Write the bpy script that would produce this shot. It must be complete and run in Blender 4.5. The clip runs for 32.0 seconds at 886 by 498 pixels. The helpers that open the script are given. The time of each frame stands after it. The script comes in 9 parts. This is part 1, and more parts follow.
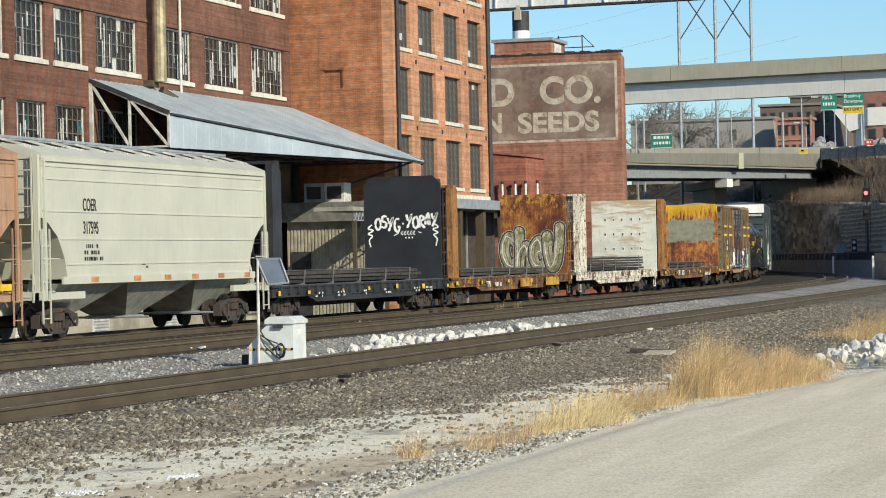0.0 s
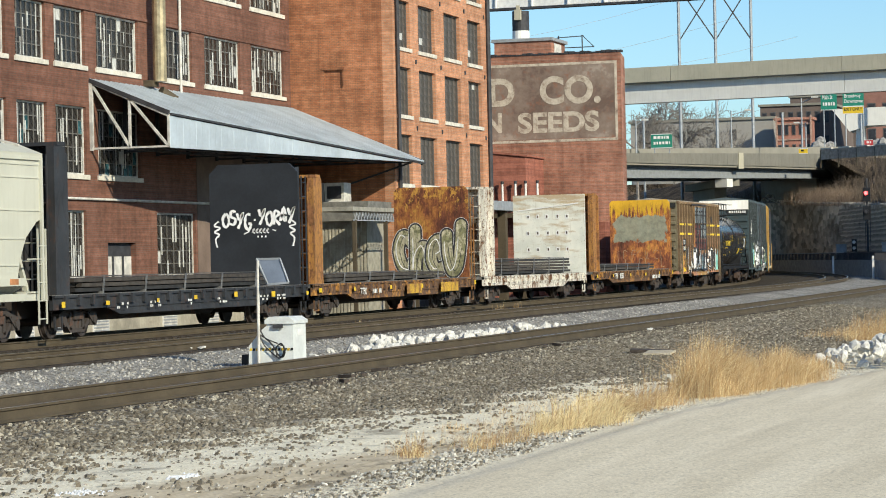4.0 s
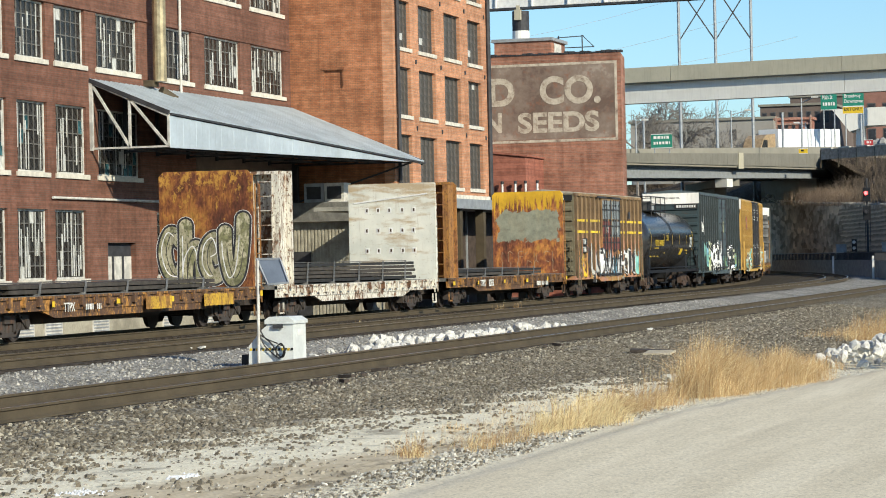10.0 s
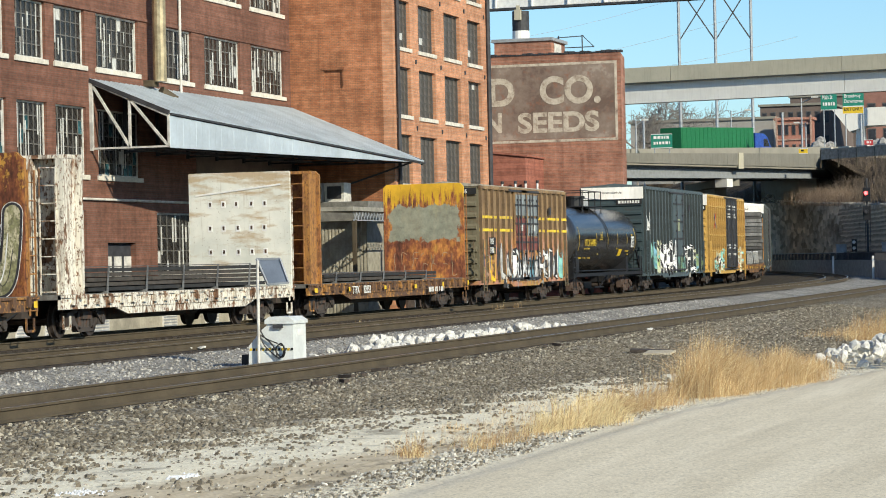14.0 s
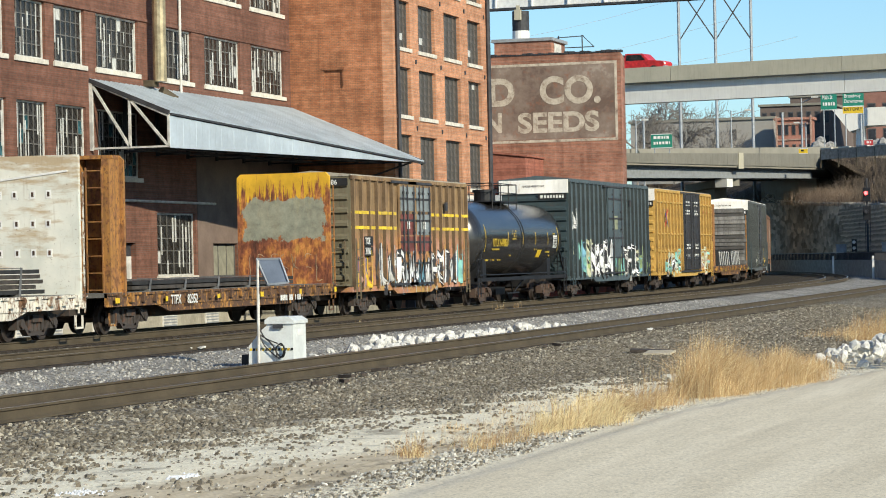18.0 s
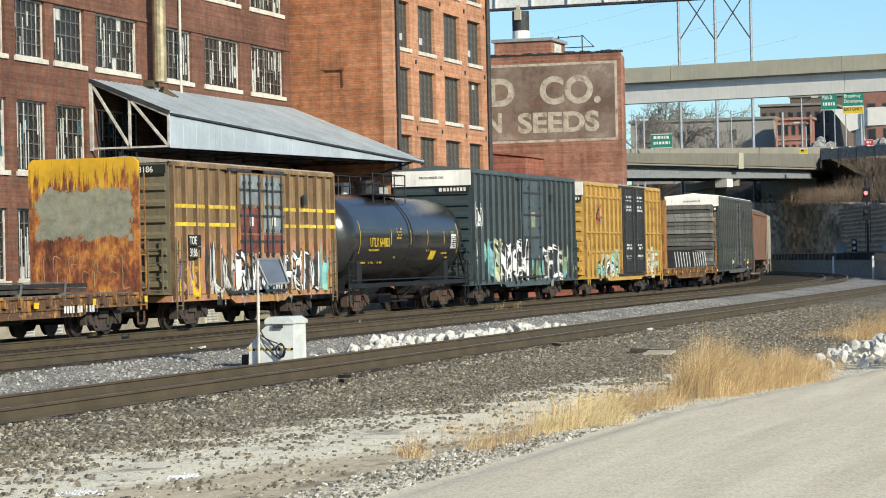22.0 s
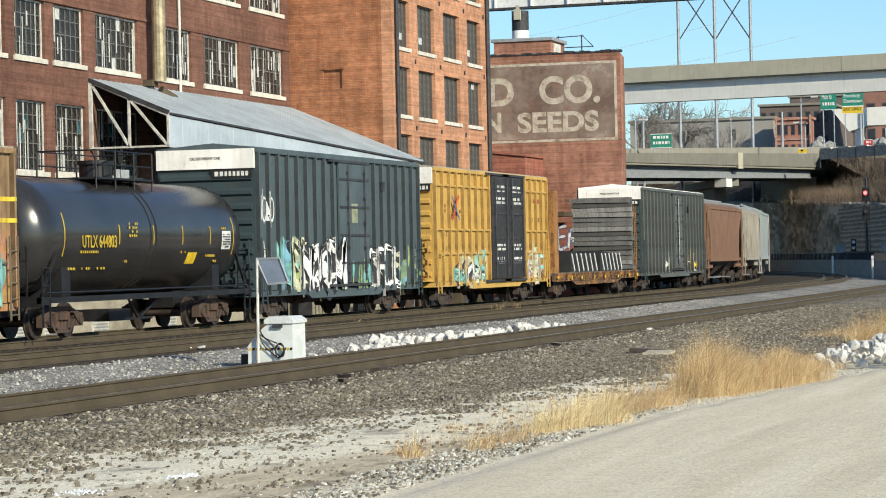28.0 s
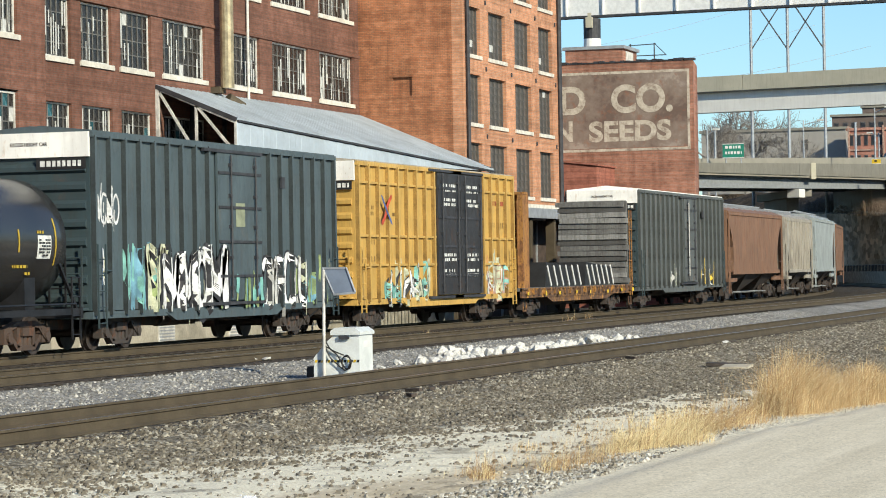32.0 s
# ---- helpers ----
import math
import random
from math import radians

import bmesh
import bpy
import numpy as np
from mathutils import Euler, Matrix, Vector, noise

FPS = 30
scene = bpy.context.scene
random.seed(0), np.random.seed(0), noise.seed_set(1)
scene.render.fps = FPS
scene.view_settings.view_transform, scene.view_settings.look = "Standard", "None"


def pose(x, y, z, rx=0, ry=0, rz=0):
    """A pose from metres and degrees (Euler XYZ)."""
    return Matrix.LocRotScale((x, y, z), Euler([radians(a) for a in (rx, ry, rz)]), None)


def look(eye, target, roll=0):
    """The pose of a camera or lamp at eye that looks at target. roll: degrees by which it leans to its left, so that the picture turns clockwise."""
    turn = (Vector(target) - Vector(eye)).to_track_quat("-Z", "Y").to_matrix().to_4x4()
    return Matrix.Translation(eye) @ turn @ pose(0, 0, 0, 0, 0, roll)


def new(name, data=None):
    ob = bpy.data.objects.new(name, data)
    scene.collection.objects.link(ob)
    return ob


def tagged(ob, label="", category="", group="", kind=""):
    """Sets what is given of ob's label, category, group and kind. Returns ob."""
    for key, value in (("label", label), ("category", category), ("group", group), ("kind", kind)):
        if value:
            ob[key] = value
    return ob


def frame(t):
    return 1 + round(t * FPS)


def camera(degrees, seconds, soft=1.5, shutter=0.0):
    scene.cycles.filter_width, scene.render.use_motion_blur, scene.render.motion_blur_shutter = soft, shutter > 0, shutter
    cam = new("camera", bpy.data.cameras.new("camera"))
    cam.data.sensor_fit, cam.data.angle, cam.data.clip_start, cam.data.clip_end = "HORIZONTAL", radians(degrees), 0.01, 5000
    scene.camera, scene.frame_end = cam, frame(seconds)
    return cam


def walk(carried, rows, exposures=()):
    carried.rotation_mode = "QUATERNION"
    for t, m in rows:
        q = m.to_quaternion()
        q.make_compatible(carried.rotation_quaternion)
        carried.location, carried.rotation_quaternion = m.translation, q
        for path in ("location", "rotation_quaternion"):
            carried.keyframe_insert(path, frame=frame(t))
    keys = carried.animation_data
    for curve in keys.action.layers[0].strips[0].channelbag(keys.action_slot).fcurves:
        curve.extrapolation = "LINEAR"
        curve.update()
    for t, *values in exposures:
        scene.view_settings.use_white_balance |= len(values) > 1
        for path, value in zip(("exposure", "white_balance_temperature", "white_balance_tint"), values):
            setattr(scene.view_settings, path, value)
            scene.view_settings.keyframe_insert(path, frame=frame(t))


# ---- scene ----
TURN = 16.365
EYE = Vector((27.70, -64.34, 1.656))


def aim(pan=0.0, tilt=0.0, lean=0.0, ahead=0.0):
    """Pan to the left, tilt up and lean in degrees from the resting view; ahead in metres."""
    a, b = radians(TURN + pan), radians(0.2574 + tilt)
    way = Vector((-math.sin(a) * math.cos(b), math.cos(a) * math.cos(b), math.sin(b)))
    eye = EYE + way * ahead
    return look(eye, eye + way * 100, -1.247 + lean)


cam = camera(18.873, 32.0, soft=1.0)
PATH = [(0.0, aim()), (27.5, aim()), (28.0, aim(-0.012, -0.006, 0.02)), (28.5, aim(-0.036, -0.063, 0.061)), (29.0, aim(0.062, 0.017, 0.085)),
        (29.5, aim(0.097, 0.073, 0.085)), (30.0, aim(0.48, 0.31, 0.207)), (30.5, aim(0.778, 0.297, 0.201)),
        (31.0, aim(1.371, 0.284, 0.155)), (31.5, aim(1.388, 0.253, 0.24)), (31.8, aim(1.40, 0.248, 0.245)),
        (32.0, aim(1.478, 0.231, 0.26, 1.436))]
walk(cam, PATH, [(0.0, -0.04), (6.0, 0.06), (25.0, 0.08), (32.0, 0.11)])

# ---- light ----
SUN = Vector((3.2, -2.2, 1.9)).normalized()
world = bpy.data.worlds.new("world")
scene.world = world
world.use_nodes = True
wn, wl = world.node_tree.nodes, world.node_tree.links
sky = wn.new("ShaderNodeTexSky")
sky.sky_type, sky.sun_disc = "NISHITA", False
sky.sun_elevation = math.asin(SUN.z)
sky.sun_rotation = math.atan2(SUN.x, SUN.y)
sky.air_density, sky.dust_density, sky.ozone_density = 1.0, 0.35, 3.0
tint = wn.new("ShaderNodeMix")
tint.data_type, tint.blend_type = "RGBA", "MULTIPLY"
tint.inputs[0].default_value, tint.inputs[7].default_value = 1.0, (0.81, 1.03, 1.19, 1)
wl.new(sky.outputs[0], tint.inputs[6])
wl.new(tint.outputs[2], wn["Background"].inputs[0])
wn["Background"].inputs[1].default_value = 0.12
lamp = bpy.data.lights.new("sun", "SUN")
lamp.energy, lamp.angle, lamp.color = 5.15, radians(0.6), (1.0, 0.932, 0.735)
sun = new("sun", lamp)
sun.matrix_world = look(SUN * 100, (0, 0, 0))


# ---- materials ----
def mat(name, rough=0.8, metal=0.0, spec=0.5):
    m = bpy.data.materials.new(name)
    m.use_nodes = True
    b = m.node_tree.nodes["Principled BSDF"]
    b.inputs["Roughness"].default_value = rough
    b.inputs["Metallic"].default_value = metal
    b.inputs["Specular IOR Level"].default_value = spec
    return m, m.node_tree.nodes, m.node_tree.links, b


def coords(n, l, scale=(1, 1, 1), kind="Object"):
    c, mp = n.new("ShaderNodeTexCoord"), n.new("ShaderNodeMapping")
    mp.inputs["Scale"].default_value = scale
    l.new(c.outputs[kind], mp.inputs[0])
    return mp.outputs[0]


def noisy(n, l, vec, scale, detail=4.0, rough=0.6, dist=0.0):
    t = n.new("ShaderNodeTexNoise")
    t.inputs["Scale"].default_value, t.inputs["Detail"].default_value = scale, detail
    t.inputs["Roughness"].default_value, t.inputs["Distortion"].default_value = rough, dist
    l.new(vec, t.inputs["Vector"])
    k = n.new("ShaderNodeMath")
    k.operation = "MULTIPLY_ADD"
    l.new(t.outputs[0], k.inputs[0])
    k.inputs[1].default_value, k.inputs[2].default_value = 1.6, -0.3
    return k.outputs[0]


def maths(n, l, op, a, b):
    k = n.new("ShaderNodeMath")
    k.operation = op
    for sock, v in zip(k.inputs, (a, b)):
        if hasattr(v, "links"):
            l.new(v, sock)
        else:
            sock.default_value = v
    return k.outputs[0]


def ramp(n, l, fac, stops):
    r = n.new("ShaderNodeValToRGB")
    e = r.color_ramp.elements
    while len(e) < len(stops):
        e.new(0.5)
    for el, (p, c) in zip(e, stops):
        el.position = p
        el.color = (*c, 1) if hasattr(c, "__len__") else (c, c, c, 1)
    l.new(fac, r.inputs[0])
    return r.outputs[0]


def mix(n, l, fac, a, b, mode="MIX"):
    x = n.new("ShaderNodeMix")
    x.data_type, x.blend_type = "RGBA", mode
    for sock, v in ((x.inputs[0], fac), (x.inputs[6], a), (x.inputs[7], b)):
        if hasattr(v, "links"):
            l.new(v, sock)
        elif hasattr(v, "__len__"):
            sock.default_value = (*v, 1)
        else:
            sock.default_value = v
    return x.outputs[2]


def bump(n, l, b, height, strength=0.3, dist=0.02):
    x = n.new("ShaderNodeBump")
    x.inputs["Strength"].default_value, x.inputs["Distance"].default_value = strength, dist
    l.new(height, x.inputs["Height"])
    l.new(x.outputs[0], b.inputs["Normal"])


def plain(name, col, rough=0.7, metal=0.0, vary=0.25, scale=3.0, relief=0.1, spec=0.4):
    """A painted or cast surface: one colour with blotches at two scales and a fine relief."""
    m, n, l, b = mat(name, rough, metal, spec)
    v = coords(n, l)
    big, fine = noisy(n, l, v, scale), noisy(n, l, v, scale * 14, 3)
    lo, hi = [c * (1 - vary) for c in col], [min(1, c * (1 + vary)) for c in col]
    c1 = ramp(n, l, big, [(0.3, lo), (0.7, hi)])
    c2 = ramp(n, l, fine, [(0.25, 1 - vary * 0.8), (0.75, 1.0)])
    l.new(mix(n, l, 1.0, c1, c2, "MULTIPLY"), b.inputs["Base Color"])
    bump(n, l, b, fine, relief, 0.01)
    return m


def painted(name, col, rust=0.35, grime_or_shade=0.3, rough=0.5, rustcol=(0.16, 0.06, 0.025), dark=(0.05, 0.04, 0.035), streak=1.0, patch=0.62, fade=0.12):
    """Weathered railway paint: faded paint, rust patches, vertical streaks of dirt."""
    m, n, l, b = mat(name, rough, 0.0, 0.4)
    v = coords(n, l)
    fadec = ramp(n, l, noisy(n, l, v, 0.7, 5), [(0.3, [c * (1 - fade) for c in col]), (0.7, [min(1, c * (1 + fade)) for c in col])])
    st = noisy(n, l, coords(n, l, (5.0, 5.0, 0.35)), 1.6, 5, 0.65)
    stf = ramp(n, l, st, [(0.48, 0.0), (0.75, grime_or_shade)])
    c = mix(n, l, stf, fadec, dark)
    r1 = noisy(n, l, coords(n, l, (1.0, 1.0, 0.55)), 2.1, 8, 0.68, 0.3)
    rf = ramp(n, l, r1, [(patch, 0.0), (patch + 0.09, 1.0)])
    speck = ramp(n, l, noisy(n, l, coords(n, l, (1.0, 1.0, 0.6)), 13, 5, 0.7), [(patch + 0.04, 0.0), (patch + 0.1, 1.0)])
    drip = ramp(n, l, noisy(n, l, coords(n, l, (7.0, 7.0, 0.5)), 1.7, 4, 0.7), [(patch + 0.05, 0.0), (patch + 0.2, 0.7)])
    rf = maths(n, l, "MAXIMUM", maths(n, l, "MAXIMUM", rf, speck), drip)
    rc = ramp(n, l, noisy(n, l, v, 9, 4), [(0.3, [x * 0.55 for x in rustcol]), (0.7, [min(1, x * 1.5) for x in rustcol])])
    k = n.new("ShaderNodeMath")
    k.operation = "MULTIPLY"
    l.new(rf, k.inputs[0])
    k.inputs[1].default_value = rust
    l.new(mix(n, l, k.outputs[0], c, rc), b.inputs["Base Color"])
    l.new(ramp(n, l, r1, [(0.5, rough), (0.75, 0.85)]), b.inputs["Roughness"])
    bump(n, l, b, noisy(n, l, v, 30, 3), 0.12, 0.01)
    return m


def brick(name, c1, c2, mortar, soot=0.35):
    """Running-bond brick, 0.21 by 0.07 m, on walls along either axis."""
    m, n, l, b = mat(name, 0.9, 0, 0.2)
    c = n.new("ShaderNodeTexCoord")
    s, add, com = n.new("ShaderNodeSeparateXYZ"), n.new("ShaderNodeMath"), n.new("ShaderNodeCombineXYZ")
    l.new(c.outputs["Object"], s.inputs[0])
    l.new(s.outputs[0], add.inputs[0]), l.new(s.outputs[1], add.inputs[1])
    l.new(add.outputs[0], com.inputs[0]), l.new(s.outputs[2], com.inputs[1])
    t = n.new("ShaderNodeTexBrick")
    t.inputs["Scale"].default_value, t.inputs["Brick Width"].default_value, t.inputs["Row Height"].default_value = 1.0, 0.215, 0.075
    t.inputs["Mortar Size"].default_value, t.inputs["Mortar Smooth"].default_value, t.inputs["Bias"].default_value = 0.009, 0.2, -0.1
    t.inputs["Color1"].default_value, t.inputs["Color2"].default_value, t.inputs["Mortar"].default_value = (*c1, 1), (*c2, 1), (*mortar, 1)
    l.new(com.outputs[0], t.inputs["Vector"])
    v = c.outputs["Object"]
    course = noisy(n, l, coords(n, l, (0.15, 0.15, 9.0)), 1.0, 3)
    blot = noisy(n, l, v, 0.22, 6, 0.65)
    streak = noisy(n, l, coords(n, l, (2.2, 2.2, 0.18)), 1.0, 4)
    spots = noisy(n, l, v, 2.6, 5, 0.7)
    a = mix(n, l, 1.0, t.outputs[0], ramp(n, l, blot, [(0.3, 1 - soot), (0.62, 1.0)]), "MULTIPLY")
    a = mix(n, l, 1.0, a, ramp(n, l, course, [(0.3, 0.8), (0.7, 1.12)]), "MULTIPLY")
    a = mix(n, l, 1.0, a, ramp(n, l, streak, [(0.32, 1 - soot * 0.6), (0.55, 1.0)]), "MULTIPLY")
    a = mix(n, l, 1.0, a, ramp(n, l, spots, [(0.3, 0.82), (0.66, 1.1)]), "MULTIPLY")
    l.new(a, b.inputs["Base Color"])
    bump(n, l, b, t.outputs[1], -0.5, 0.012)
    return m


def glassy(name, col, rough=0.08):
    m, n, l, b = mat(name, rough, 0.0, 0.22)
    v = coords(n, l)
    l.new(ramp(n, l, noisy(n, l, v, 1.7), [(0.3, [c * 0.5 for c in col]), (0.7, [c * 1.4 for c in col])]), b.inputs["Base Color"])
    l.new(ramp(n, l, noisy(n, l, v, 6.0), [(0.3, rough), (0.8, rough + 0.25)]), b.inputs["Roughness"])
    return m


def glow(name, col, power):
    m, n, l, b = mat(name, 0.4)
    b.inputs["Base Color"].default_value = (*col, 1)
    b.inputs["Emission Color"].default_value, b.inputs["Emission Strength"].default_value = (*col, 1), power
    return m


BRICK_RED = brick("brick_red", (0.195, 0.083, 0.055), (0.245, 0.108, 0.073), (0.16, 0.115, 0.095), 0.25)
# one mill brick, two tones: weaker end-wall light put into the colour
BRICK_END_DIM = brick("brick_end_dim", (0.43, 0.16, 0.075), (0.52, 0.22, 0.11), (0.24, 0.15, 0.10), 0.35)
BRICK_FRONT_LIT = brick("brick_front_lit", (0.56, 0.24, 0.125), (0.64, 0.31, 0.17), (0.42, 0.30, 0.22), 0.2)
BRICK_SEED = brick("brick_seed", (0.40, 0.17, 0.11), (0.48, 0.22, 0.15), (0.34, 0.24, 0.19), 0.35)
BRICK_SHED = brick("brick_shed", (0.33, 0.12, 0.082), (0.39, 0.15, 0.105), (0.3, 0.13, 0.1), 0.2)
STONE_SILL = plain("stone_sill", (0.62, 0.58, 0.5), 0.85, vary=0.15)
CONCRETE = painted("concrete", (0.245, 0.23, 0.19), 0.15, 0.22, 0.9, (0.22, 0.19, 0.15), (0.2, 0.19, 0.17), patch=0.64, fade=0.07)
CONCRETE_STAINED = painted("concrete_stained", (0.18, 0.172, 0.145), 0.3, 0.4, 0.9, (0.13, 0.115, 0.09), (0.1, 0.095, 0.085), patch=0.6, fade=0.08)
CONCRETE_PALE = painted("concrete_pale", (0.70, 0.68, 0.63), 0.12, 0.15, 0.9, (0.36, 0.32, 0.27), (0.36, 0.34, 0.31), patch=0.68, fade=0.04)
CONCRETE_WARM = painted("concrete_warm", (0.44, 0.405, 0.31), 0.15, 0.25, 0.9, (0.3, 0.27, 0.22), (0.24, 0.22, 0.18), patch=0.64, fade=0.06)
# near-black colour that stands for rooms without light
UNLIT_ROOM = plain("unlit_room_black", (0.02, 0.02, 0.02), 0.9)
STEEL_GREY = plain("steel_grey", (0.36, 0.38, 0.40), 0.55, 0.3, vary=0.15)
STEEL_DARK = plain("steel_dark", (0.045, 0.045, 0.05), 0.6, vary=0.3)
STEEL_BLACK = plain("steel_black", (0.016, 0.016, 0.018), 0.5, vary=0.3)
GIRDER_BLUE = plain("girder_blue", (0.22, 0.235, 0.245), 0.7, vary=0.1)
RAIL_BROWN = plain("rail_brown", (0.098, 0.076, 0.048), 0.75, 0.2, vary=0.15, scale=1.5)
RAIL_TOP = plain("rail_top", (0.30, 0.27, 0.24), 0.3, 0.8, vary=0.15)
TIE_WOOD = plain("tie_wood", (0.07, 0.055, 0.045), 0.9, vary=0.4)
TIN_ROOF = plain("tin_roof", (0.44, 0.49, 0.52), 0.42, 0.35, vary=0.14, scale=0.5)
TIN_FASCIA = plain("tin_fascia", (0.50, 0.56, 0.61), 0.42, 0.25, vary=0.1, scale=0.5)
TRUSS_WHITE = plain("truss_white", (0.55, 0.53, 0.49), 0.7)
WHITE = plain("white_paint", (0.75, 0.74, 0.71), 0.5, vary=0.08)
WHITE_DIRTY = plain("white_dirty", (0.6, 0.58, 0.53), 0.6, vary=0.2)
PANE = glassy("pane", (0.026, 0.024, 0.022), 0.2)
PANE_TEAL = glassy("pane_teal", (0.03, 0.10, 0.12))
PANE_PALE = plain("pane_pale", (0.55, 0.55, 0.52), 0.5, vary=0.15)
MUNTIN = plain("muntin", (0.15, 0.145, 0.135), 0.7, vary=0.2)
MUNTIN_DARK = plain("muntin_dark", (0.10, 0.095, 0.09), 0.7, vary=0.2)


# ---- mesh tools ----
class Mesh:
    """Collects vertices and faces of one mesh; each face keeps the index of its material."""

    def __init__(self):
        self.v, self.f, self.m = [], [], []

    def quad(self, *p, m=0):
        k = len(self.v)
        self.v += [tuple(q) for q in p]
        self.f.append(tuple(range(k, k + len(p))))
        self.m.append(m)
        return self

    def box(self, x0, x1, y0, y1, z0, z1, m=0):
        k = len(self.v)
        self.v += [(x, y, z) for z in (z0, z1) for y in (y0, y1) for x in (x0, x1)]
        self.f += [tuple(k + i for i in q) for q in ((0, 2, 3, 1), (4, 5, 7, 6), (0, 1, 5, 4), (2, 6, 7, 3), (0, 4, 6, 2), (1, 3, 7, 5))]
        self.m += [m] * 6
        return self

    def prism(self, poly, axis, a, b, m=0):
        """A polygon swept along an axis from a to b. axis x: poly in (y, z); y: (x, z); z: (x, y)."""
        put = {"x": lambda s, p: (s, p[0], p[1]), "y": lambda s, p: (p[0], s, p[1]), "z": lambda s, p: (p[0], p[1], s)}[axis]
        n, k = len(poly), len(self.v)
        self.v += [put(a, p) for p in poly] + [put(b, p) for p in poly]
        self.f += [tuple(range(k, k + n)), tuple(range(k + 2 * n - 1, k + n - 1, -1))]
        self.f += [(k + i, k + n + i, k + n + (i + 1) % n, k + (i + 1) % n) for i in range(n)]
        self.m += [m] * (n + 2)
        return self

    def tube(self, p, q, r, n=8, r2=None, m=0):
        p, q = Vector(p), Vector(q)
        d = (q - p).normalized()
        a = d.orthogonal().normalized()
        b = d.cross(a)
        k = len(self.v)
        for c, rr in ((p, r), (q, r if r2 is None else r2)):
            self.v += [tuple(c + (a * math.cos(2 * math.pi * i / n) + b * math.sin(2 * math.pi * i / n)) * rr) for i in range(n)]
        self.f += [(k + i, k + (i + 1) % n, k + n + (i + 1) % n, k + n + i) for i in range(n)]
        self.f += [tuple(range(k + n - 1, k - 1, -1)), tuple(range(k + n, k + 2 * n))]
        self.m += [m] * (n + 2)
        return self

    def bar(self, p, q, w, h=None, m=0):
        """A straight bar of rectangular section between two points."""
        p, q = Vector(p), Vector(q)
        h = w if h is None else h
        d = (q - p).normalized()
        a = d.cross(Vector((0, 0, 1)))
        a = a.normalized() if a.length > 1e-4 else Vector((1, 0, 0))
        b = d.cross(a).normalized()
        k = len(self.v)
        for c in (p, q):
            self.v += [tuple(c + a * w / 2 * i + b * h / 2 * j) for i, j in ((-1, -1), (1, -1), (1, 1), (-1, 1))]
        self.f += [(k, k + 1, k + 2, k + 3), (k + 7, k + 6, k + 5, k + 4)] + [(k + i, k + 4 + i, k + 4 + (i + 1) % 4, k + (i + 1) % 4) for i in range(4)]
        self.m += [m] * 6
        return self

    def lathe(self, prof, axis="y", n=20, c=(0, 0, 0), m=0):
        """A profile of (along, radius) turned round an axis through c."""
        k = len(self.v)
        for s, r in prof:
            for i in range(n):
                a = 2 * math.pi * i / n
                u, w = r * math.cos(a), r * math.sin(a)
                p = {"x": (s, u, w), "y": (u, s, w), "z": (u, w, s)}[axis]
                self.v.append((c[0] + p[0], c[1] + p[1], c[2] + p[2]))
        for j in range(len(prof) - 1):
            for i in range(n):
                self.f.append((k + j * n + i, k + j * n + (i + 1) % n, k + (j + 1) * n + (i + 1) % n, k + (j + 1) * n + i))
                self.m.append(m)
        self.f += [tuple(range(k + n - 1, k - 1, -1)), tuple(range(k + (len(prof) - 1) * n, k + len(prof) * n))]
        self.m += [m, m]
        return self

    def data(self, name, mats, smooth=False, fix=True):
        me = bpy.data.meshes.new(name)
        me.from_pydata(self.v, [], self.f)
        for x in mats if isinstance(mats, (list, tuple)) else [mats]:
            me.materials.append(x)
        if any(self.m):
            me.polygons.foreach_set("material_index", self.m)
        if smooth:
            me.polygons.foreach_set("use_smooth", [True] * len(me.polygons))
        if fix and len(self.f) < 20000:
            bm = bmesh.new()
            bm.from_mesh(me)
            bmesh.ops.recalc_face_normals(bm, faces=bm.faces)
            bm.to_mesh(me)
            bm.free()
        me.update()
        return me


def part(name, bm, material, parent=None, label="", at=None, smooth=False):
    """Links a Mesh, or mesh data that already exists, as one object under a thing or a part."""
    ob = new(name, bm.data(name, material, smooth) if isinstance(bm, Mesh) else bm)
    ob.parent = parent
    if at is not None:
        ob.matrix_basis = at
    return tagged(ob, label)


def thing(name, label, category, group="", kind="", at=None):
    ob = new(name)
    if at is not None:
        ob.matrix_basis = at
    return tagged(ob, label, category, group, kind)


def solid(name, bm, material, label, category, group="", kind="", at=None, smooth=False):
    ob = part(name, bm, material, None, "", at, smooth)
    return tagged(ob, label, category, group, kind)


rnd = random.Random(7)


# ---- the line of the main track ----
S1, SPIRAL, BEND = 46.456, 32.13, 0.00254
STEP = 0.5
LINE = [(0.0, -60.0, 0.0)]
for i in range(800):
    s = -60 + (i + 0.5) * STEP
    u = s - S1
    turn = 0.0 if u < 0 else BEND * u * u / (2 * SPIRAL) if u < SPIRAL else BEND * (u - SPIRAL / 2)
    x, y, _ = LINE[-1]
    LINE.append((x - STEP * math.sin(turn), y + STEP * math.cos(turn), turn))


def on_line(s, off=0.0):
    """The place on the main track s metres along, off metres to its right, and the way's turn to the left."""
    k = (s + 60) / STEP
    i = max(0, min(len(LINE) - 2, int(k)))
    a, b, f = LINE[i], LINE[i + 1], k - i
    x, y, h = (a[j] + (b[j] - a[j]) * f for j in range(3))
    return x + off * math.cos(h), y + off * math.sin(h), h


def on_middle(s, off=0.0):
    """The middle track: 5.1 m to the right, a metre more in the bend."""
    f = max(0.0, min(1.0, (s - 45) / 70))
    return on_line(s, 5.1 + 1.0 * f * f * (3 - 2 * f) + off)


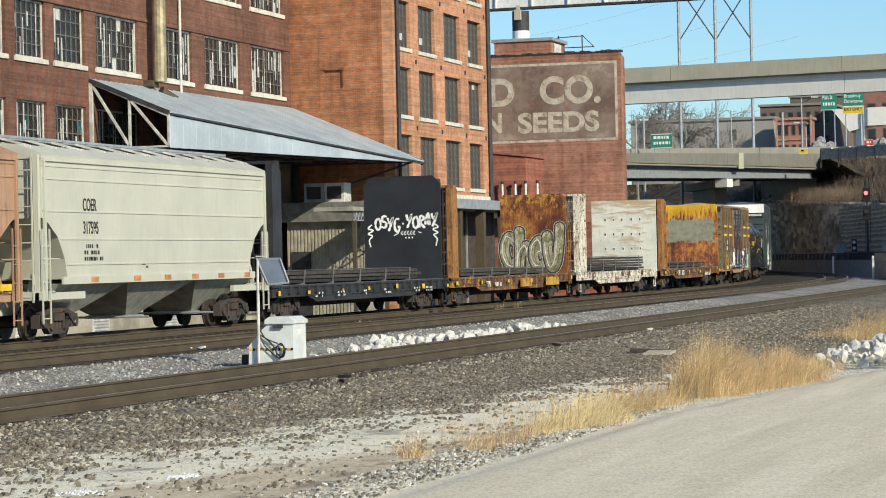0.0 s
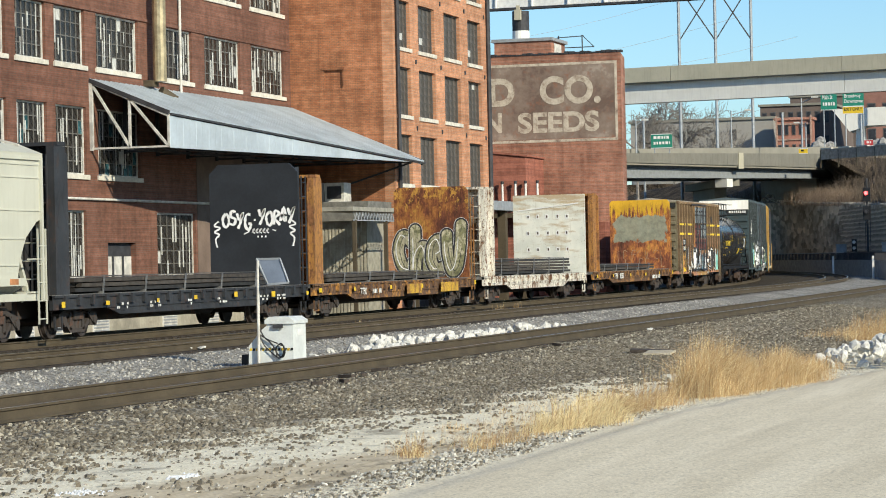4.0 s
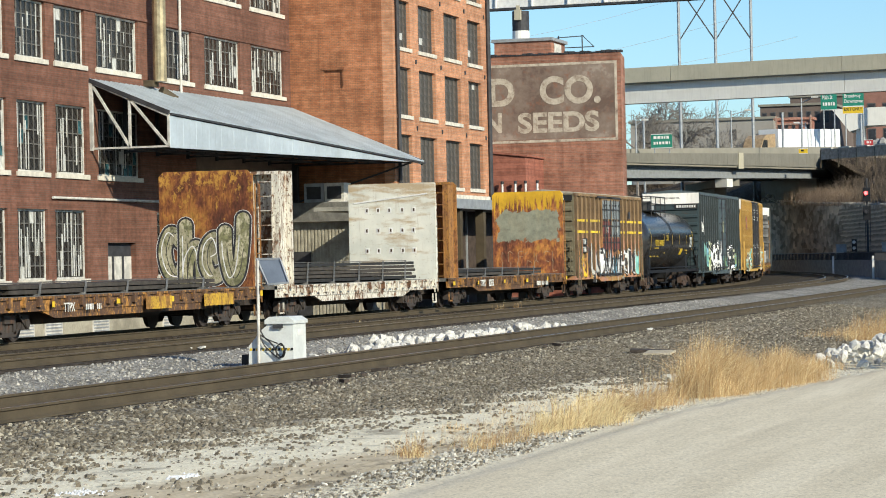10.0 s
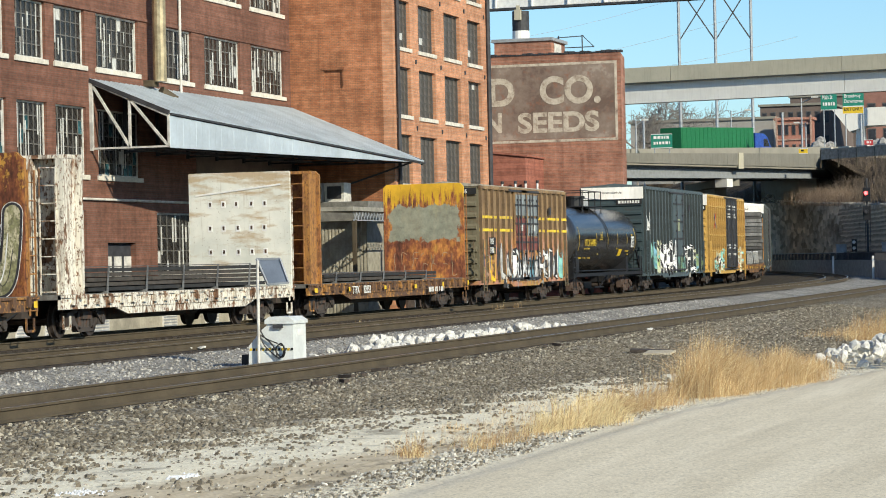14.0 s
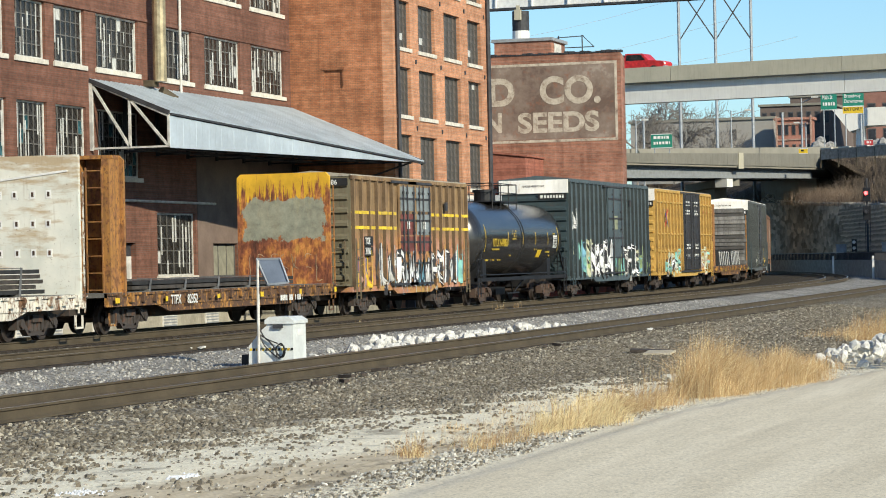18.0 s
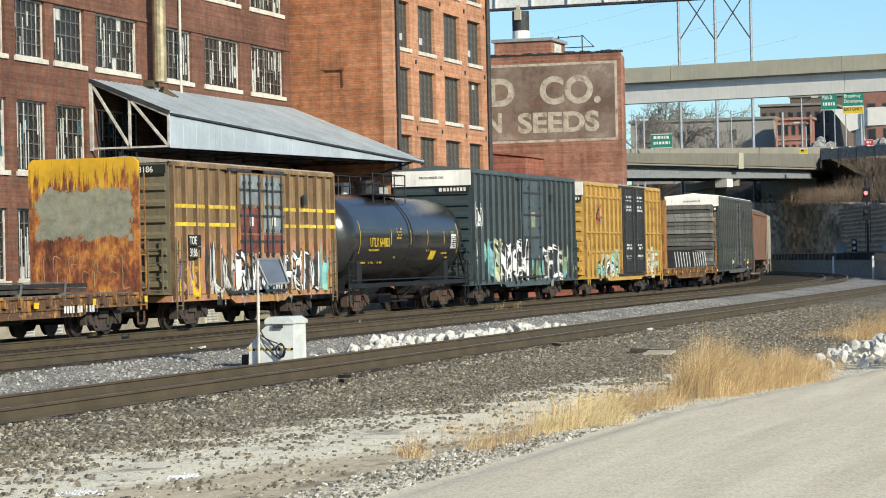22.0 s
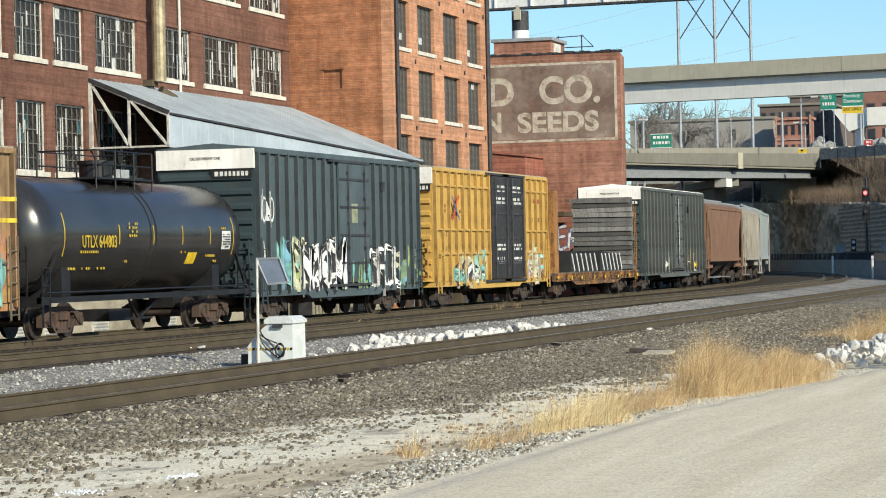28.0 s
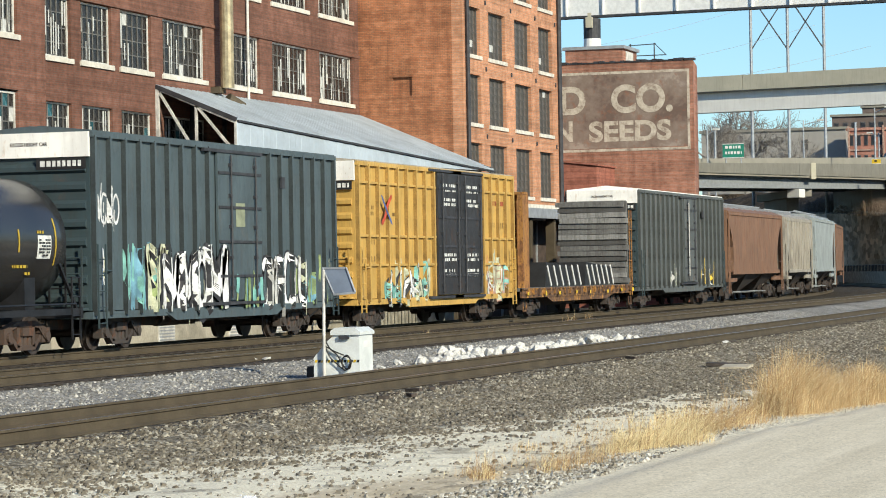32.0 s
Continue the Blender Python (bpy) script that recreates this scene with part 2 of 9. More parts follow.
def on_siding(s, off=0.0):
    """The near track: 12.8 m to the right, with a faint bend."""
    h = 0.0 if s < 0 else 0.00028 * s
    return 12.75 - (0.00014 * s * s if s > 0 else 0) + off, s, h


# ---- ground ----
def hump(x, y):
    """Height of the ground: ballast beds under the tracks, a shallow ditch, the gravel road."""
    lx = on_line(y)[0] if y < 300 else -40
    z = -0.34
    for c, w, top in ((lx, 2.2, -0.20), (lx + 5.1, 2.2, -0.20), (12.75 - (0.00014 * y * y if 0 < y < 160 else 0), 2.0, -0.19)):
        d = abs(x - c)
        z = max(z, top if d < w else top - (d - w) * 0.16)
    if x < lx - 2.6 and y < 110:
        z = max(-1.05, -0.3 - (lx - 2.6 - x) * 0.35)
    if 13 < x < 40:
        z += 0.05 * math.exp(-((x - 18.5) / 1.6) ** 2)
    return z


def spread(lo, hi, step, far, grow):
    a = list(np.arange(lo, hi, step))
    while a[-1] < far:
        a.append(a[-1] + (a[-1] - a[-2]) * grow)
    b, d = [], step
    q = lo
    while q > -far:
        d *= grow
        q -= d
        b.append(q)
    return b[::-1] + a


def ground():
    xs, ys = spread(-9, 30, 0.2, 3200, 1.25), spread(-58, 30, 0.25, 3600, 1.16)
    v = []
    for y in ys:
        for x in xs:
            near = -20 < x < 40 and -70 < y < 120
            z = hump(x, y) + (0.022 * noise.noise((x * 1.1, y * 1.1, 0)) + 0.005 * noise.noise((x * 5, y * 5, 3)) if near else 0)
            if x > 21.0 + max(0, (y + 33) * 0.1) and near:
                z = -0.26 + 0.01 * noise.noise((x * 0.8, y * 0.3, 0))
            v.append((x, y, z))
    w = len(xs)
    f = [(j * w + i, j * w + i + 1, (j + 1) * w + i + 1, (j + 1) * w + i) for j in range(len(ys) - 1) for i in range(w - 1)]
    me = bpy.data.meshes.new("ground")
    me.from_pydata(v, [], f)
    me.materials.append(ground_material())
    me.polygons.foreach_set("use_smooth", [True] * len(me.polygons))
    tagged(new("ground", me), "grey ballast, pale crushed limestone and a dusty gravel road", "ground", kind="structure")


def ground_material():
    m, n, l, b = mat("ground_gravel", 0.95, 0, 0.12)
    v = coords(n, l)
    sep = n.new("ShaderNodeSeparateXYZ")
    l.new(v, sep.inputs[0])
    x, y = sep.outputs[0], sep.outputs[1]
    wob = maths(n, l, "MULTIPLY", maths(n, l, "SUBTRACT", noisy(n, l, v, 0.6, 7, 0.7), 0.5), 1.7)
    # the bands follow the tracks round the bend
    bend = maths(n, l, "MULTIPLY", maths(n, l, "POWER", maths(n, l, "MAXIMUM", maths(n, l, "SUBTRACT", y, 45.0), 0.0), 2.0), 0.0007)
    wobx = maths(n, l, "ADD", maths(n, l, "ADD", x, bend), wob)

    def band(edge, lo, hi):
        t = n.new("ShaderNodeMapRange")
        t.inputs[1].default_value, t.inputs[2].default_value = lo, hi
        l.new(edge, t.inputs[0])
        return t.outputs[0]

    # edges of the ballast and of the road drift away from the track with the distance
    bed = maths(n, l, "SUBTRACT", maths(n, l, "ADD", x, maths(n, l, "MULTIPLY", wob, 0.55)), maths(n, l, "ADD", maths(n, l, "MINIMUM", maths(n, l, "MULTIPLY", maths(n, l, "ADD", y, 39.0), 0.16), 1.95), maths(n, l, "MULTIPLY", maths(n, l, "MAXIMUM", maths(n, l, "ADD", y, 25.0), 0.0), 0.3)))
    rut = maths(n, l, "SUBTRACT", maths(n, l, "ADD", x, maths(n, l, "MULTIPLY", wob, 0.3)), maths(n, l, "MINIMUM", maths(n, l, "MULTIPLY", maths(n, l, "ADD", y, 43.0), 0.22), 1.7))
    lane = maths(n, l, "SUBTRACT", maths(n, l, "ADD", x, maths(n, l, "MULTIPLY", wob, 0.15)), maths(n, l, "MULTIPLY", maths(n, l, "MAXIMUM", maths(n, l, "ADD", y, 33.0), 0.0), 0.1))
    vor = n.new("ShaderNodeTexVoronoi")
    vor.inputs["Scale"].default_value = 19.0
    l.new(v, vor.inputs["Vector"])
    peb = n.new("ShaderNodeTexVoronoi")
    peb.inputs["Scale"].default_value = 40.0
    l.new(v, peb.inputs["Vector"])
    hue, hue2 = n.new("ShaderNodeSeparateColor"), n.new("ShaderNodeSeparateColor")
    l.new(vor.outputs["Color"], hue.inputs[0])
    l.new(peb.outputs["Color"], hue2.inputs[0])
    ballast = ramp(n, l, hue.outputs[0], [(0.0, (0.08, 0.067, 0.048)), (0.45, (0.19, 0.165, 0.125)), (0.85, (0.30, 0.27, 0.21)), (1.0, (0.50, 0.455, 0.37))])
    clean = ramp(n, l, hue.outputs[1], [(0.0, (0.14, 0.133, 0.118)), (0.5, (0.30, 0.285, 0.255)), (1.0, (0.48, 0.46, 0.42))])
    oily = mix(n, l, band(wobx, 11.6, 12.6), clean, ballast)
    oily = mix(n, l, 1.0, oily, ramp(n, l, noisy(n, l, v, 0.35, 5), [(0.3, 0.72), (0.65, 1.0)]), "MULTIPLY")
    # the bed of the two far tracks is black with oil
    oily = mix(n, l, band(wobx, 6.9, 6.3), oily, mix(n, l, 1.0, ballast, (0.27, 0.255, 0.245), "MULTIPLY"))
    chalk = ramp(n, l, hue2.outputs[0], [(0.0, (0.60, 0.535, 0.40)), (0.3, (0.76, 0.69, 0.53)), (0.75, (0.85, 0.785, 0.61)), (1.0, (0.90, 0.85, 0.70))])
    mud = ramp(n, l, noisy(n, l, v, 1.3, 9, 0.78), [(0.34, 0.0), (0.47, 1.0)])
    chalk2 = mix(n, l, mud, mix(n, l, 0.35, ballast, chalk), chalk)
    dirt = ramp(n, l, noisy(n, l, coords(n, l, (3.0, 0.8, 1.0)), 1.6, 7, 0.7), [(0.25, (0.44, 0.365, 0.25)), (0.75, (0.68, 0.585, 0.43))])
    road = ramp(n, l, noisy(n, l, coords(n, l, (1.8, 0.1, 1.0)), 1.1, 9, 0.7), [(0.2, (0.67, 0.585, 0.43)), (0.5, (0.765, 0.675, 0.505)), (0.8, (0.86, 0.77, 0.59))])
    road = mix(n, l, 1.0, road, ramp(n, l, noisy(n, l, v, 6.0, 8, 0.8), [(0.3, 0.9), (0.6, 1.02)]), "MULTIPLY")
    road = mix(n, l, ramp(n, l, hue2.outputs[2], [(0.9, 0.0), (0.97, 0.5)]), road, (0.3, 0.27, 0.21))
    road = mix(n, l, 1.0, road, ramp(n, l, noisy(n, l, v, 38.0, 3), [(0.2, 0.76), (0.7, 1.06)]), "MULTIPLY")
    c = mix(n, l, band(bed, 15.25, 15.75), oily, chalk2)
    c = mix(n, l, maths(n, l, "MULTIPLY", band(rut, 17.95, 18.35), band(y, -28.0, -33.0)), c, dirt)
    wet = ramp(n, l, noisy(n, l, coords(n, l, (2.0, 0.7, 1.0)), 2.4, 7, 0.75), [(0.36, 0.85), (0.55, 0.0)])
    c = mix(n, l, maths(n, l, "MULTIPLY", band(lane, 19.3, 19.95), wet), c, (0.13, 0.11, 0.085))
    c = mix(n, l, band(lane, 19.95, 20.25), c, mix(n, l, ramp(n, l, hue2.outputs[1], [(0.55, 0.0), (0.8, 0.75)]), chalk, ballast))
    c = mix(n, l, band(lane, 20.6, 20.95), c, road)
    c = mix(n, l, band(y, 190, 225), c, (0.16, 0.125, 0.09))
    l.new(c, b.inputs["Base Color"])
    bp = n.new("ShaderNodeBump")
    bp.inputs["Distance"].default_value = 0.035
    l.new(maths(n, l, "SUBTRACT", maths(n, l, "SUBTRACT", 0.8, maths(n, l, "MULTIPLY", band(bed, 15.25, 15.75), 0.45)), maths(n, l, "MULTIPLY", band(lane, 20.6, 21.0), 0.25)), bp.inputs["Strength"])
    l.new(vor.outputs["Distance"], bp.inputs["Height"])
    l.new(bp.outputs[0], b.inputs["Normal"])
    return m


ground()


# ---- tracks ----
def rail_mesh(point, off, lo, hi, step):
    prof = [(-0.075, -0.18), (0.075, -0.18), (0.075, -0.165), (0.012, -0.14), (0.012, -0.05), (0.036, -0.035), (0.036, -0.006), (-0.036, -0.006),
            (-0.036, -0.035), (-0.012, -0.05), (-0.012, -0.14), (-0.075, -0.165)]
    k, q = Mesh(), len(prof)
    ss = list(np.arange(lo, hi, step)) + [hi]
    for s in ss:
        for u, z in prof:
            x, y, _ = point(s, off + u)
            k.v.append((x, y, z))
    for j in range(len(ss) - 1):
        for i in range(q):
            k.f.append((j * q + i, j * q + (i + 1) % q, (j + 1) * q + (i + 1) % q, (j + 1) * q + i))
            k.m.append(1 if i == 6 else 0)
    return k


def track(point, off, label, lo, hi):
    t = thing("railway_track", label, "railway track", "tracks", "structure")
    for side in (-0.755, 0.755):
        part("rail", rail_mesh(point, off + side, lo, hi, 4.0), [RAIL_BROWN, RAIL_TOP], t)
    tie = Mesh().box(-1.3, 1.3, -0.11, 0.11, -0.33, -0.183).data("tie", TIE_WOOD)
    for i in range(130):
        s = -44 + i * 0.55
        x, y, h = point(s, off)
        o = part("tie", tie, None, t)
        o.matrix_basis = pose(x, y, 0.0, rz=math.degrees(h) + rnd.uniform(-0.7, 0.7))
    return t


track(on_line, 0.0, "rusty curved main line rails on timber ties", -60, 330)
track(on_middle, 0.0, "rusty empty middle track curving beside the main line", -60, 330)
track(on_siding, 0.0, "brown empty near track on grey ballast", -60, 150)


# ---- walls with openings ----
def wall_mesh(axis, at, thick, u0, u1, z0, z1, holes, m=0):
    """A wall whose outer face lies at x=at (axis x, outside towards +x) or y=at (axis y, outside towards -y), with real openings."""
    k = Mesh()
    back = at - thick if axis == "x" else at + thick
    p = (lambda u, z, d: (d, u, z)) if axis == "x" else (lambda u, z, d: (u, d, z))
    us = sorted({u0, u1, *[h[0] for h in holes], *[h[1] for h in holes]})
    zs = sorted({z0, z1, *[h[2] for h in holes], *[h[3] for h in holes]})
    us, zs = [u for u in us if u0 <= u <= u1], [z for z in zs if z0 <= z <= z1]
    for a, b in zip(us, us[1:]):
        for c, d in zip(zs, zs[1:]):
            um, zm = (a + b) / 2, (c + d) / 2
            if any(h[0] < um < h[1] and h[2] < zm < h[3] for h in holes):
                continue
            for s in (at, back):
                k.quad(p(a, c, s), p(b, c, s), p(b, d, s), p(a, d, s), m=m)
    for a, b, c, d in list(holes) + [(u0, u1, z0, z1)]:
        for q in (((a, c), (b, c)), ((b, c), (b, d)), ((b, d), (a, d)), ((a, d), (a, c))):
            k.quad(p(*q[0], at), p(*q[1], at), p(*q[1], back), p(*q[0], back), m=m)
    return k


def window(parent, axis, at, u0, u1, z0, z1, cols, rows, pale=0.12, teal=0.0, muntin=None, deep=0.16, sill=True, strip=0.0, glass=None):
    """A steel factory window set back in its opening: frame, muntins, a pane of glass in each light, a stone sill."""
    p = (lambda u, z, d: (at - d, u, z)) if axis == "x" else (lambda u, z, d: (u, at + d, z))

    def slab(k, a, b, c, d, e, f):
        q, r = p(a, c, e), p(b, d, f)
        k.box(min(q[0], r[0]), max(q[0], r[0]), min(q[1], r[1]), max(q[1], r[1]), c, d)

    w = thing("window", "", "")
    w.parent = parent
    fr = Mesh()
    t = 0.07
    for a, b, c, d in ((u0, u0 + t, z0, z1), (u1 - t, u1, z0, z1), (u0 + t, u1 - t, z0, z0 + t), (u0 + t, u1 - t, z1 - t, z1)):
        slab(fr, a, b, c, d, deep - 0.04, deep + 0.05)
    part("window_frame", fr, WHITE_DIRTY if strip else muntin, w)
    bars = Mesh()
    du, dz = (u1 - u0) / cols, (z1 - z0) / rows
    for i in range(1, cols):
        slab(bars, u0 + i * du - 0.022, u0 + i * du + 0.022, z0 + t, z1 - t, deep - 0.02, deep + 0.03)
    for j in range(1, rows):
        slab(bars, u0 + t, u1 - t, z0 + j * dz - 0.018, z0 + j * dz + 0.018, deep - 0.01, deep + 0.03)
    part("muntins", bars, muntin, w)
    k = Mesh()
    hu, hz = du / 2, dz / 2
    if axis == "x":
        k.box(-0.006, 0.006, -hu, hu, -hz, hz)
    else:
        k.box(-hu, hu, -0.006, 0.006, -hz, hz)
    kinds = [k.data("pane", x) for x in (glass or PANE, PANE_TEAL, PANE_PALE)]
    for i in range(cols):
        for j in range(rows):
            r = rnd.random()
            kind = 2 if r < pale else 1 if r < pale + teal else 0
            x, y, z = p(u0 + (i + 0.5) * du, z0 + (j + 0.5) * dz, deep + 0.01)
            part("pane", kinds[kind], None, w, at=pose(x, y, z, 0 if axis == "x" else rnd.uniform(-0.8, 0.8), rnd.uniform(-0.8, 0.8) if axis == "x" else 0, rnd.uniform(-0.8, 0.8)))
    if strip:
        # bleached blind slats that hang behind the glass
        for i in [q / 2 for q in range(2 * cols)]:
            if rnd.random() < strip * 0.75:
                st = Mesh()
                a = u0 + (i + rnd.uniform(0.15, 0.6)) * du
                c = z0 + 0.1 + (z1 - z0) * rnd.choice((0, 0, 0.1, 0.3, 0.5))
                slab(st, a, a + du * rnd.uniform(0.1, 0.24), c, min(z1 - 0.1, c + (z1 - z0) * rnd.uniform(0.2, 0.95)), deep - 0.03, deep - 0.015)
                part("blind_slat", st, PANE_PALE, w)
    if sill:
        s = Mesh()
        slab(s, u0 - 0.12, u1 + 0.12, z0 - 0.17, z0, -0.07, deep)
        part("sill", s, STONE_SILL, w)
    return w


# ---- the long brick warehouse ----
XF = -12.9
cols1 = [(18.0, 20.4), (21.2, 23.7), (24.45, 27.15), (28.2, 32.25), (34.0, 37.9), (39.3, 43.5), (44.85, 49.05)]
rows1 = [(5.14, 7.67), (9.2, 11.28), (12.9, 15.0)]


def warehouse():
    b = thing("brick_warehouse", "long dark red brick warehouse with steel factory windows", "building")
    holes = [(a, c, z0, z1) for z0, z1 in rows1 for a, c in cols1 if z0 > 9 or c < 33]
    low = [(18.0, 20.3), (21.1, 23.6), (24.25, 27.0), (33.8, 37.9)]
    holes += [(a, c, 1.29, 3.82) for a, c in low] + [(28.9, 31.6, 1.0, 2.62), (39.8, 42.7, 1.2, 2.6)]
    part("wall", wall_mesh("x", XF, 0.45, 17.2, 49.9, 1.0, 21.0, holes), BRICK_RED, b)
    part("plinth", Mesh().box(XF - 0.45, XF + 0.05, 17.2, 49.9, -1.3, 1.0), plain("plinth_cream", (0.36, 0.33, 0.26), 0.9, vary=0.25, scale=0.8), b, "cream painted concrete plinth")
    for y in (20.6, 23.0, 27.2, 34.0, 38.6):
        v = part("vent_grille", Mesh().box(XF + 0.05, XF + 0.09, y, y + 1.5, -0.75, -0.1), WHITE_DIRTY, b)
        for i in range(5):
            part("louvre", Mesh().box(XF + 0.09, XF + 0.105, y + 0.08, y + 1.42, -0.7 + i * 0.115, -0.65 + i * 0.115), STEEL_GREY, v)
    for z0, z1 in rows1:
        for a, c in [q for q in cols1 if z0 > 9 or q[1] < 33]:
            window(b, "x", XF, a, c, z0, z1, 6 if c - a < 3 else 9, 5 if z0 < 9 else 4, 0.04, 0.10 if z0 < 9 else 0.0, MUNTIN, strip=0.8)
    for a, c in low:
        window(b, "x", XF, a, c, 1.29, 3.82, 6, 5, 0.03, 0.0, MUNTIN, strip=1.1)
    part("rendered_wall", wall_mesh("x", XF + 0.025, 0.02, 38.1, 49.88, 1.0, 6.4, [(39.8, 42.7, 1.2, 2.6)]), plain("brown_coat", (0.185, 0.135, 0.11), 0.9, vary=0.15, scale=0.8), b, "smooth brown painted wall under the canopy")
    window(b, "x", XF, 39.8, 42.7, 1.2, 2.6, 3, 1, 0.0, 0.0, MUNTIN_DARK, sill=False, glass=plain("blind_olive", (0.27, 0.26, 0.20), 0.6, vary=0.15))
    d = part("loading_door", Mesh().box(XF - 0.3, XF - 0.2, 28.9, 31.6, 1.0, 2.1), WHITE_DIRTY, b, "pale sheet metal loading door")
    part("door_grille", Mesh().box(XF - 0.26, XF - 0.2, 28.95, 31.55, 2.1, 2.6), STEEL_DARK, b)
    for y in (29.75, 30.7):
        part("door_rail", Mesh().box(XF - 0.2, XF - 0.14, y - 0.05, y + 0.05, 1.0, 2.1), STEEL_DARK, d)
    # floor, rooms behind the glass, their darkness put into a near-black colour, and the roof close the building
    part("room", Mesh().box(-28, XF - 0.6, 17.3, 49.8, -0.3, 20.9), UNLIT_ROOM, b)
    part("roof", Mesh().box(-28, XF + 0.15, 17.0, 49.9, 21.0, 21.4), CONCRETE, b)
    part("string_course", Mesh().box(XF, XF + 0.06, 17.2, 49.9, 11.30, 11.42), BRICK_RED, b)
    part("wall", wall_mesh("x", XF + 0.6, 0.5, -40.0, 17.2, 1.0, 21.0, [(12.6, 15.2, 9.6, 12.0), (12.6, 15.2, 5.3, 7.8), (8.4, 11.0, 9.6, 12.0), (8.4, 11.0, 5.3, 7.8)]), BRICK_RED, b, "brick end bay standing proud")
    for a in (8.4, 12.6):
        for z in (5.3, 9.6):
            window(b, "x", XF + 0.6, a, a + 2.6, z, z + 2.45, 6, 5, 0.1, 0.1, MUNTIN, strip=0.6)
    part("plinth", Mesh().box(XF, XF + 0.65, -40, 17.2, -1.3, 1.0), CONCRETE, b)
    part("room", Mesh().box(-28, XF - 0.3, -40, 17.1, -0.3, 21.2), UNLIT_ROOM, b)
    part("corner_quoin", Mesh().box(XF - 0.4, XF + 0.6, 17.2, 17.21, -0.4, 21.0), BRICK_RED, b)
    # flue, rain pipe and the wall's conduit
    f = Mesh().tube((XF + 0.55, 33.1, 8.95), (XF + 0.55, 33.1, 21.5), 0.27, 14)
    part("flue", f, plain("flue_beige", (0.42, 0.35, 0.22), 0.4, 0.4), b, "beige metal flue")
    fb = Mesh().box(XF, XF + 0.4, 32.7, 33.3, 8.75, 9.0).tube((XF + 0.55, 33.1, 8.55), (XF + 0.95, 33.6, 8.2), 0.24, 10)
    part("flue_bracket", fb, RAIL_BROWN, b)
    part("rain_pipe", Mesh().tube((XF + 0.1, 36.4, 8.0), (XF + 0.1, 36.4, 21), 0.06, 8), WHITE_DIRTY, b)
    part("conduit", Mesh().tube((XF + 0.08, 23.9, 4.25), (XF + 0.08, 40, 4.25), 0.05, 8), WHITE_DIRTY, b)
    part("wall_lamp", Mesh().box(XF + 0.6, XF + 0.95, 15.6, 16.0, 12.3, 12.5), WHITE_DIRTY, b)
    return b


warehouse()


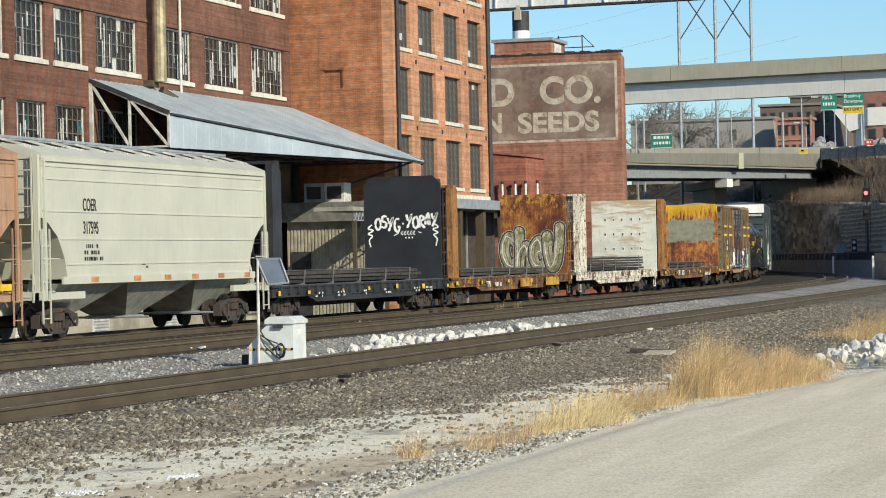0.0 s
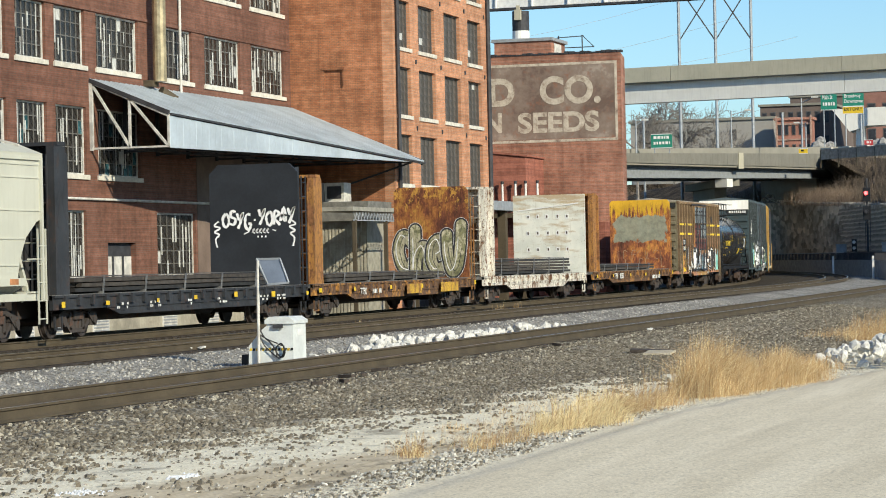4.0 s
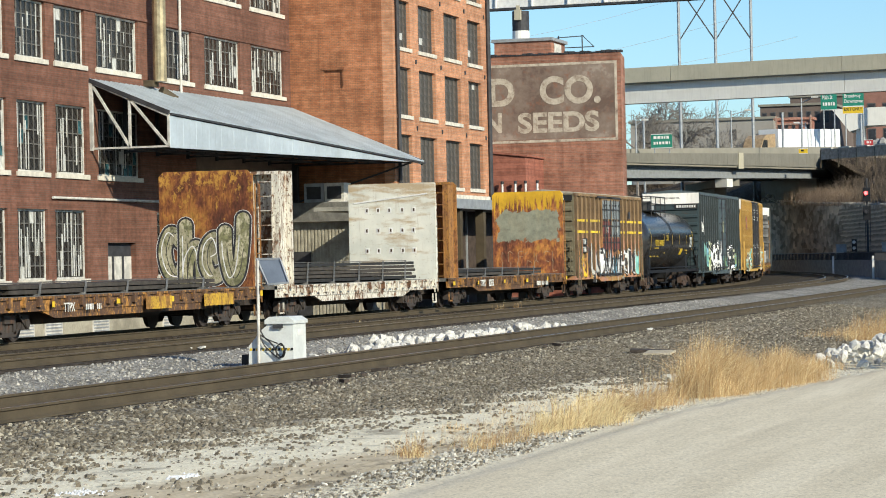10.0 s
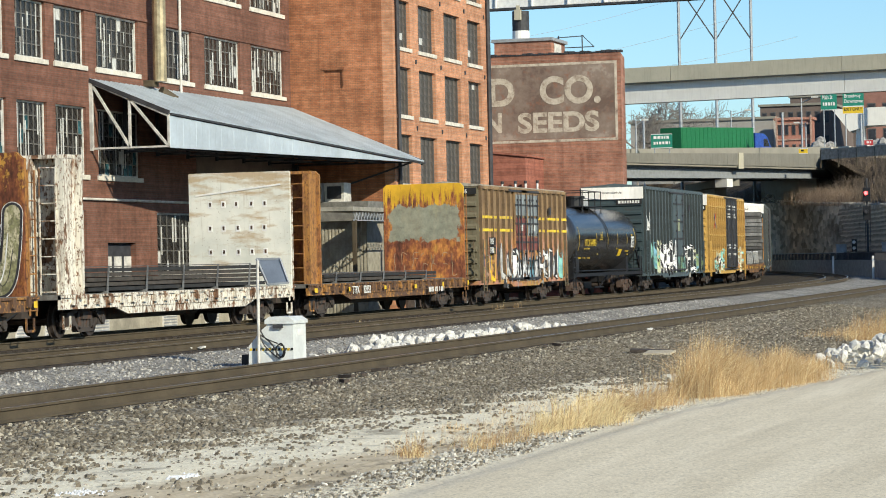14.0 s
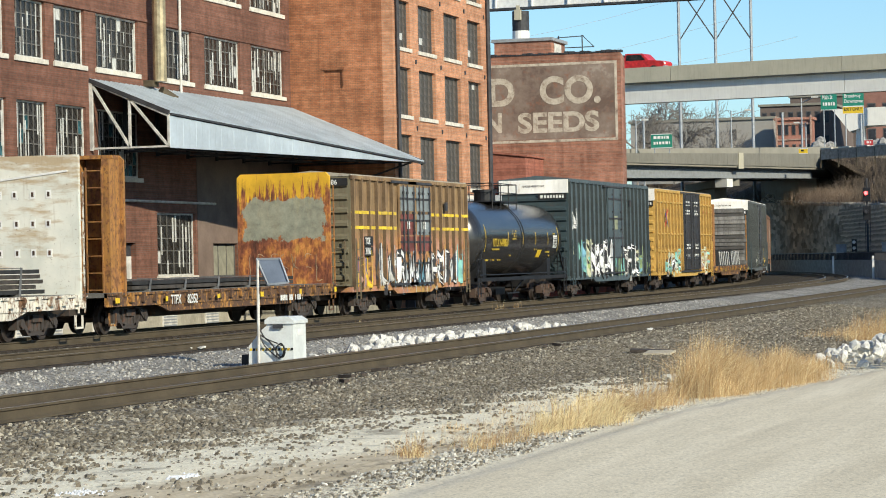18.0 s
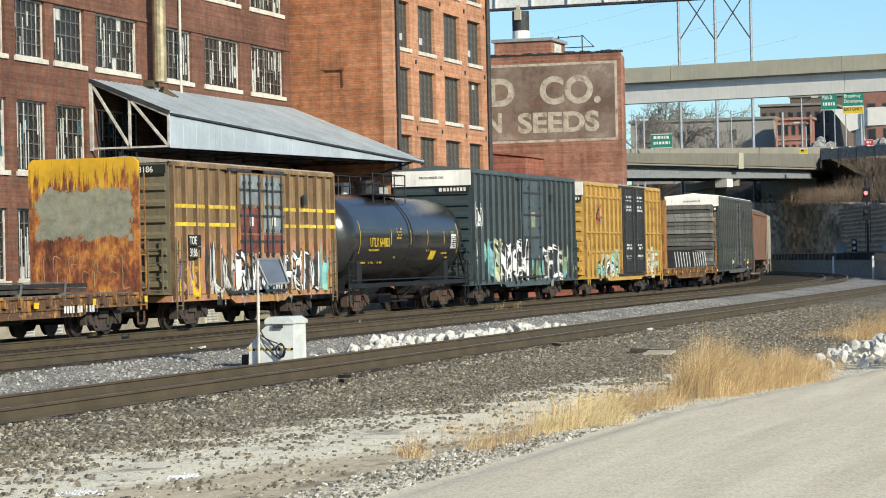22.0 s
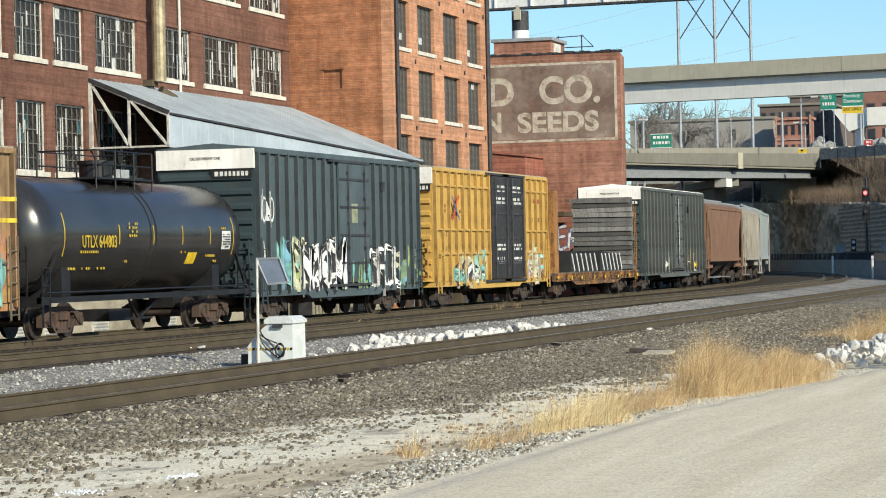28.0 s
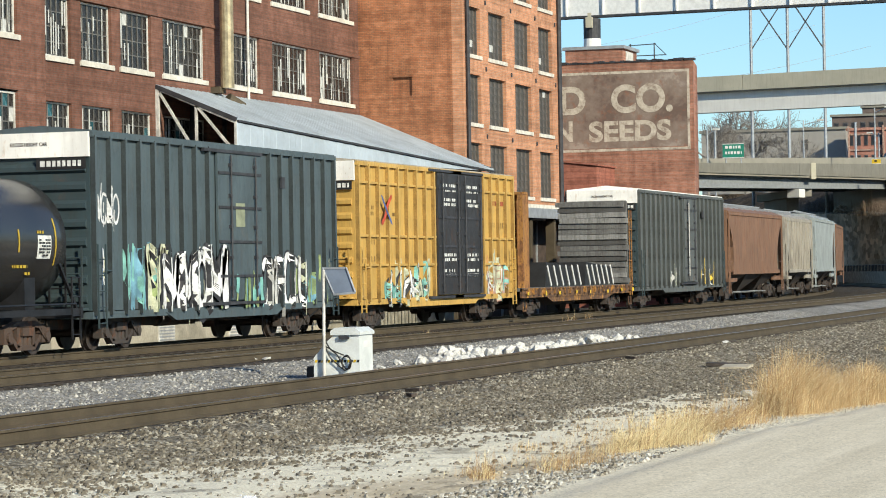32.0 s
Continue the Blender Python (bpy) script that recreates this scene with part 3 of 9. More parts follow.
# ---- loading canopy: the roof widens along the wall, its fascia is level below ----
def canopy():
    c = thing("loading_canopy", "grey sheet metal loading canopy with open white truss end", "canopy")
    y0, y1 = 27.5, 49.9
    w0, w1 = 3.2, 6.25
    zb, drop = 8.75, 0.415

    def edge(f):
        return XF + w0 + (w1 - w0) * f, y0 + (y1 - y0) * f, zb - drop * (w0 + (w1 - w0) * f)

    n = 46
    roof, fa = Mesh(), Mesh()
    zf = 6.07
    for i in range(n + 1):
        for e in (-0.04, 0.04):
            f = min(1.0, max(0.0, (i + e) / n))
            a = edge(f)
            up = 0.03 if e > 0 else 0.0
            roof.v += [(XF, a[1], zb + up), (a[0], a[1], a[2] + up), (a[0], a[1], a[2] - 0.07), (XF, a[1], zb - 0.07)]
            o = 0.012 if i % 2 == (0 if e > 0 else 1) else 0.0
            fa.v += [(a[0] + o, a[1], zf), (a[0] + o, a[1], a[2] - 0.16), (a[0] - 0.02, a[1], a[2] - 0.16), (a[0] - 0.02, a[1], zf)]
    for k in (roof, fa):
        for i in range(2 * n + 1):
            k.f += [(4 * i + q, 4 * i + 4 + q, 4 * i + 4 + (q + 1) % 4, 4 * i + (q + 1) % 4) for q in range(4)]
        k.f += [(0, 1, 2, 3), tuple(8 * n + 4 + q for q in (3, 2, 1, 0))]
        k.m = [0] * len(k.f)
    part("roof_sheet", roof, TIN_ROOF, c, "ribbed grey sheet roof")
    part("fascia", fa, TIN_FASCIA, c, "pale blue-grey corrugated fascia")
    gut = Mesh()
    a, b = edge(0), edge(1)
    gut.bar((a[0] + 0.05, a[1], a[2] - 0.1), (b[0] + 0.05, b[1], b[2] - 0.1), 0.08, 0.07)
    a, b = edge(0), edge(1)
    part("gutter", gut, STEEL_DARK, c)
    part("verge", Mesh().bar((XF, y0 - 0.03, zb - 0.06), (a[0], y0 - 0.03, a[2] - 0.06), 0.08, 0.16), STEEL_DARK, c)
    for f in np.linspace(0, 1, 8):
        x, y, z = edge(f)
        zl, tone = 6.13, TRUSS_WHITE if f == 0 else STEEL_DARK
        mx, mz = (XF + x) / 2, (zb + z) / 2 - 0.15
        t = part("truss", Mesh().bar((XF + 0.05, y, zl), (x - 0.05, y, zl), 0.08, 0.07), tone, c)
        for p, q, w in (((XF + 0.05, y, zb - 0.15), (x - 0.05, y, z - 0.15), 0.09), ((mx, y, zl), (mx, y, mz), 0.09), ((XF + 0.15, y, zb - 0.3), (mx, y, zl), 0.09), ((mx, y, mz), (x - 0.1, y, zl + 0.05), 0.09), ((x - 0.05, y, zl), (x - 0.05, y, z - 0.1), 0.08), ((XF + 0.06, y, 6.05), (XF + 0.06, y, zb - 0.1), 0.13)):
            part("truss_bar", Mesh().bar(p, q, w), tone, t)
        if f > 0.9:
            k = Mesh().bar((XF + 0.05, y, 4.4), (x - 0.6, y, 6.1), 0.08)
            part("strut", k, STEEL_DARK, c)
            part("post", Mesh().box(XF + 0.1, XF + 0.34, y - 0.3, y - 0.06, -1.2, 6.1), STEEL_DARK, c)
    k = Mesh()
    for d in (0.35, 0.7):
        k.bar((XF + w0 * d, y0, 6.13), (XF + w1 * d, y1, 6.13), 0.09)
    part("purlin", k, STEEL_DARK, c)
    return c


canopy()


# ---- the taller orange brick building ----
X2 = -8.0


PANE_DUSTY = glassy("pane_dusty", (0.085, 0.075, 0.064), 0.35)


def mill():
    b = thing("brick_mill", "tall orange brick mill with pale stone sills", "building")
    cols = [(50.42, 52.6), (53.92, 56.6), (58.15, 60.9), (62.32, 64.73)]
    rows = [(5.2, 7.45), (8.33, 10.52), (11.4, 13.55), (14.5, 16.7), (17.6, 19.8)]
    holes = [(a, c, z0, z1) for a, c in cols for z0, z1 in rows] + [(51.4, 53.6, 0.6, 3.6), (55, 57.2, 0.6, 3.6), (59, 61, 0.6, 3.6)]
    part("front_wall", wall_mesh("x", X2, 0.5, 49.9, 65.95, -1.3, 22, holes), BRICK_FRONT_LIT, b, "orange brick front with windows, coloured as lit")
    for z0, z1 in rows:
        for a, c in cols:
            window(b, "x", X2, a, c, z0, z1, 4, 6, 0.03, 0.0, MUNTIN_DARK, deep=0.2, glass=PANE_DUSTY)
    for a, c in ((51.4, 53.6), (55, 57.2), (59, 61)):
        window(b, "x", X2, a, c, 0.6, 3.6, 3, 4, 0.0, 0.0, MUNTIN_DARK, sill=False)
    part("end_wall", wall_mesh("y", 49.9, 0.5, -28, X2 - 0.5, -1.3, 22, [(-11.3, -10.4, 9.55, 10.4)]), BRICK_END_DIM, b, "blank orange brick end wall, coloured dimmer")
    part("bricked_vent", Mesh().box(-11.3, -10.4, 50.0, 50.2, 9.55, 10.4).box(-11.4, -10.3, 49.86, 49.95, 10.4, 10.5), BRICK_END_DIM, b)
    part("far_wall", Mesh().box(-28, X2, 65.95, 66.3, -0.4, 22), BRICK_END_DIM, b)
    part("room", Mesh().box(-27.5, X2 - 0.7, 50.6, 65.7, -0.3, 21.9), UNLIT_ROOM, b)
    part("roof", Mesh().box(-28, X2 + 0.1, 49.8, 66.3, 22, 22.4), CONCRETE, b)
    part("rain_pipe", Mesh().tube((X2 + 0.12, 50.3, 0.5), (X2 + 0.12, 50.3, 22), 0.09, 8), STEEL_DARK, b)
    part("rain_pipe", Mesh().tube((X2 + 0.1, 65.8, 0.5), (X2 + 0.1, 65.8, 22), 0.12, 8), STEEL_DARK, b)
    part("ledge", Mesh().box(X2, X2 + 0.08, 49.95, 65.9, 4.5, 4.85), STONE_SILL, b)
    k = Mesh()
    for z0, z1 in rows:
        for y in (53.4, 57.5, 61.7, 65.3):
            k.box(X2, X2 + 0.05, y - 0.06, y + 0.06, z1 + 0.25, z1 + 0.45)
    part("wall_anchor", k, STEEL_DARK, b)
    return b


mill()


# ---- seed warehouse with the painted sign ----
def seed_house():
    b = thing("seed_warehouse", "old brick seed warehouse with a faded painted sign", "building")
    y0, x1 = 79.5, -4.1
    part("front_wall", Mesh().prism([(-22, y0), (x1, y0), (x1 - 0.1, y0 + 0.5), (-22, y0 + 0.5)], "z", -0.4, 12.98), BRICK_SEED, b)
    part("side_wall", Mesh().prism([(x1 - 0.1, y0 + 0.5), (x1 - 0.75, y0 + 4.4), (x1 - 1.2, y0 + 4.4), (x1 - 0.6, y0 + 0.5)], "z", -0.4, 12.98), BRICK_SEED, b, "narrow brick side wall")
    part("body", Mesh().prism([(-22, y0 + 0.5), (x1 - 0.7, y0 + 0.5), (x1 - 3.4, y0 + 12), (-22, y0 + 12)], "z", -0.3, 12.6), BRICK_SEED, b)
    for i in range(44):
        a = -17.2 + i * 0.3
        part("coping_tile", Mesh().box(a, a + 0.26, y0 - 0.04, y0 + 0.4, 12.98, 13.05 + rnd.uniform(0, 0.09)), STEEL_DARK, b)
    field, n, l, bs = mat("sign_field", 0.92, 0, 0.2)
    v = coords(n, l)
    c = ramp(n, l, noisy(n, l, v, 0.55, 8, 0.72), [(0.3, (0.15, 0.105, 0.085)), (0.47, (0.22, 0.165, 0.135)), (0.6, (0.25, 0.195, 0.16)), (0.72, (0.34, 0.28, 0.235))])
    c = mix(n, l, ramp(n, l, noisy(n, l, v, 1.6, 9, 0.8), [(0.56, 0.0), (0.7, 0.55)]), c, (0.27, 0.115, 0.07))
    l.new(c, bs.inputs["Base Color"])
    bump(n, l, bs, noisy(n, l, v, 14, 4), 0.3, 0.01)
    paint = worn_paint()
    part("sign_field", Mesh().box(-22, x1 - 0.3, y0 - 0.012, y0, 8.3, 12.38), field, b, "dark faded sign field")
    fr = Mesh().box(-22, x1 - 0.22, y0 - 0.02, y0 - 0.006, 12.38, 12.52).box(-22, x1 - 0.22, y0 - 0.02, y0 - 0.006, 8.13, 8.27).box(x1 - 0.36, x1 - 0.22, y0 - 0.02, y0 - 0.006, 8.27, 12.38)
    part("sign_border", fr, paint, b)
    for text, x, z, size, wide in (("D", -11.72, 10.28, 2.08, 1.0), ("CO.", -8.75, 10.3, 2.05, 0.98), ("N", -12.0, 8.78, 1.5, 0.95), ("SEEDS", -10.02, 8.72, 1.5, 1.16)):
        lettered("sign_letter", text, size, wide, paint, b, pose(x, y0 - 0.022, z, 90), 0.035)
    # roof house and water tank
    part("roof_house", Mesh().box(-12.0, -8.7, y0 + 2.6, y0 + 6, 12.6, 14.0), BRICK_SEED, b)
    part("roof_house_eave", Mesh().box(-12.15, -8.55, y0 + 2.5, y0 + 6.1, 14.0, 14.18), STEEL_GREY, b)
    part("roof_house_door", Mesh().box(-8.7, -8.66, y0 + 3.4, y0 + 5, 12.7, 13.9), WHITE_DIRTY, b)
    part("tank", Mesh().tube((-11.3, y0 + 6, 14.15), (-11.3, y0 + 6, 16.05), 0.5, 18), STEEL_DARK, b, "dark round roof tank")
    # stands in for the girder's hanging lamp, added here as a box on the tank
    part("lamp_on_tank", Mesh().box(-11.5, -11.13, y0 + 5.3, y0 + 5.6, 15.5, 16.1).box(-11.4, -11.2, y0 + 5.4, y0 + 5.5, 16.1, 16.35), CONCRETE_WARM, b, "beige hanging lamp, built as a box on the tank")
    part("tank_skirt", Mesh().tube((-11.3, y0 + 6, 14.15), (-11.3, y0 + 6, 14.9), 0.52, 18, 0.5), WHITE, b)
    m = Mesh()
    for x in (-9.3, -7.9):
        m.tube((x, y0 + 7, 12.6), (x, y0 + 7, 14.6), 0.04, 6)
    m.bar((-9.4, y0 + 7, 14.5), (-7.8, y0 + 7, 14.55), 0.05).bar((-9.3, y0 + 7, 13.9), (-7.2, y0 + 7, 13.9), 0.05).bar((-7.9, y0 + 7, 14.6), (-7.2, y0 + 7, 13.9), 0.04)
    part("aerial_frame", m, STEEL_DARK, b)
    # lower red lean-to in front
    s = thing("red_brick_shed", "low red brick shed with four white-capped vent pipes", "shed")
    part("wall", Mesh().prism([(-13, -0.4), (-8.6, -0.4), (-8.6, 7.2), (-13, 7.75)], "y", y0 - 4, y0 - 0.05), BRICK_SHED, s)
    part("coping", Mesh().prism([(-13, 7.75), (-8.5, 7.2), (-8.5, 7.3), (-13, 7.87)], "y", y0 - 4.1, y0 - 0.05), BRICK_SHED, s)
    part("wall", Mesh().box(-8.4, -4.6, y0 - 2.5, y0 - 0.05, -0.4, 3.6), BRICK_SHED, s)
    part("awning", Mesh().box(-10.2, -6.2, y0 - 5.2, y0 - 2.5, 3.9, 4.15), RAIL_BROWN, s)
    for x in (-9.85, -9.12, -8.55, -7.89):
        q = part("vent_pipe", Mesh().tube((x, y0 - 4.3, 4.15), (x, y0 - 4.3, 5.75), 0.06, 8), WHITE, s)
        part("pipe_cap", Mesh().tube((x, y0 - 4.3, 5.75), (x, y0 - 4.3, 5.9), 0.09, 8), STEEL_DARK, q)
    return b


def letters(text, size, wide=1.0, bold=0.035, font_depth=0.004):
    cu = bpy.data.curves.new("letters", "FONT")
    cu.body, cu.size, cu.offset, cu.extrude = text, size, bold * size, font_depth
    o = bpy.data.objects.new("letters", cu)
    scene.collection.objects.link(o)
    me = bpy.data.meshes.new_from_object(o.evaluated_get(bpy.context.evaluated_depsgraph_get()))
    bpy.data.objects.remove(o)
    me.transform(Matrix.Diagonal((wide, 1, 1, 1)))
    return me


def worn_paint():
    m, n, l, b = mat("worn_sign_paint", 0.9, 0, 0.2)
    v = coords(n, l)
    l.new(ramp(n, l, noisy(n, l, v, 1.8, 8, 0.75), [(0.28, (0.23, 0.17, 0.135)), (0.47, (0.46, 0.395, 0.32)), (0.78, (0.66, 0.60, 0.50))]), b.inputs["Base Color"])
    return m


def lettered(name, text, size, wide, material, parent, at, bold=0.01):
    me = letters(text, size, wide, bold)
    me.materials.append(material)
    ob = new(name, me)
    ob.parent, ob.matrix_basis = parent, at
    return ob


seed_house()


# ---- low shed and awnings behind the train ----
def dock():
    s = thing("dock_shed", "low corrugated metal dock shed with a flat roof", "shed")
    k = Mesh()
    n, x0, x1, y0 = 46, -12.1, -8.4, 46.8
    for i in range(n):
        xa, xb = x0 + (x1 - x0) * i / n, x0 + (x1 - x0) * (i + 1) / n
        y, y2 = y0 + (0.03 if i % 2 else 0), y0 + (0.03 if (i + 1) % 2 else 0)
        k.quad((xa, y, -1.1), (xb, y, -1.1), (xb, y, 3.5), (xa, y, 3.5)).quad((xb, y, -1.1), (xb, y2, -1.1), (xb, y2, 3.5), (xb, y, 3.5))
    part("corrugated_wall", k, plain("siding_olive", (0.36, 0.335, 0.27), 0.6, vary=0.2), s)
    part("side_wall", Mesh().box(-8.5, -8.4, 46.84, 49.8, -1.1, 3.5), plain("siding_side", (0.33, 0.31, 0.25), 0.6, vary=0.2), s)
    part("flat_roof", Mesh().box(-12.5, -8.2, 46.4, 49.85, 3.5, 4.35), plain("roof_felt", (0.17, 0.165, 0.15), 0.8), s)
    part("door", Mesh().box(-11.9, -11.0, 46.75, 46.79, -1.05, 2.2), STEEL_DARK, s, "dark shed door")
    a = thing("air_conditioner", "two pale rooftop air conditioning boxes", "air conditioner")
    for x, m in ((-11.3, STEEL_GREY), (-10.35, WHITE_DIRTY)):
        part("cabinet", Mesh().box(x, x + 0.9, 46.9, 47.9, 4.35, 5.2), m, a)
        part("grille", Mesh().box(x + 0.12, x + 0.78, 46.88, 46.895, 4.5, 5.05), STEEL_DARK, a)
    w = thing("dock_awning", "weathered olive awning on zigzag steel brackets", "awning")
    part("awning_roof", Mesh().box(-8.0, -6.3, 38.6, 47.6, 3.78, 3.95), plain("awning_olive", (0.30, 0.285, 0.24), 0.7, vary=0.2), w)
    k = Mesh()
    for i in range(22):
        y = 38.7 + i * 0.4
        k.bar((-6.32, y, 3.72), (-6.32, y + 0.2, 3.42), 0.04).bar((-6.32, y + 0.2, 3.42), (-6.32, y + 0.4, 3.72), 0.04)
    k.bar((-6.32, 38.7, 3.4), (-6.32, 47.6, 3.4), 0.05)
    part("bracket", k, STEEL_GREY, w)
    for y in (38.8, 43, 47.4):
        part("post", Mesh().box(-6.4, -6.25, y - 0.07, y + 0.07, -1.1, 3.4), RAIL_BROWN, w)
    q = thing("mill_canopy", "grey flat canopy along the mill's ground floor", "canopy")
    part("slab", Mesh().box(-7.9, -5.9, 51.0, 66.0, 4.05, 4.5), STEEL_GREY, q)
    # flat panel on the wall; its dark colour paints the shade under the canopy
    part("dim_front_panel", Mesh().box(-7.99, -7.9, 51.0, 65.9, -1.1, 4.05), plain("front_brown_dim", (0.075, 0.055, 0.045), 0.8, vary=0.3), q, "dark brown ground-floor front, canopy shade put into its colour")
    for y in (52.2, 54.9, 56.4, 59.6, 60.9, 63.4):
        part("door_post", Mesh().box(-7.9, -7.82, y - 0.06, y + 0.06, -1.1, 4.05), STEEL_GREY, q)
    for y in (53.9, 57.9, 61.9, 65.6):
        part("pillar", Mesh().box(-6.5, -6.1, y - 0.2, y + 0.2, -1.1, 4.05), RAIL_BROWN, q)


dock()


# ---- bridges ----
def along(o, d, q, off=0.0):
    """A point q metres along the way d from o, off metres to its right."""
    return o[0] + d[0] * q + d[1] * off, o[1] + d[1] * q - d[0] * off


def deck(parent, name, o, d, q0, q1, off0, off1, z0, z1, material, label="", pieces=1):
    for i in range(pieces):
        a, b = q0 + (q1 - q0) * i / pieces, q0 + (q1 - q0) * (i + 1) / pieces
        g = 0.03 if pieces > 1 else 0
        p = [along(o, d, a, off0), along(o, d, b - g, off0), along(o, d, b - g, off1), along(o, d, a, off1)]
        part(name, Mesh().prism(p, "z", z0, z1), material, parent, label)


LOW_O, LOW_D = (-24.0, 170.6), (0.341, 0.940)
UP_O, UP_D = (-21.4, 155.75), (0.9806, -0.196)


def slope_deck(parent, name, o, d, q0, q1, off0, off1, low, high, material, label="", pieces=1):
    """A slab along a bridge whose underside and top are given as (height, rise per metre)."""
    for i in range(pieces):
        a, b = q0 + (q1 - q0) * i / pieces, q0 + (q1 - q0) * (i + 1) / pieces - (0.03 if pieces > 1 else 0)
        p = [along(o, d, a, off0), along(o, d, b, off0), along(o, d, b, off1), along(o, d, a, off1)]
        k = Mesh()
        for h, r in (low, high):
            k.v += [(*p[0], h + r * a), (*p[1], h + r * b), (*p[2], h + r * b), (*p[3], h + r * a)]
        k.f = [(3, 2, 1, 0), (4, 5, 6, 7), (0, 1, 5, 4), (1, 2, 6, 5), (2, 3, 7, 6), (3, 0, 4, 7)]
        k.m = [0] * 6
        part(name, k, material, parent, label)


def low_bridge():
    b = thing("road_overpass", "low concrete road overpass on blue-grey steel girders", "bridge")
    slope_deck(b, "parapet", LOW_O, LOW_D, -200, 38, 0, -0.35, (10.17, 0.0024), (11.02, 0.018), CONCRETE_STAINED, "stained concrete parapet", 12)
    slope_deck(b, "road_deck", LOW_O, LOW_D, -200, 140, -1.6, -12, (9.7, 0.0024), (9.9, 0.01), CONCRETE)
    slope_deck(b, "deck_overhang", LOW_O, LOW_D, -200, 38, -0.12, -1.6, (9.98, 0.0024), (10.165, 0.0024), CONCRETE)
    slope_deck(b, "far_parapet", LOW_O, LOW_D, -200, 140, -12, -12.35, (9.5, 0.0024), (11.8, 0.0264), CONCRETE, "pale median parapet", 10)
    slope_deck(b, "far_road_deck", LOW_O, LOW_D, -200, 140, -12.35, -22, (9.6, 0.0264), (10.2, 0.0264), CONCRETE)
    for off in (-0.9, -4.5, -8, -11.5):
        slope_deck(b, "girder", LOW_O, LOW_D, -200, 35.5 - 1.14 * off, off, off - 0.3, (8.88, 0.011), (9.975, 0.0024), GIRDER_BLUE)
    slope_deck(b, "girder_flange", LOW_O, LOW_D, -200, 38, -0.8, -1.3, (8.8, 0.011), (8.875, 0.011), GIRDER_BLUE)
    for q in (20.2, -8):
        deck(b, "parapet_post", LOW_O, LOW_D, q, q + 0.9, 0.1, 0, 9.9, 11.45, CONCRETE_WARM)
    deck(b, "pier", LOW_O, LOW_D, -26, -24.8, -2, -10, -0.4, 7.9, CONCRETE)
    deck(b, "pier_cap", LOW_O, LOW_D, 18.7, 19.8, -0.4, -1.7, 8.15, 8.95, CONCRETE_PALE)
    # the bent and the abutment run skew to the deck, along the track
    for name, lo, hi, o0, o1, z0, z1, material in (("pier", 199.5, 212, 2.9, 4.1, -0.4, 8.3, CONCRETE), ("cap_beam", 192.6, 212.5, 2.2, 4.25, 8.3, 9.02, CONCRETE), ("abutment", 206, 223, 12.75, 14.6, -0.4, 9.6, CONCRETE)):
        ss = np.linspace(lo, hi, 5)
        part(name, Mesh().prism([on_line(s, o0)[:2] for s in ss] + [on_line(s, o1)[:2] for s in ss[::-1]], "z", z0, z1), material, b)


def high_bridge():
    b = thing("highway_overpass", "high pale concrete highway overpass", "bridge")
    deck(b, "parapet", UP_O, UP_D, -190, 200, 0, -0.3, 16.3, 17.55, CONCRETE_WARM, "weathered beige parapet", 26)
    deck(b, "deck_edge", UP_O, UP_D, -190, 200, -0.12, -6, 16.2, 16.3, CONCRETE)
    deck(b, "road_surface", UP_O, UP_D, -190, 200, -0.35, -6, 16.5, 17.0, CONCRETE)
    deck(b, "girder", UP_O, UP_D, -190, 200, -0.55, -1.7, 14.58, 16.2, CONCRETE_PALE, "pale box girder", 13)
    deck(b, "far_parapet", UP_O, UP_D, -190, 200, -6, -6.3, 16.5, 17.4, CONCRETE_WARM)
    for q in (-60, 60):
        deck(b, "pier", UP_O, UP_D, q, q + 2, -0.7, -1.6, -0.4, 14.57, CONCRETE)


def steel_viaduct():
    v = thing("steel_viaduct", "white plate-girder viaduct on a braced steel tower", "bridge")
    o, d = (-35.66, 167.2), (0.998, -0.059)
    deck(v, "plate_girder", o, d, -90, 33.0, 0, -0.4, 24.25, 26.5, WHITE)
    deck(v, "bottom_flange", o, d, -90, 33.0, 0.25, -0.65, 24.05, 24.25, STEEL_DARK)
    for i in range(12):
        q = -6 + i * 3.4
        deck(v, "stiffener", o, d, q, q + 0.12, 0.2, 0, 24.25, 26.5, WHITE)
    x, y = along(o, d, 3.0, -0.2)
    l = part("hanging_lamp", Mesh().tube((x, y, 23.9), (x, y, 24.1), 0.12, 8).tube((x, y, 23.0), (x, y, 23.9), 0.42, 10, 0.3), WHITE_DIRTY, v)
    tower = [(-28.9, 221.3), (-25.1, 222.4), (-21.35, 223.5)]
    for x, y in tower:
        part("tower_leg", Mesh().tube((x, y, 5), (x, y, 33), 0.17, 8), STEEL_GREY, v)
    for (a, b), (c, e) in zip(tower, tower[1:]):
        for z in (25,):
            part("cross_brace", Mesh().bar((a, b, z), (c, e, z + 6), 0.13), STEEL_DARK, v)
            part("cross_brace", Mesh().bar((a, b, z + 6), (c, e, z), 0.13), STEEL_DARK, v)
    for x in (-33.6, -18.2):
        part("tower_leg", Mesh().tube((x, 224, 5), (x, 224, 17.0), 0.13, 8), STEEL_GREY, v)
    for j, (za, zb) in enumerate(((30, 22.5), (27.5, 20.5), (25, 19.5))):
        p = [(-28 + 6 * j - 30 * t, 222 - 30 * t, za + (zb - za) * t - 2.2 * math.sin(math.pi * t) * 0.6) for t in np.linspace(0, 1, 9)]
        k = Mesh()
        for a, b in zip(p, p[1:]):
            k.tube(a, b, 0.018, 4)
        part("cable", k, STEEL_GREY, v)


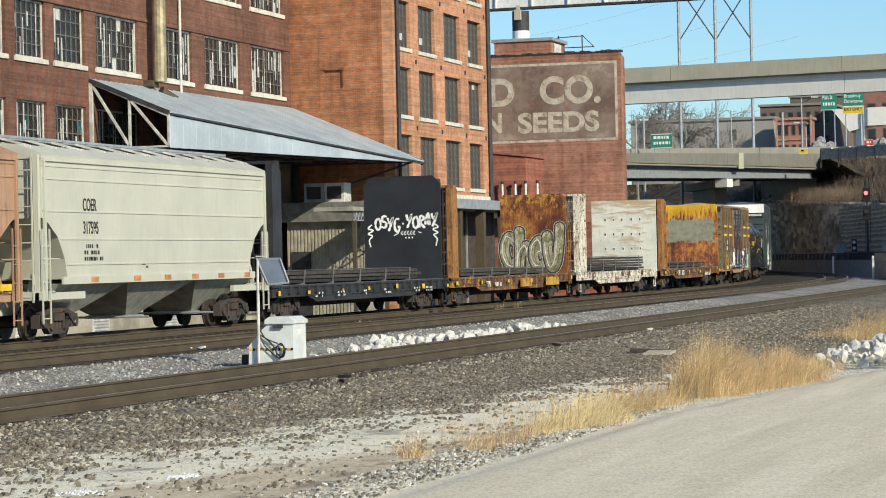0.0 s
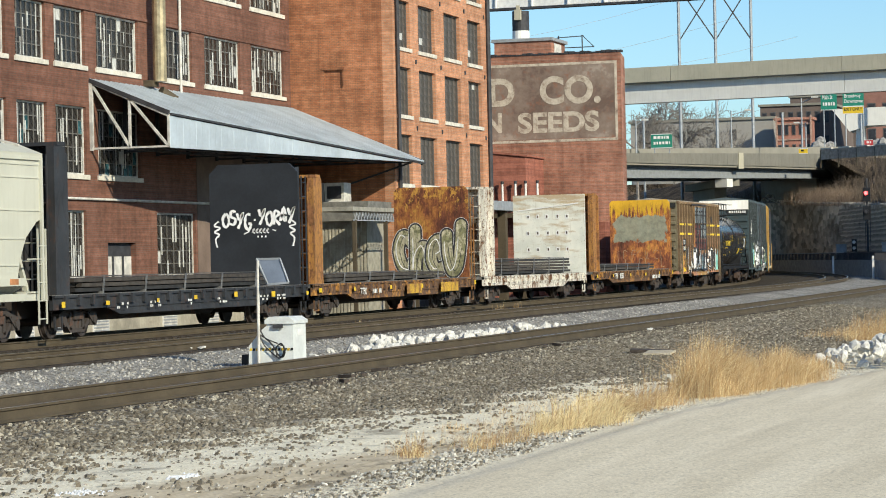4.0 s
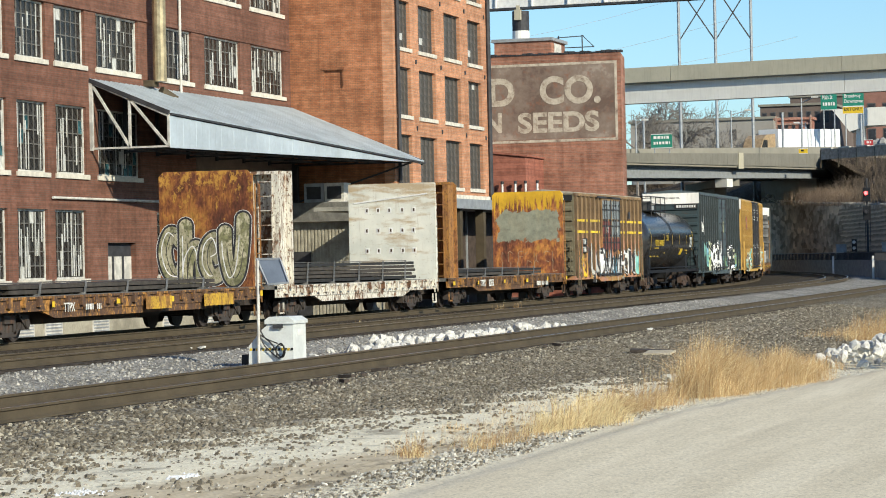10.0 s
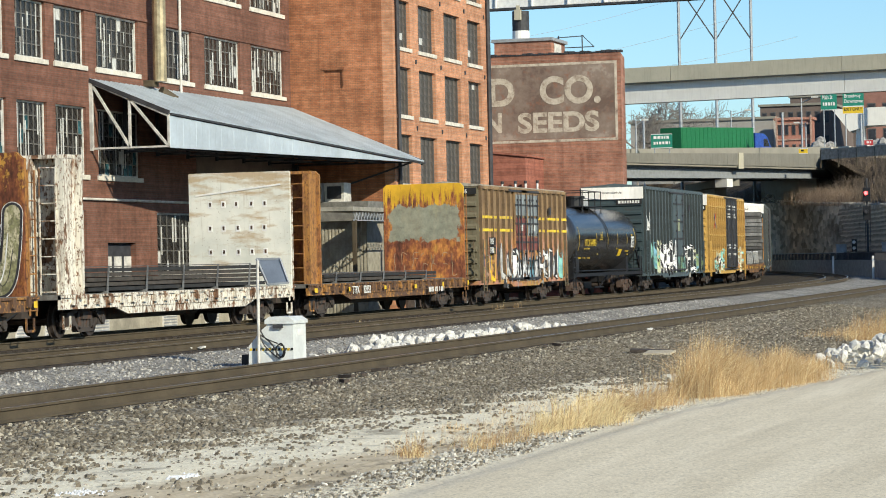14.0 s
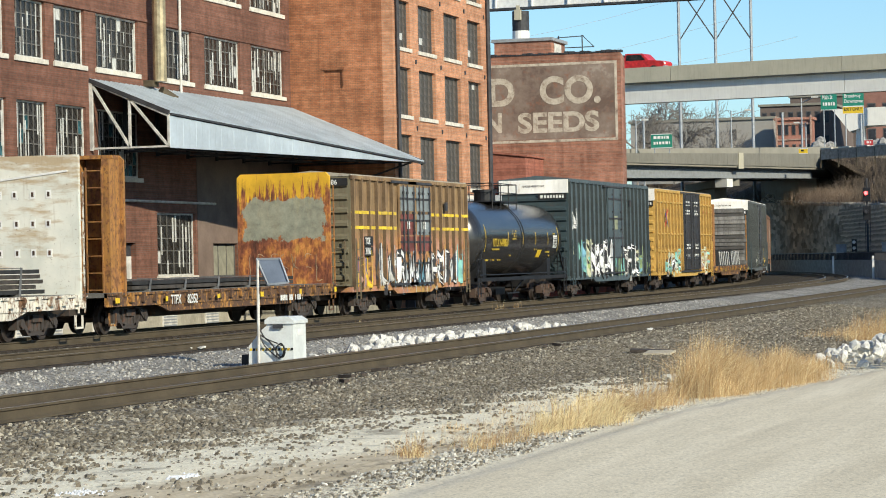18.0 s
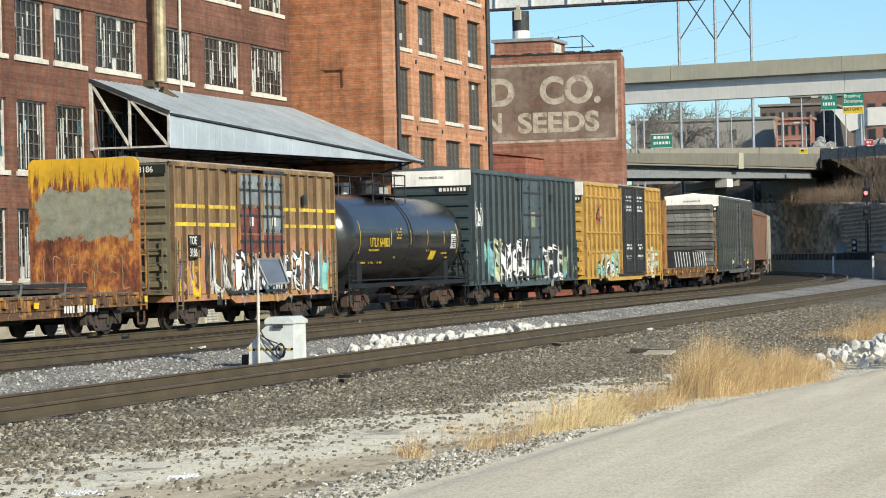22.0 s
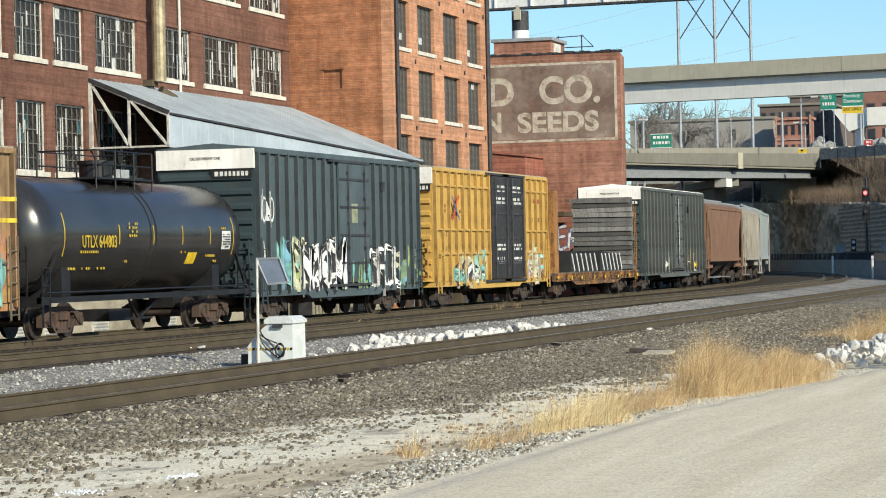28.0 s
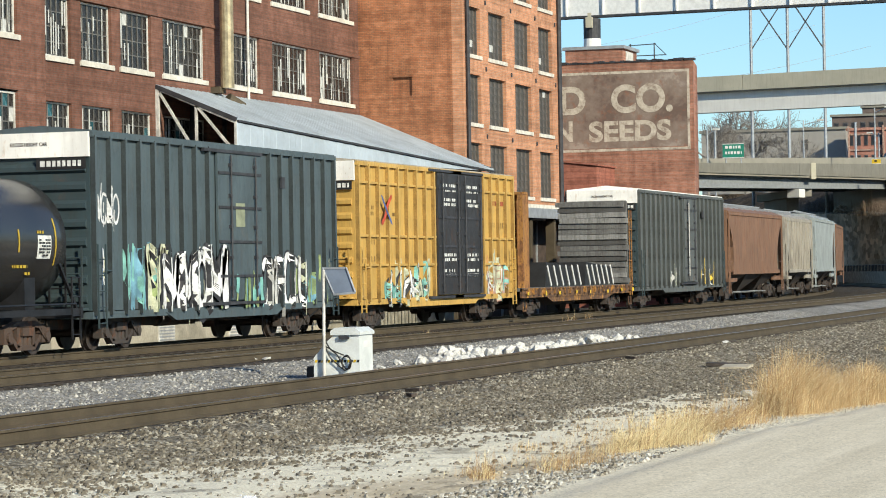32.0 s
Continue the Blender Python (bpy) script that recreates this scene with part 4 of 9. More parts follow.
def embankment():
    k = Mesh()
    cross = [(14, 4.5), (9, 7.2), (5, 9.6), (1.5, 11.35), (0.4, 11.45), (-14, 11.4), (-14, 4)]
    qs = list(np.arange(35.5, 130, 3.0))
    for q in qs:
        for o, z in cross:
            x, y = along(LOW_O, LOW_D, q + 1.14 * max(0, 1 - o), o + 0.5 * noise.noise((q * 0.4, o, 0)))
            k.v.append((x, y, z + 0.25 * noise.noise((q * 0.5, o * 0.5, 2))))
    w = len(cross)
    for j in range(len(qs) - 1):
        k.f += [(j * w + i, j * w + i + 1, (j + 1) * w + i + 1, (j + 1) * w + i) for i in range(w - 1)]
    k.f.append(tuple(range(w)))
    k.m = [0] * len(k.f)
    tagged(part("embankment", k, SCRUB, None), "brown earth embankment at the overpass end", "hillside", kind="structure")
    spots = [(*along(LOW_O, LOW_D, q, o), z) for q in np.arange(36, 100, 2.0) for o, z in ((10, 6.6), (7, 8.4), (4, 10.2), (2.2, 11.0))]
    twigs("embankment_brush", "dry leafless brush on the embankment", spots, 3000, 1.3, BRUSH, 8, 0.9, 0.02)


low_bridge()
high_bridge()
steel_viaduct()


# ---- stone retaining wall, railing wall and hillside beyond the bend ----
def wall_top(s):
    return 5.6 + max(-1.0, (s - 161) * 0.026)


def retaining():
    m, n, l, b = mat("dark_rubble", 0.95, 0, 0.2)
    v = coords(n, l, (1, 0.26, 1))
    vo = n.new("ShaderNodeTexVoronoi")
    vo.inputs["Scale"].default_value = 1.9
    l.new(v, vo.inputs["Vector"])
    hs = n.new("ShaderNodeSeparateColor")
    l.new(vo.outputs["Color"], hs.inputs[0])
    c = mix(n, l, 1.0, ramp(n, l, hs.outputs[0], [(0, (0.30, 0.225, 0.16)), (1, (0.76, 0.61, 0.46))]), ramp(n, l, noisy(n, l, v, 0.4, 5), [(0.3, 0.5), (0.7, 1.1)]), "MULTIPLY")
    l.new(c, b.inputs["Base Color"])
    bump(n, l, b, vo.outputs["Distance"], 0.9, 0.15)
    w = thing("stone_retaining_wall", "dark rubble stone retaining wall with pale coping", "wall", kind="structure")
    k = Mesh()
    ss = list(np.arange(140, 272, 3.0))
    for a, e in zip(ss, ss[1:]):
        p = [on_line(a, 12.0)[:2], on_line(e, 12.0)[:2], on_line(e, 12.7)[:2], on_line(a, 12.7)[:2]]
        za, ze = wall_top(a), wall_top(e)
        k.quad((*p[0], -0.4), (*p[1], -0.4), (*p[1], ze), (*p[0], za)).quad((*p[0], za), (*p[1], ze), (*p[2], ze), (*p[3], za)).quad((*p[3], -0.4), (*p[2], -0.4), (*p[2], ze), (*p[3], za))
    part("rubble_face", k, m, w)
    # coursed rubble: the stretch beside the signal stone by stone, the rest joined
    g = random.Random(31)
    rest, count = Mesh(), 0
    stones = [Mesh().prism([(-0.5, -0.42), (0.1, -0.5), (0.5, -0.36), (0.46, 0.4), (-0.1, 0.5), (-0.5, 0.38)], "x", -0.03 - 0.02 * i, 0.0).data("stone", m) for i in range(3)]
    z = 0.2
    while z < 7.4:
        dz = g.uniform(0.3, 0.55)
        a = 142.0 + g.uniform(0, 0.6)
        while a < 238:
            da = g.uniform(1.3, 3.4)
            if z + dz < wall_top(a) - 0.05:
                x, y, h = on_line(a + da / 2, 12.0)
                at = Matrix.LocRotScale((x, y, z + dz / 2), Euler((0, 0, h)), (1, da * 0.95, dz * 0.93))
                if 150 < a < 180 and count < 290:
                    part("stone", stones[g.randrange(3)], None, w, at=at)
                    count += 1
                else:
                    d = g.uniform(0.01, 0.08)
                    n0 = len(rest.v)
                    rest.box(-d, 0, -0.5, 0.5, -0.5, 0.5)
                    rest.v[n0:] = [tuple(at @ Vector((q[0], q[1] + g.uniform(-0.06, 0.06), q[2] + g.uniform(-0.06, 0.06)))) for q in rest.v[n0:]]
            a += da
        z += dz
    tagged(part("stones", rest.data("stones", m, fix=False), None, w), kind="stuff")
    pale = plain("coping_pale", (0.34, 0.32, 0.29), 0.9, vary=0.35)
    for a in np.arange(147, 250, 2.2):
        x, y, h = on_line(a, 12.3)
        z = wall_top(a)
        for i in range(3):
            if rnd.random() < 0.75:
                u, v0 = (i - 1) * 0.72, rnd.uniform(0.2, 0.34)
                part("coping_stone", Mesh().prism([(-v0, -0.002), (v0, -0.002), (v0 * 0.8, rnd.uniform(0.08, 0.2)), (-v0 * 0.9, rnd.uniform(0.05, 0.16))], "x", -0.38, 0.3), pale, w, at=pose(x - u * math.sin(h), y + u * math.cos(h), z + 0.003, rz=math.degrees(h)))
    heap = thing("stone_heap", "pale broken stone heaped on the wall beside the overpass", "rubble")
    white = plain("broken_stone", (0.72, 0.70, 0.66), 0.9, vary=0.3)
    for i in range(46):
        a = 203.0 + 18 * g.random()
        x, y, h = on_line(a, g.uniform(12.05, 12.65))
        up = 0.9 * math.exp(-((a - 218) / 2.5) ** 2) * g.random()
        q = g.uniform(0.1, 0.32)
        part("stone", Mesh().lathe([(-0.06, 0.2 * q), (0.3 * q, q), (0.8 * q, 0.7 * q), (1.1 * q, 0.1 * q)], "z", 5), white, heap, at=pose(x, y, wall_top(a) + 0.06 + up, g.uniform(-15, 15), g.uniform(-15, 15), g.uniform(0, 360)))
    r = thing("railing_wall", "low dark steel wall with a picket railing beside the curve", "railing", kind="structure")
    dk = plain("wall_brown_black", (0.32, 0.29, 0.26), 0.8, vary=0.3)
    ss = list(np.arange(124, 250, 3.0))
    pts = [on_line(s, 9.9)[:2] for s in ss]
    pts = [(16.8, 80.0), (14.0, 92.0), (11.4, 103.0), (8.8, 114.0)] + pts
    for p, q in zip(pts, pts[1:]):
        low = 0.3 if p[1] > 115 else 0.1
        part("wall_panel", Mesh().bar((*p, low), (*q, low), 0.2, 1.4), dk, r)
        part("hand_rail", Mesh().bar((*p, 1.62), (*q, 1.62), 0.07, 0.06), STEEL_GREY if p[1] > 165 else STEEL_DARK, r)
        many = 4 if p[1] > 120 else 10
        for i in range(many):
            t = i / many
            x, y = p[0] + (q[0] - p[0]) * t, p[1] + (q[1] - p[1]) * t
            part("picket", Mesh().box(x - 0.04, x + 0.04, y - 0.04, y + 0.04, 0.8, 1.62), STEEL_DARK, r)
    for x, y in ((-2.45, 149.0), (2.75, 133.0)):
        part("marker_post", Mesh().box(x - 0.07, x + 0.07, y - 0.07, y + 0.07, -0.4, 1.35), WHITE, solid_post(x, y))


def solid_post(x, y):
    return thing("marker_post", "slim white trackside marker post", "post", "trackside posts")


def scrub_material():
    m, n, l, b = mat("dry_scrub", 0.95, 0, 0.1)
    v = coords(n, l)
    l.new(mix(n, l, 1.0, ramp(n, l, noisy(n, l, v, 0.7, 7, 0.7), [(0.3, (0.03, 0.024, 0.019)), (0.55, (0.085, 0.064, 0.044)), (0.75, (0.15, 0.115, 0.08))]), ramp(n, l, noisy(n, l, v, 5.0, 4), [(0.3, 0.6), (0.7, 1.1)]), "MULTIPLY"), b.inputs["Base Color"])
    bump(n, l, b, noisy(n, l, v, 3.0, 5), 0.8, 0.3)
    return m


SCRUB = scrub_material()


def hillside():
    k = Mesh()
    ss = list(np.arange(148, 290, 4.0))
    rr = [12.6, 14.4, 16.4, 19.4, 23, 28, 36, 50, 80, 140]
    for s in ss:
        for r in rr:
            x, y, _ = on_line(s, r)
            rise = min(1.0, (r - 12.6) / 10)
            z = wall_top(s) + (11.2 - wall_top(s)) * (rise * rise * (3 - 2 * rise)) + 0.5 * noise.noise((x * 0.3, y * 0.3, 0)) * (1 if 13 < r < 30 else 0)
            k.v.append((x, y, z))
    w = len(rr)
    for j in range(len(ss) - 1):
        for i in range(w - 1):
            k.f.append((j * w + i, j * w + i + 1, (j + 1) * w + i + 1, (j + 1) * w + i))
            k.m.append(0)
    ob = part("hillside", k, SCRUB, None, smooth=True)
    tagged(ob, "brown winter hillside with dry scrub above the wall", "hillside", kind="structure")
    k = Mesh()
    xs, g = list(np.arange(-150, 6, 4.0)), 8
    for x in xs:
        for i in range(g):
            y = 262 + i * 8 + 0.02 * (x + 30) ** 2 * 0.2
            k.v.append((x, y, -0.5 + 12 * (i / (g - 1)) ** 0.7 + 0.6 * noise.noise((x * 0.2, y * 0.2, 4))))
    for j in range(len(xs) - 1):
        for i in range(g - 1):
            k.f.append((j * g + i, j * g + i + 1, (j + 1) * g + i + 1, (j + 1) * g + i))
            k.m.append(0)
    ob = part("far_bank", k, SCRUB, None, smooth=True)
    tagged(ob, "dry brown bank under the overpass", "hillside", kind="structure")


def twigs(name, label, spots, n, height, material, seed, spreadout=0.6, thick=0.02):
    """Leafless brush: thin leaning stems with forks."""
    g = random.Random(seed)
    k = Mesh()
    for i in range(n):
        x, y, z = g.choice(spots)
        x, y = x + g.gauss(0, spreadout), y + g.gauss(0, spreadout)
        h = height * g.uniform(0.4, 1.1)
        a, t = g.uniform(0, 6.28), g.uniform(0.05, 0.5)
        p, q = Vector((x, y, z - 0.2)), Vector((x + math.cos(a) * h * t, y + math.sin(a) * h * t, z + h))
        s = Vector((-math.sin(a) - 0.5, math.cos(a), 0)).normalized() * thick
        k.quad(p - s, p + s, q)
        m = p.lerp(q, g.uniform(0.3, 0.6))
        for _ in range(2):
            e = m + Vector((g.uniform(-0.5, 0.5), g.uniform(-0.5, 0.5), g.uniform(0.2, 0.7))) * h * 0.6
            k.quad(m - s * 0.7, m + s * 0.7, e)
    me = k.data(name, material, fix=False)
    tagged(new(name, me), label, "brush", kind="stuff")


retaining()
hillside()
BRUSH = plain("brush_twig", (0.175, 0.135, 0.10), 0.9, vary=0.35, scale=0.8)
BRUSH_RED = plain("brush_twig_red", (0.21, 0.15, 0.105), 0.9, vary=0.3, scale=0.8)
hill_spots = []
for s in np.arange(150, 240, 2.2):
    for r in (13.8, 16.4, 19.4, 23):
        x, y, _ = on_line(s, r)
        hill_spots.append((x, y, wall_top(s) + (11.0 - wall_top(s)) * min(1, (r - 12.6) / 10) ** 1.4))
embankment()
twigs("hill_brush", "tangled leafless brush on the hillside", hill_spots, 11000, 1.9, BRUSH, 3, 1.0, 0.012)
abutment_spots = [(*on_line(q, e)[:2], wall_top(q)) for q in np.arange(180, 207, 1.2) for e in (12.7, 13.6, 14.8)]
twigs("abutment_brush", "tan leafless brush on the wall beside the overpass", abutment_spots, 6500, 1.7, BRUSH_RED, 14, 0.7, 0.011)
bank_spots = [(x, 262 + i * 6, -0.5 + 12 * (i * 6 / 56) ** 0.7) for x in range(-60, -2, 3) for i in range(2, 8)]
twigs("bank_brush", "brown leafless brush below the overpass", bank_spots, 9000, 2.6, BRUSH_RED, 4, 1.6, 0.045)


# ---- distance ----
def bare_tree(at, height, seed):
    g = random.Random(seed)
    t = thing("bare_tree", "leafless grey-brown winter tree", "tree", "winter trees", at=pose(*at))
    trunk, crown = Mesh(), Mesh()
    bark = plain("bark", (0.27, 0.24, 0.21), 0.9, vary=0.3)

    def grow(p, d, length, r, level):
        n = 3
        for i in range(n):
            q = p + d * length / n
            (trunk if level == 0 else crown).tube(p, q, r * (1 - 0.25 * i / n), 6 if level < 2 else 3, r * (1 - 0.25 * (i + 1) / n))
            p = q
            d = (d + Vector((g.uniform(-1, 1), g.uniform(-1, 1), g.uniform(-0.4, 0.6))) * 0.12).normalized()
            if level < 4 and (i > 0 or level > 0):
                for _ in range(2):
                    a = g.uniform(0, 6.28)
                    side = (d.orthogonal().normalized() * math.cos(a) + d.cross(d.orthogonal()).normalized() * math.sin(a))
                    grow(p, (d * g.uniform(0.6, 1.0) + side * g.uniform(0.5, 0.9)).normalized(), length * g.uniform(0.5, 0.72), max(0.03, r * 0.56), level + 1)

    grow(Vector((0, 0, -0.3)), Vector((0, 0, 1)), height * 0.42, height * 0.013, 0)
    part("trunk", trunk, bark, t)
    part("crown", crown.data("crown", bark, fix=False), None, t)
    return t


FAR_PANE = plain("far_pane", (0.035, 0.035, 0.04), 0.35, vary=0.3)


def far_building(name, label, x0, x1, y0, y1, z0, z1, material, cols, rows, trimmed=None, inset=0.27):
    b = thing(name, label, "building", "buildings in the distance")
    part("wall", Mesh().box(x0, x1, y0, y1, z0, z1), material, b)
    part("roof", Mesh().box(x0 - 0.3, x1 + 0.3, y0 - 0.3, y1 + 0.3, z1, z1 + 0.4), CONCRETE if trimmed is None else trimmed, b)
    if cols:
        du, dz = (x1 - x0) / cols, (z1 - z0) / rows
        for i in range(cols):
            for j in range(rows):
                a, c = x0 + (i + 0.5) * du, z0 + (j + 0.5) * dz
                w = part("window", Mesh().box(a - du * inset, a + du * inset, y0 - 0.08, y0 + 0.05, c - dz * 0.26, c + dz * 0.26), MUNTIN_DARK, b)
                part("pane", Mesh().box(a - du * (inset - 0.05), a + du * (inset - 0.05), y0 - 0.1, y0 - 0.08, c - dz * 0.22, c + dz * 0.22), FAR_PANE, w)
    return b


def distance():
    tan = plain("far_tan", (0.33, 0.31, 0.28), 0.9, vary=0.08, scale=0.1)
    red = plain("far_red", (0.27, 0.135, 0.105), 0.9, vary=0.15, scale=0.3)
    dark = plain("far_dark", (0.15, 0.115, 0.10), 0.9, vary=0.15, scale=0.3)
    far_building("far_warehouse", "low plain tan warehouse", -62.5, -39.7, 350, 375, 2, 22.75, tan, 0, 0)
    o = thing("far_doors", "small dark openings in the tan wall", "opening", kind="structure")
    for x, w in ((-54.2, 0.5), (-52.6, 0.55), (-46.0, 0.45)):
        part("opening", Mesh().box(x - w, x + w, 349.8, 349.97, 19.6, 21.3), MUNTIN_DARK, o)
    far_building("far_brick_block", "red brick block with pale cornice", -38.5, -33.0, 345, 348, 4, 22.2, plain("block_red", (0.36, 0.165, 0.12), 0.9, vary=0.2, scale=0.4), 5, 6, plain("cornice", (0.45, 0.22, 0.16), 0.8), 0.24)
    pale = plain("string_course", (0.42, 0.27, 0.21), 0.8)
    q = thing("facade_trim", "pale brick string courses and piers on the block", "trim", kind="structure")
    for z in (13.1, 16.2, 19.2, 21.6):
        part("string_course", Mesh().box(-38.55, -32.95, 344.8, 344.98, z - 0.12, z + 0.12), pale, q)
    for x in (-38.4, -33.1):
        part("pier", Mesh().box(x - 0.12, x + 0.12, 344.6, 344.98, 4, 22.9), pale, q)
    far_building("far_brick_hall", "large dark brick hall", -48.8, -36.6, 392, 420, 2, 27.0, dark, 8, 6)
    far_building("far_brick_tower", "tall brick block with many windows", -28.4, -16, 372, 395, 2, 31, red, 5, 7)
    far_building("far_brick_tower", "dark brown distant block", -49.5, -33, 430, 450, 2, 30.6, dark, 7, 6)
    s = thing("ramp_structure", "pale concrete ramp bent behind the signs", "bridge")
    part("cap_beam", Mesh().prism([(-19.6, 19.7), (-6, 19.9), (-6, 17.6), (-15.2, 17.5), (-17.4, 16.8)], "y", 272, 276), CONCRETE_PALE, s)
    for x in (-16.2, -12.4):
        part("column", Mesh().box(x - 0.5, x + 0.5, 272.5, 275, 5, 17.8), CONCRETE_PALE, s)
    part("column", Mesh().tube((-9.9, 268, 5), (-9.9, 268, 24), 0.35, 10), WHITE, s)
    r = thing("rubble_heap", "grey rubble heap beyond the road", "rubble")
    k = Mesh()
    g = random.Random(9)
    for i in range(260):
        a, t = g.uniform(-23.0, -9.5), g.uniform(0, 1)
        top = 4.0 * max(0.05, 1 - abs((a + 20.0) / 3.2), 1 - abs((a + 13.0) / 4.0))
        k.lathe([(-0.5, 0.05), (-0.2, g.uniform(0.5, 0.9)), (0.3, g.uniform(0.4, 0.8)), (0.6, 0.1)], "z", 6, (a, 268 + g.uniform(-2, 2), 12 + top * t))
    part("rubble", k, plain("rubble_grey", (0.30, 0.29, 0.275), 0.9, vary=0.25), r)
    # the ground of the town behind the overpass lies higher
    tagged(part("town_terrace", Mesh().box(-400, 300, 318, 900, -1, 12.2), SCRUB), "brown terrace under the distant town", "ground", kind="structure")
    for i, (x, y, h) in enumerate(((-62, 365, 24), (-58.5, 372, 25), (-43.9, 268, 16), (-45.5, 300, 18), (-46.2, 340, 15))):
        bare_tree((x, y, 9.0), h, i + 1)
    lamp_post((-14.6, 214, 10.5), 7.4, (1.5, -0.6))
    lamp_post((-24.2, 226, 10.5), 7.0, (1.8, 0.5))
    lamp_post((-27.8, 193, 10.5), 4.6, (0.9, 0))
    lamp_post((-11.5, 240, 10.5), 8.0, (-1.4, 0))
    lamp_post((-17.8, 238, 10.5), 6.0, (-1.0, 0))
    lamp_post((-24.0, 158.0, 16.5), 2.4, (-1.2, 0))
    sign("road_sign", "green overhead route sign", -26.3, -24.2, 193.0, 12.27, 13.67, "green", ["bar", "bar"], 10.5)
    sign("road_sign", "green road sign with a street name", -15.75, -13.95, 236.0, 17.7, 19.6, "green", ["Main St", "bar"], 10.5)
    sign("road_sign", "green road sign over a yellow exit panel", -13.35, -11.0, 236.5, 18.05, 20.2, "green", ["bar", "Broadway", "Downtown"], 10.5)
    sign("exit_sign", "yellow exit panel with a black arrow", -13.35, -11.05, 236.4, 17.2, 18.05, "yellow", ["EXIT ONLY"], 10.5)
    sign("small_sign", "small red and white roadside sign", -9.8, -8.85, 227.0, 13.15, 13.85, "red", ["bar"], 10.5)
    sign("barrier_sign", "yellow barrier panel on the parapet", -13.37, -12.47, 203.4, 11.66, 12.2, "yellow", ["bar"], 10.5)
    a = thing("guard_rail", "low dark barrier with pale top blocks along the road", "railing")
    for i in range(12):
        x0, y0 = -10.3 + i * 2, 197.5 - i * 1.8
        part("rail_post", Mesh().box(x0 - 0.06, x0 + 0.06, y0 - 0.06, y0 + 0.06, 10.0, 11.7), RAIL_BROWN, a)
        part("top_block", Mesh().bar((x0 + 0.1, y0 - 0.09, 11.86), (x0 + 1.3, y0 - 1.17, 11.86), 0.3, 0.12), WHITE_DIRTY, a)
        part("rail_beam", Mesh().bar((x0, y0, 11.3), (x0 + 2, y0 - 1.8, 11.3), 0.08, 1.0), plain("barrier_brown", (0.40, 0.34, 0.28), 0.9), a)


def lamp_post(at, h, arm):
    p = thing("street_lamp", "grey steel street lamp", "street lamp", "street lamps", at=pose(*at))
    part("pole", Mesh().tube((0, 0, -1), (0, 0, h), 0.11, 8, 0.07), STEEL_GREY, p)
    part("arm", Mesh().tube((0, 0, h - 0.5), (arm[0], arm[1], h), 0.05, 6), STEEL_GREY, p)
    part("lamp_head", Mesh().box(arm[0] - 0.35, arm[0] + 0.35, arm[1] - 0.15, arm[1] + 0.15, h - 0.06, h + 0.1), WHITE_DIRTY, p)


SIGN_COLOUR = {"green": plain("sign_green", (0.02, 0.22, 0.15), 0.5, vary=0.1), "yellow": plain("sign_yellow", (0.72, 0.48, 0.03), 0.5, vary=0.1), "red": plain("sign_red", (0.5, 0.05, 0.05), 0.5, vary=0.1)}


def sign(name, label, x0, x1, y, z0, z1, colour, lines, foot):
    s = thing(name, label, "sign", "road signs")
    part("panel", Mesh().box(x0, x1, y, y + 0.08, z0, z1), SIGN_COLOUR[colour], s)
    part("border", Mesh().box(x0, x1, y - 0.01, y - 0.004, z1 - 0.06, z1).box(x0, x1, y - 0.01, y - 0.004, z0, z0 + 0.06), WHITE, s)
    n = len(lines)
    for i, t in enumerate(lines):
        h = (z1 - z0) / (n + 0.6)
        z = z1 - (i + 0.9) * h
        if t == "bar":
            k = Mesh()
            x = x0 + 0.25
            while x < x1 - 0.3:
                w = rnd.uniform(0.12, 0.3)
                k.box(x, min(x + w, x1 - 0.2), y - 0.012, y - 0.004, z, z + h * 0.5)
                x += w + 0.1
            part("lettering", k, BLACK_LETTER if colour == "yellow" else WHITE, s)
        else:
            lettered("lettering", t, h * 0.95, min(1.3, (x1 - x0 - 0.3) / (0.55 * h * 0.95 * len(t))), BLACK_LETTER if colour == "yellow" else WHITE, s, pose(x0 + 0.15, y - 0.012, z, 90))
    for x in (x0 + 0.3, x1 - 0.3):
        part("sign_post", Mesh().tube((x, y + 0.15, foot), (x, y + 0.15, z1), 0.07, 6), STEEL_GREY, s)


BLACK_LETTER = plain("black_letter", (0.02, 0.02, 0.02), 0.6)
distance()


# ---- signals ----
def signal(x, y, top, lit):
    s = thing("railway_signal", "black railway signal mast with a lit red lamp", "signal")
    part("mast", Mesh().tube((x, y, -0.4), (x, y, top), 0.09, 8), STEEL_DARK, s)
    for z in (top - 1.3, top - 2.8):
        h = part("signal_head", Mesh().box(x - 0.3, x + 0.3, y - 0.35, y - 0.1, z - 0.55, z + 0.55), STEEL_BLACK, s)
        part("hood", Mesh().tube((x, y - 0.35, z + 0.1), (x, y - 0.65, z + 0.1), 0.2, 10), STEEL_BLACK, h)
        on = lit and z == top - 1.3
        part("lens", Mesh().tube((x, y - 0.68, z + 0.1), (x, y - 0.66, z + 0.1), 0.15, 12), glow("signal_red", (1.0, 0.05, 0.05), 9.0) if on else STEEL_DARK, h)
    k = Mesh()
    ladder_bars(k, x, y + 0.25, 0, top - 0.3)
    part("mast_ladder", k, STEEL_DARK, s)
    return s


